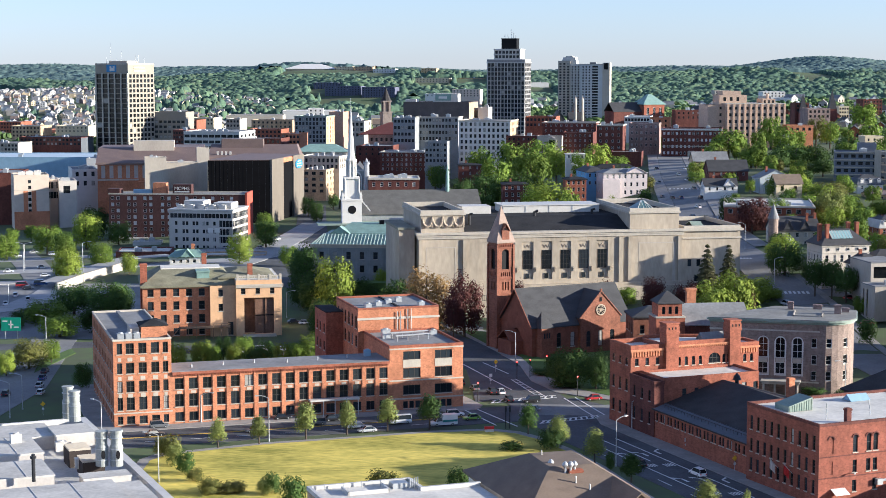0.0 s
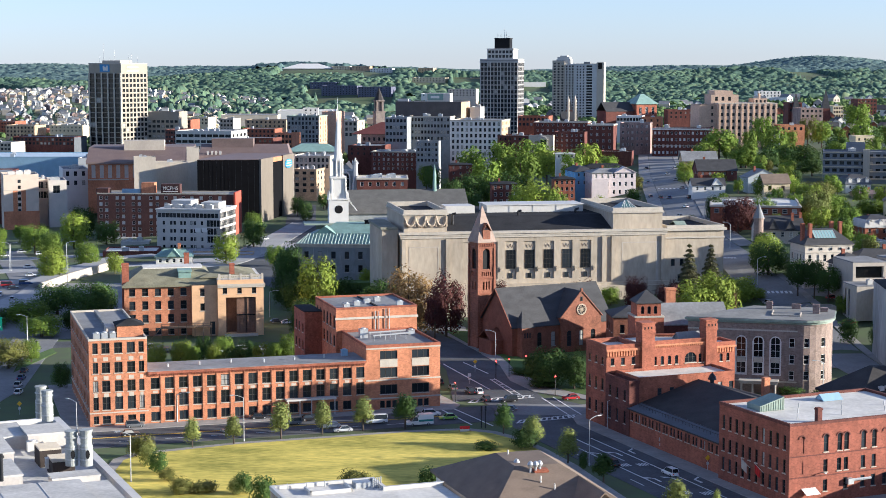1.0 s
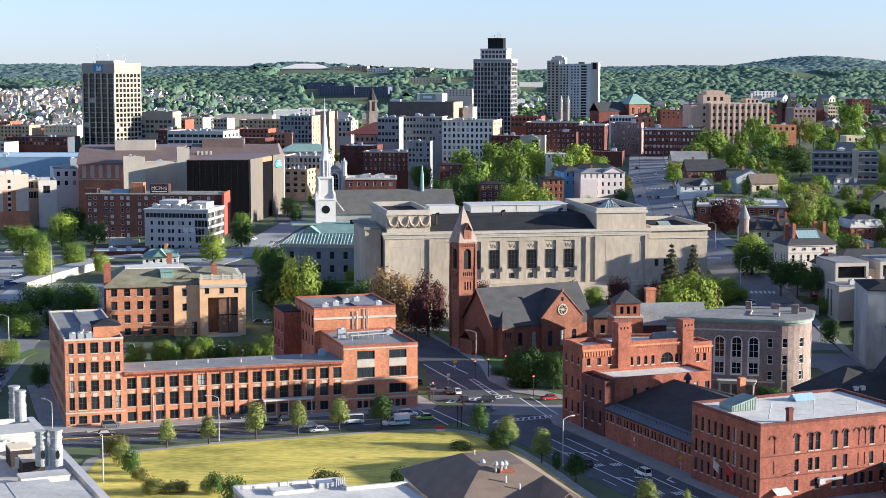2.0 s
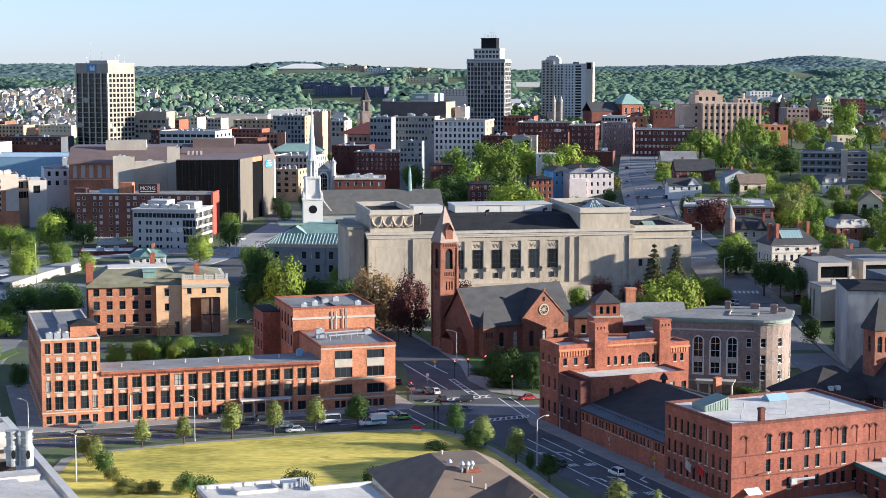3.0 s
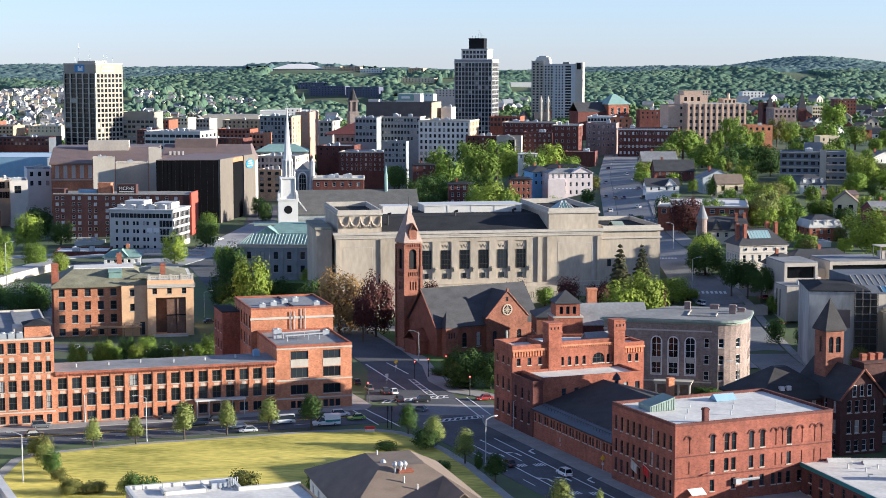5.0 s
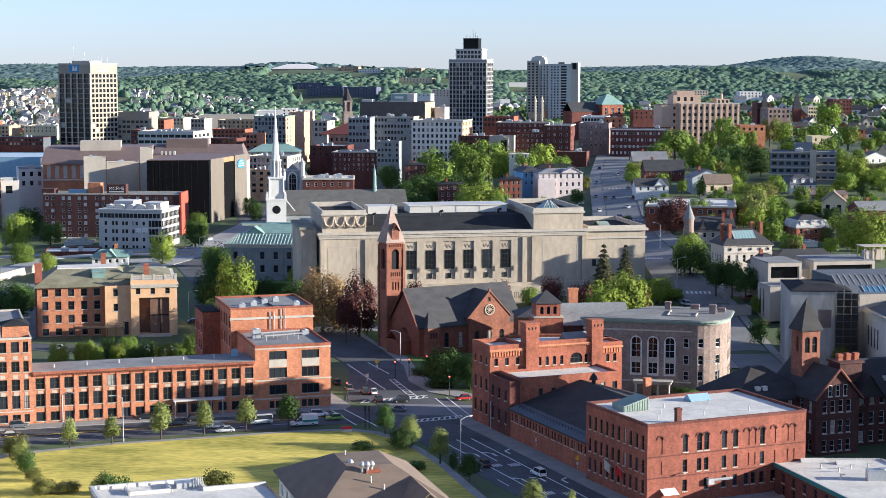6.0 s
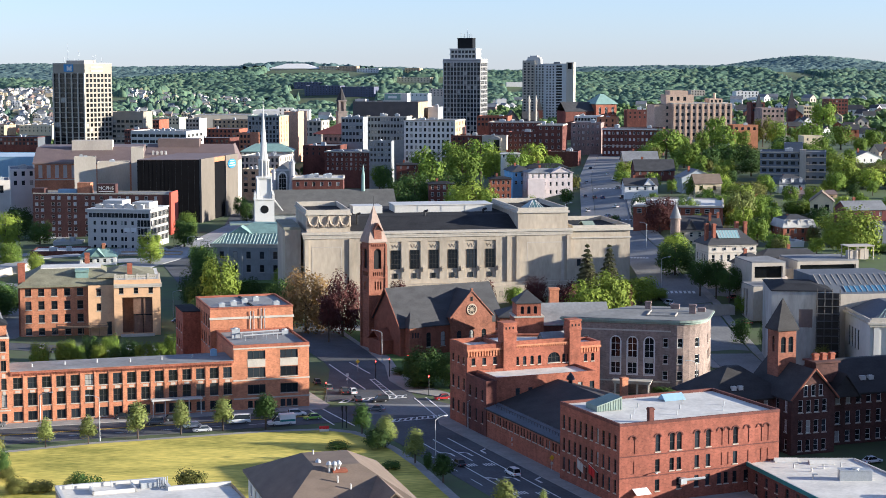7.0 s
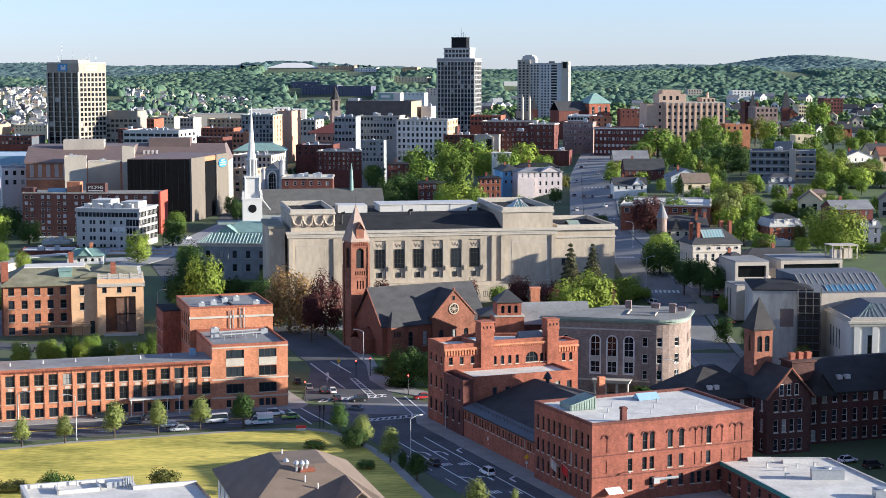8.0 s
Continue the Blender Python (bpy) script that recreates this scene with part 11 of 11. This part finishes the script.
# ---------------------------------------------------------------- woods
def make_woods():
    """Canopies of the wooded slopes: each crown a handful of ragged leafy lobes."""
    rs = np.random.default_rng(5)
    ico = []
    p = (1 + 5 ** 0.5) / 2
    for a, b in ((-1, p), (1, p), (-1, -p), (1, -p)):
        ico += [(a, b, 0), (0, a, b), (b, 0, a)]
    ico = np.array(ico) / math.hypot(1, p)
    bm = bmesh.new()
    bmesh.ops.convex_hull(bm, input=[bm.verts.new(v) for v in ico])
    bm.verts.index_update()
    faces = np.array([[v.index for v in f.verts] for f in bm.faces])
    base = np.array([v.co[:] for v in bm.verts])
    bm.free()
    taken = np.array(SPOTS)
    def build(label, n, ylo, yhi, lobes, size, half):
        vs, fs, c = [], [], 0
        tries = 0
        while c < n and tries < n * 6:
            tries += 1
            y = ylo + (yhi - ylo) * rs.random() ** 0.9
            x = 23 + rs.uniform(-half, half) * y
            dens = 0.5 + 0.5 * math.sin(x / 150 + 2 * math.sin(y / 300)) * math.sin(y / 210 + x / 400)
            if y < 3300 and x < -0.10 * y and rs.random() > 0.22 + 0.45 * dens:
                continue
            if any(a - 8 < x < a + w + 8 and b - 60 < y < b + d + 8 for a, b, w, d in FOOT):
                continue
            if np.min((taken[:, 0] - x) ** 2 + ((taken[:, 1] - y) / 2.2) ** 2) < 196:
                continue
            z = gz(x, y)
            s = size * rs.uniform(0.7, 1.3)
            for k in range(lobes):
                o = np.array([rs.normal(0, 0.5), rs.normal(0, 0.5), rs.uniform(0.35, 1.0)]) * s
                v = base * (1 + rs.normal(0, 0.22, (12, 1))) * s * rs.uniform(0.34, 0.6) * np.array([1, 1, 0.85])
                a = rs.random() * 6.28
                v = np.stack([v[:, 0] * math.cos(a) - v[:, 1] * math.sin(a), v[:, 0] * math.sin(a) + v[:, 1] * math.cos(a), v[:, 2]], 1)
                vs.append(v + o + np.array([x, y, z]))
                fs.append(faces + 12 * (len(vs) - 1))
            c += 1
        me = bpy.data.meshes.new("woods")
        me.from_pydata(np.concatenate(vs).tolist(), [], np.concatenate(fs).tolist())
        me.materials.append(LEAF_FAR)
        tagged(new("woods", me), label, "woods", kind="stuff")
    build("green spring woods on the near slopes", 2300, 1500, 2700, 6, 6.5, 0.30)
make_woods()


def make_canopy(label, y0, y1, rows, cols, cell, low, high, mats, pines=False):
    """Closed treetops of the far wooded hills as one lumpy sheet of crowns, each crown of one colour, open where houses and halls stand."""
    rs = np.random.default_rng(9)
    yy = np.linspace(y0, y1, rows)[:, None] * np.ones((1, cols))
    xx = 23 + np.linspace(-0.295, 0.295, cols)[None, :] * yy
    yy = yy + rs.uniform(-0.3, 0.3, xx.shape) * (y1 - y0) / rows
    ci, cj = np.floor(xx / cell).astype(int), np.floor(yy / cell).astype(int)
    best, tall, tint = np.full(xx.shape, 9.0), np.zeros(xx.shape), np.zeros(xx.shape)
    n = 1024
    jx, jy, jh, jr, jt = rs.random((n, n)), rs.random((n, n)), rs.random((n, n)), rs.uniform(0.7, 1.2, (n, n)), rs.random((n, n))
    for a in (-1, 0, 1):
        for b in (-1, 0, 1):
            p, q = (ci + a) % n, (cj + b) % n
            d = np.hypot(xx / cell - (ci + a + jx[p, q]), yy / cell - (cj + b + jy[p, q])) / jr[p, q]
            hit = d < best
            best[hit], tall[hit], tint[hit] = d[hit], jh[p, q][hit], jt[p, q][hit]
    dome = np.sqrt(np.clip(1 - (best / 0.92) ** 2, 0, 1))
    stand = 0.5 + 0.5 * np.sin(xx / 61 + 1.7 * np.sin(yy / 140)) * np.sin(yy / 97 + xx / 230)
    z = (low + (high - low) * tall * (0.55 + 0.6 * stand)) * (0.08 + 0.92 * dome) + rs.normal(0, 0.45, xx.shape)
    z *= np.clip((yy - y0) / 160, 0.25, 1) if y0 < 2600 else 1
    dark = tint + 0.35 * stand
    if pines:
        crest = (xx > -0.108 * yy) & (xx < -0.03 * yy) & (yy < y0 + 190)
        z = np.where(crest, z * 1.25 + 4, z)
        dark = np.where(crest, dark * 0.45, dark)
    keep = np.ones(xx.shape, bool)
    glade = np.sin(xx / 150 + 2 * np.sin(yy / 300)) * np.sin(yy / 210 + xx / 400)
    keep &= ~((yy < 3250) & (xx < -0.17 * yy) & (glade < 0.35))
    keep &= ~((yy < 3300) & (xx < -0.10 * yy) & (glade < -0.3))
    keep &= ~((yy < 3900) & (glade < -0.86))
    for a, b in SPOTS:
        keep &= ~((np.abs(xx - a) < 10) & (yy > b - 45) & (yy < b + 20))
    for a, b, w, d in FOOT:
        if b > 1400:
            keep &= ~((xx > a - 5) & (xx < a + w + 5) & (yy > b - (70 if b < 3000 else 200 if b < 4000 else 340)) & (yy < b + d + 4))
    ground_z = np.array([[gz(xx[r, c], yy[r, c]) for c in range(cols)] for r in range(rows)])
    z = ground_z + np.where(keep, z, -1.5)
    v = np.stack([xx, yy, z], 2).reshape(-1, 3)
    k = np.arange((rows - 1) * cols).reshape(rows - 1, cols)[:, :-1].ravel()
    f = np.stack([k, k + 1, k + cols + 1, k + cols], 1)
    some = keep.ravel()[f].any(1)
    me = bpy.data.meshes.new("woods")
    me.from_pydata(v.tolist(), [], f[some].tolist())
    for m in mats:
        me.materials.append(m)
    shade = np.digitize(dark.ravel()[k[some]], (0.42, 0.78, 1.08))
    me.polygons.foreach_set("material_index", shade.astype(np.int32))
    me.polygons.foreach_set("use_smooth", [True] * len(me.polygons))
    tagged(new("woods", me), label, "woods", kind="stuff")


make_canopy("green spring woods covering the lower slopes", 2450, 3250, 240, 520, 13.0, 4.0, 17.0, CANOPY)
make_canopy("green spring woods covering the far hills", 3250, 4350, 260, 460, 13.0, 4.0, 16.0, CANOPY)
make_canopy("woods along the skyline with blue haze in their colour", 4350, 4870, 90, 420, 12.0, 6.0, 12.0, CANOPY_HAZY, True)
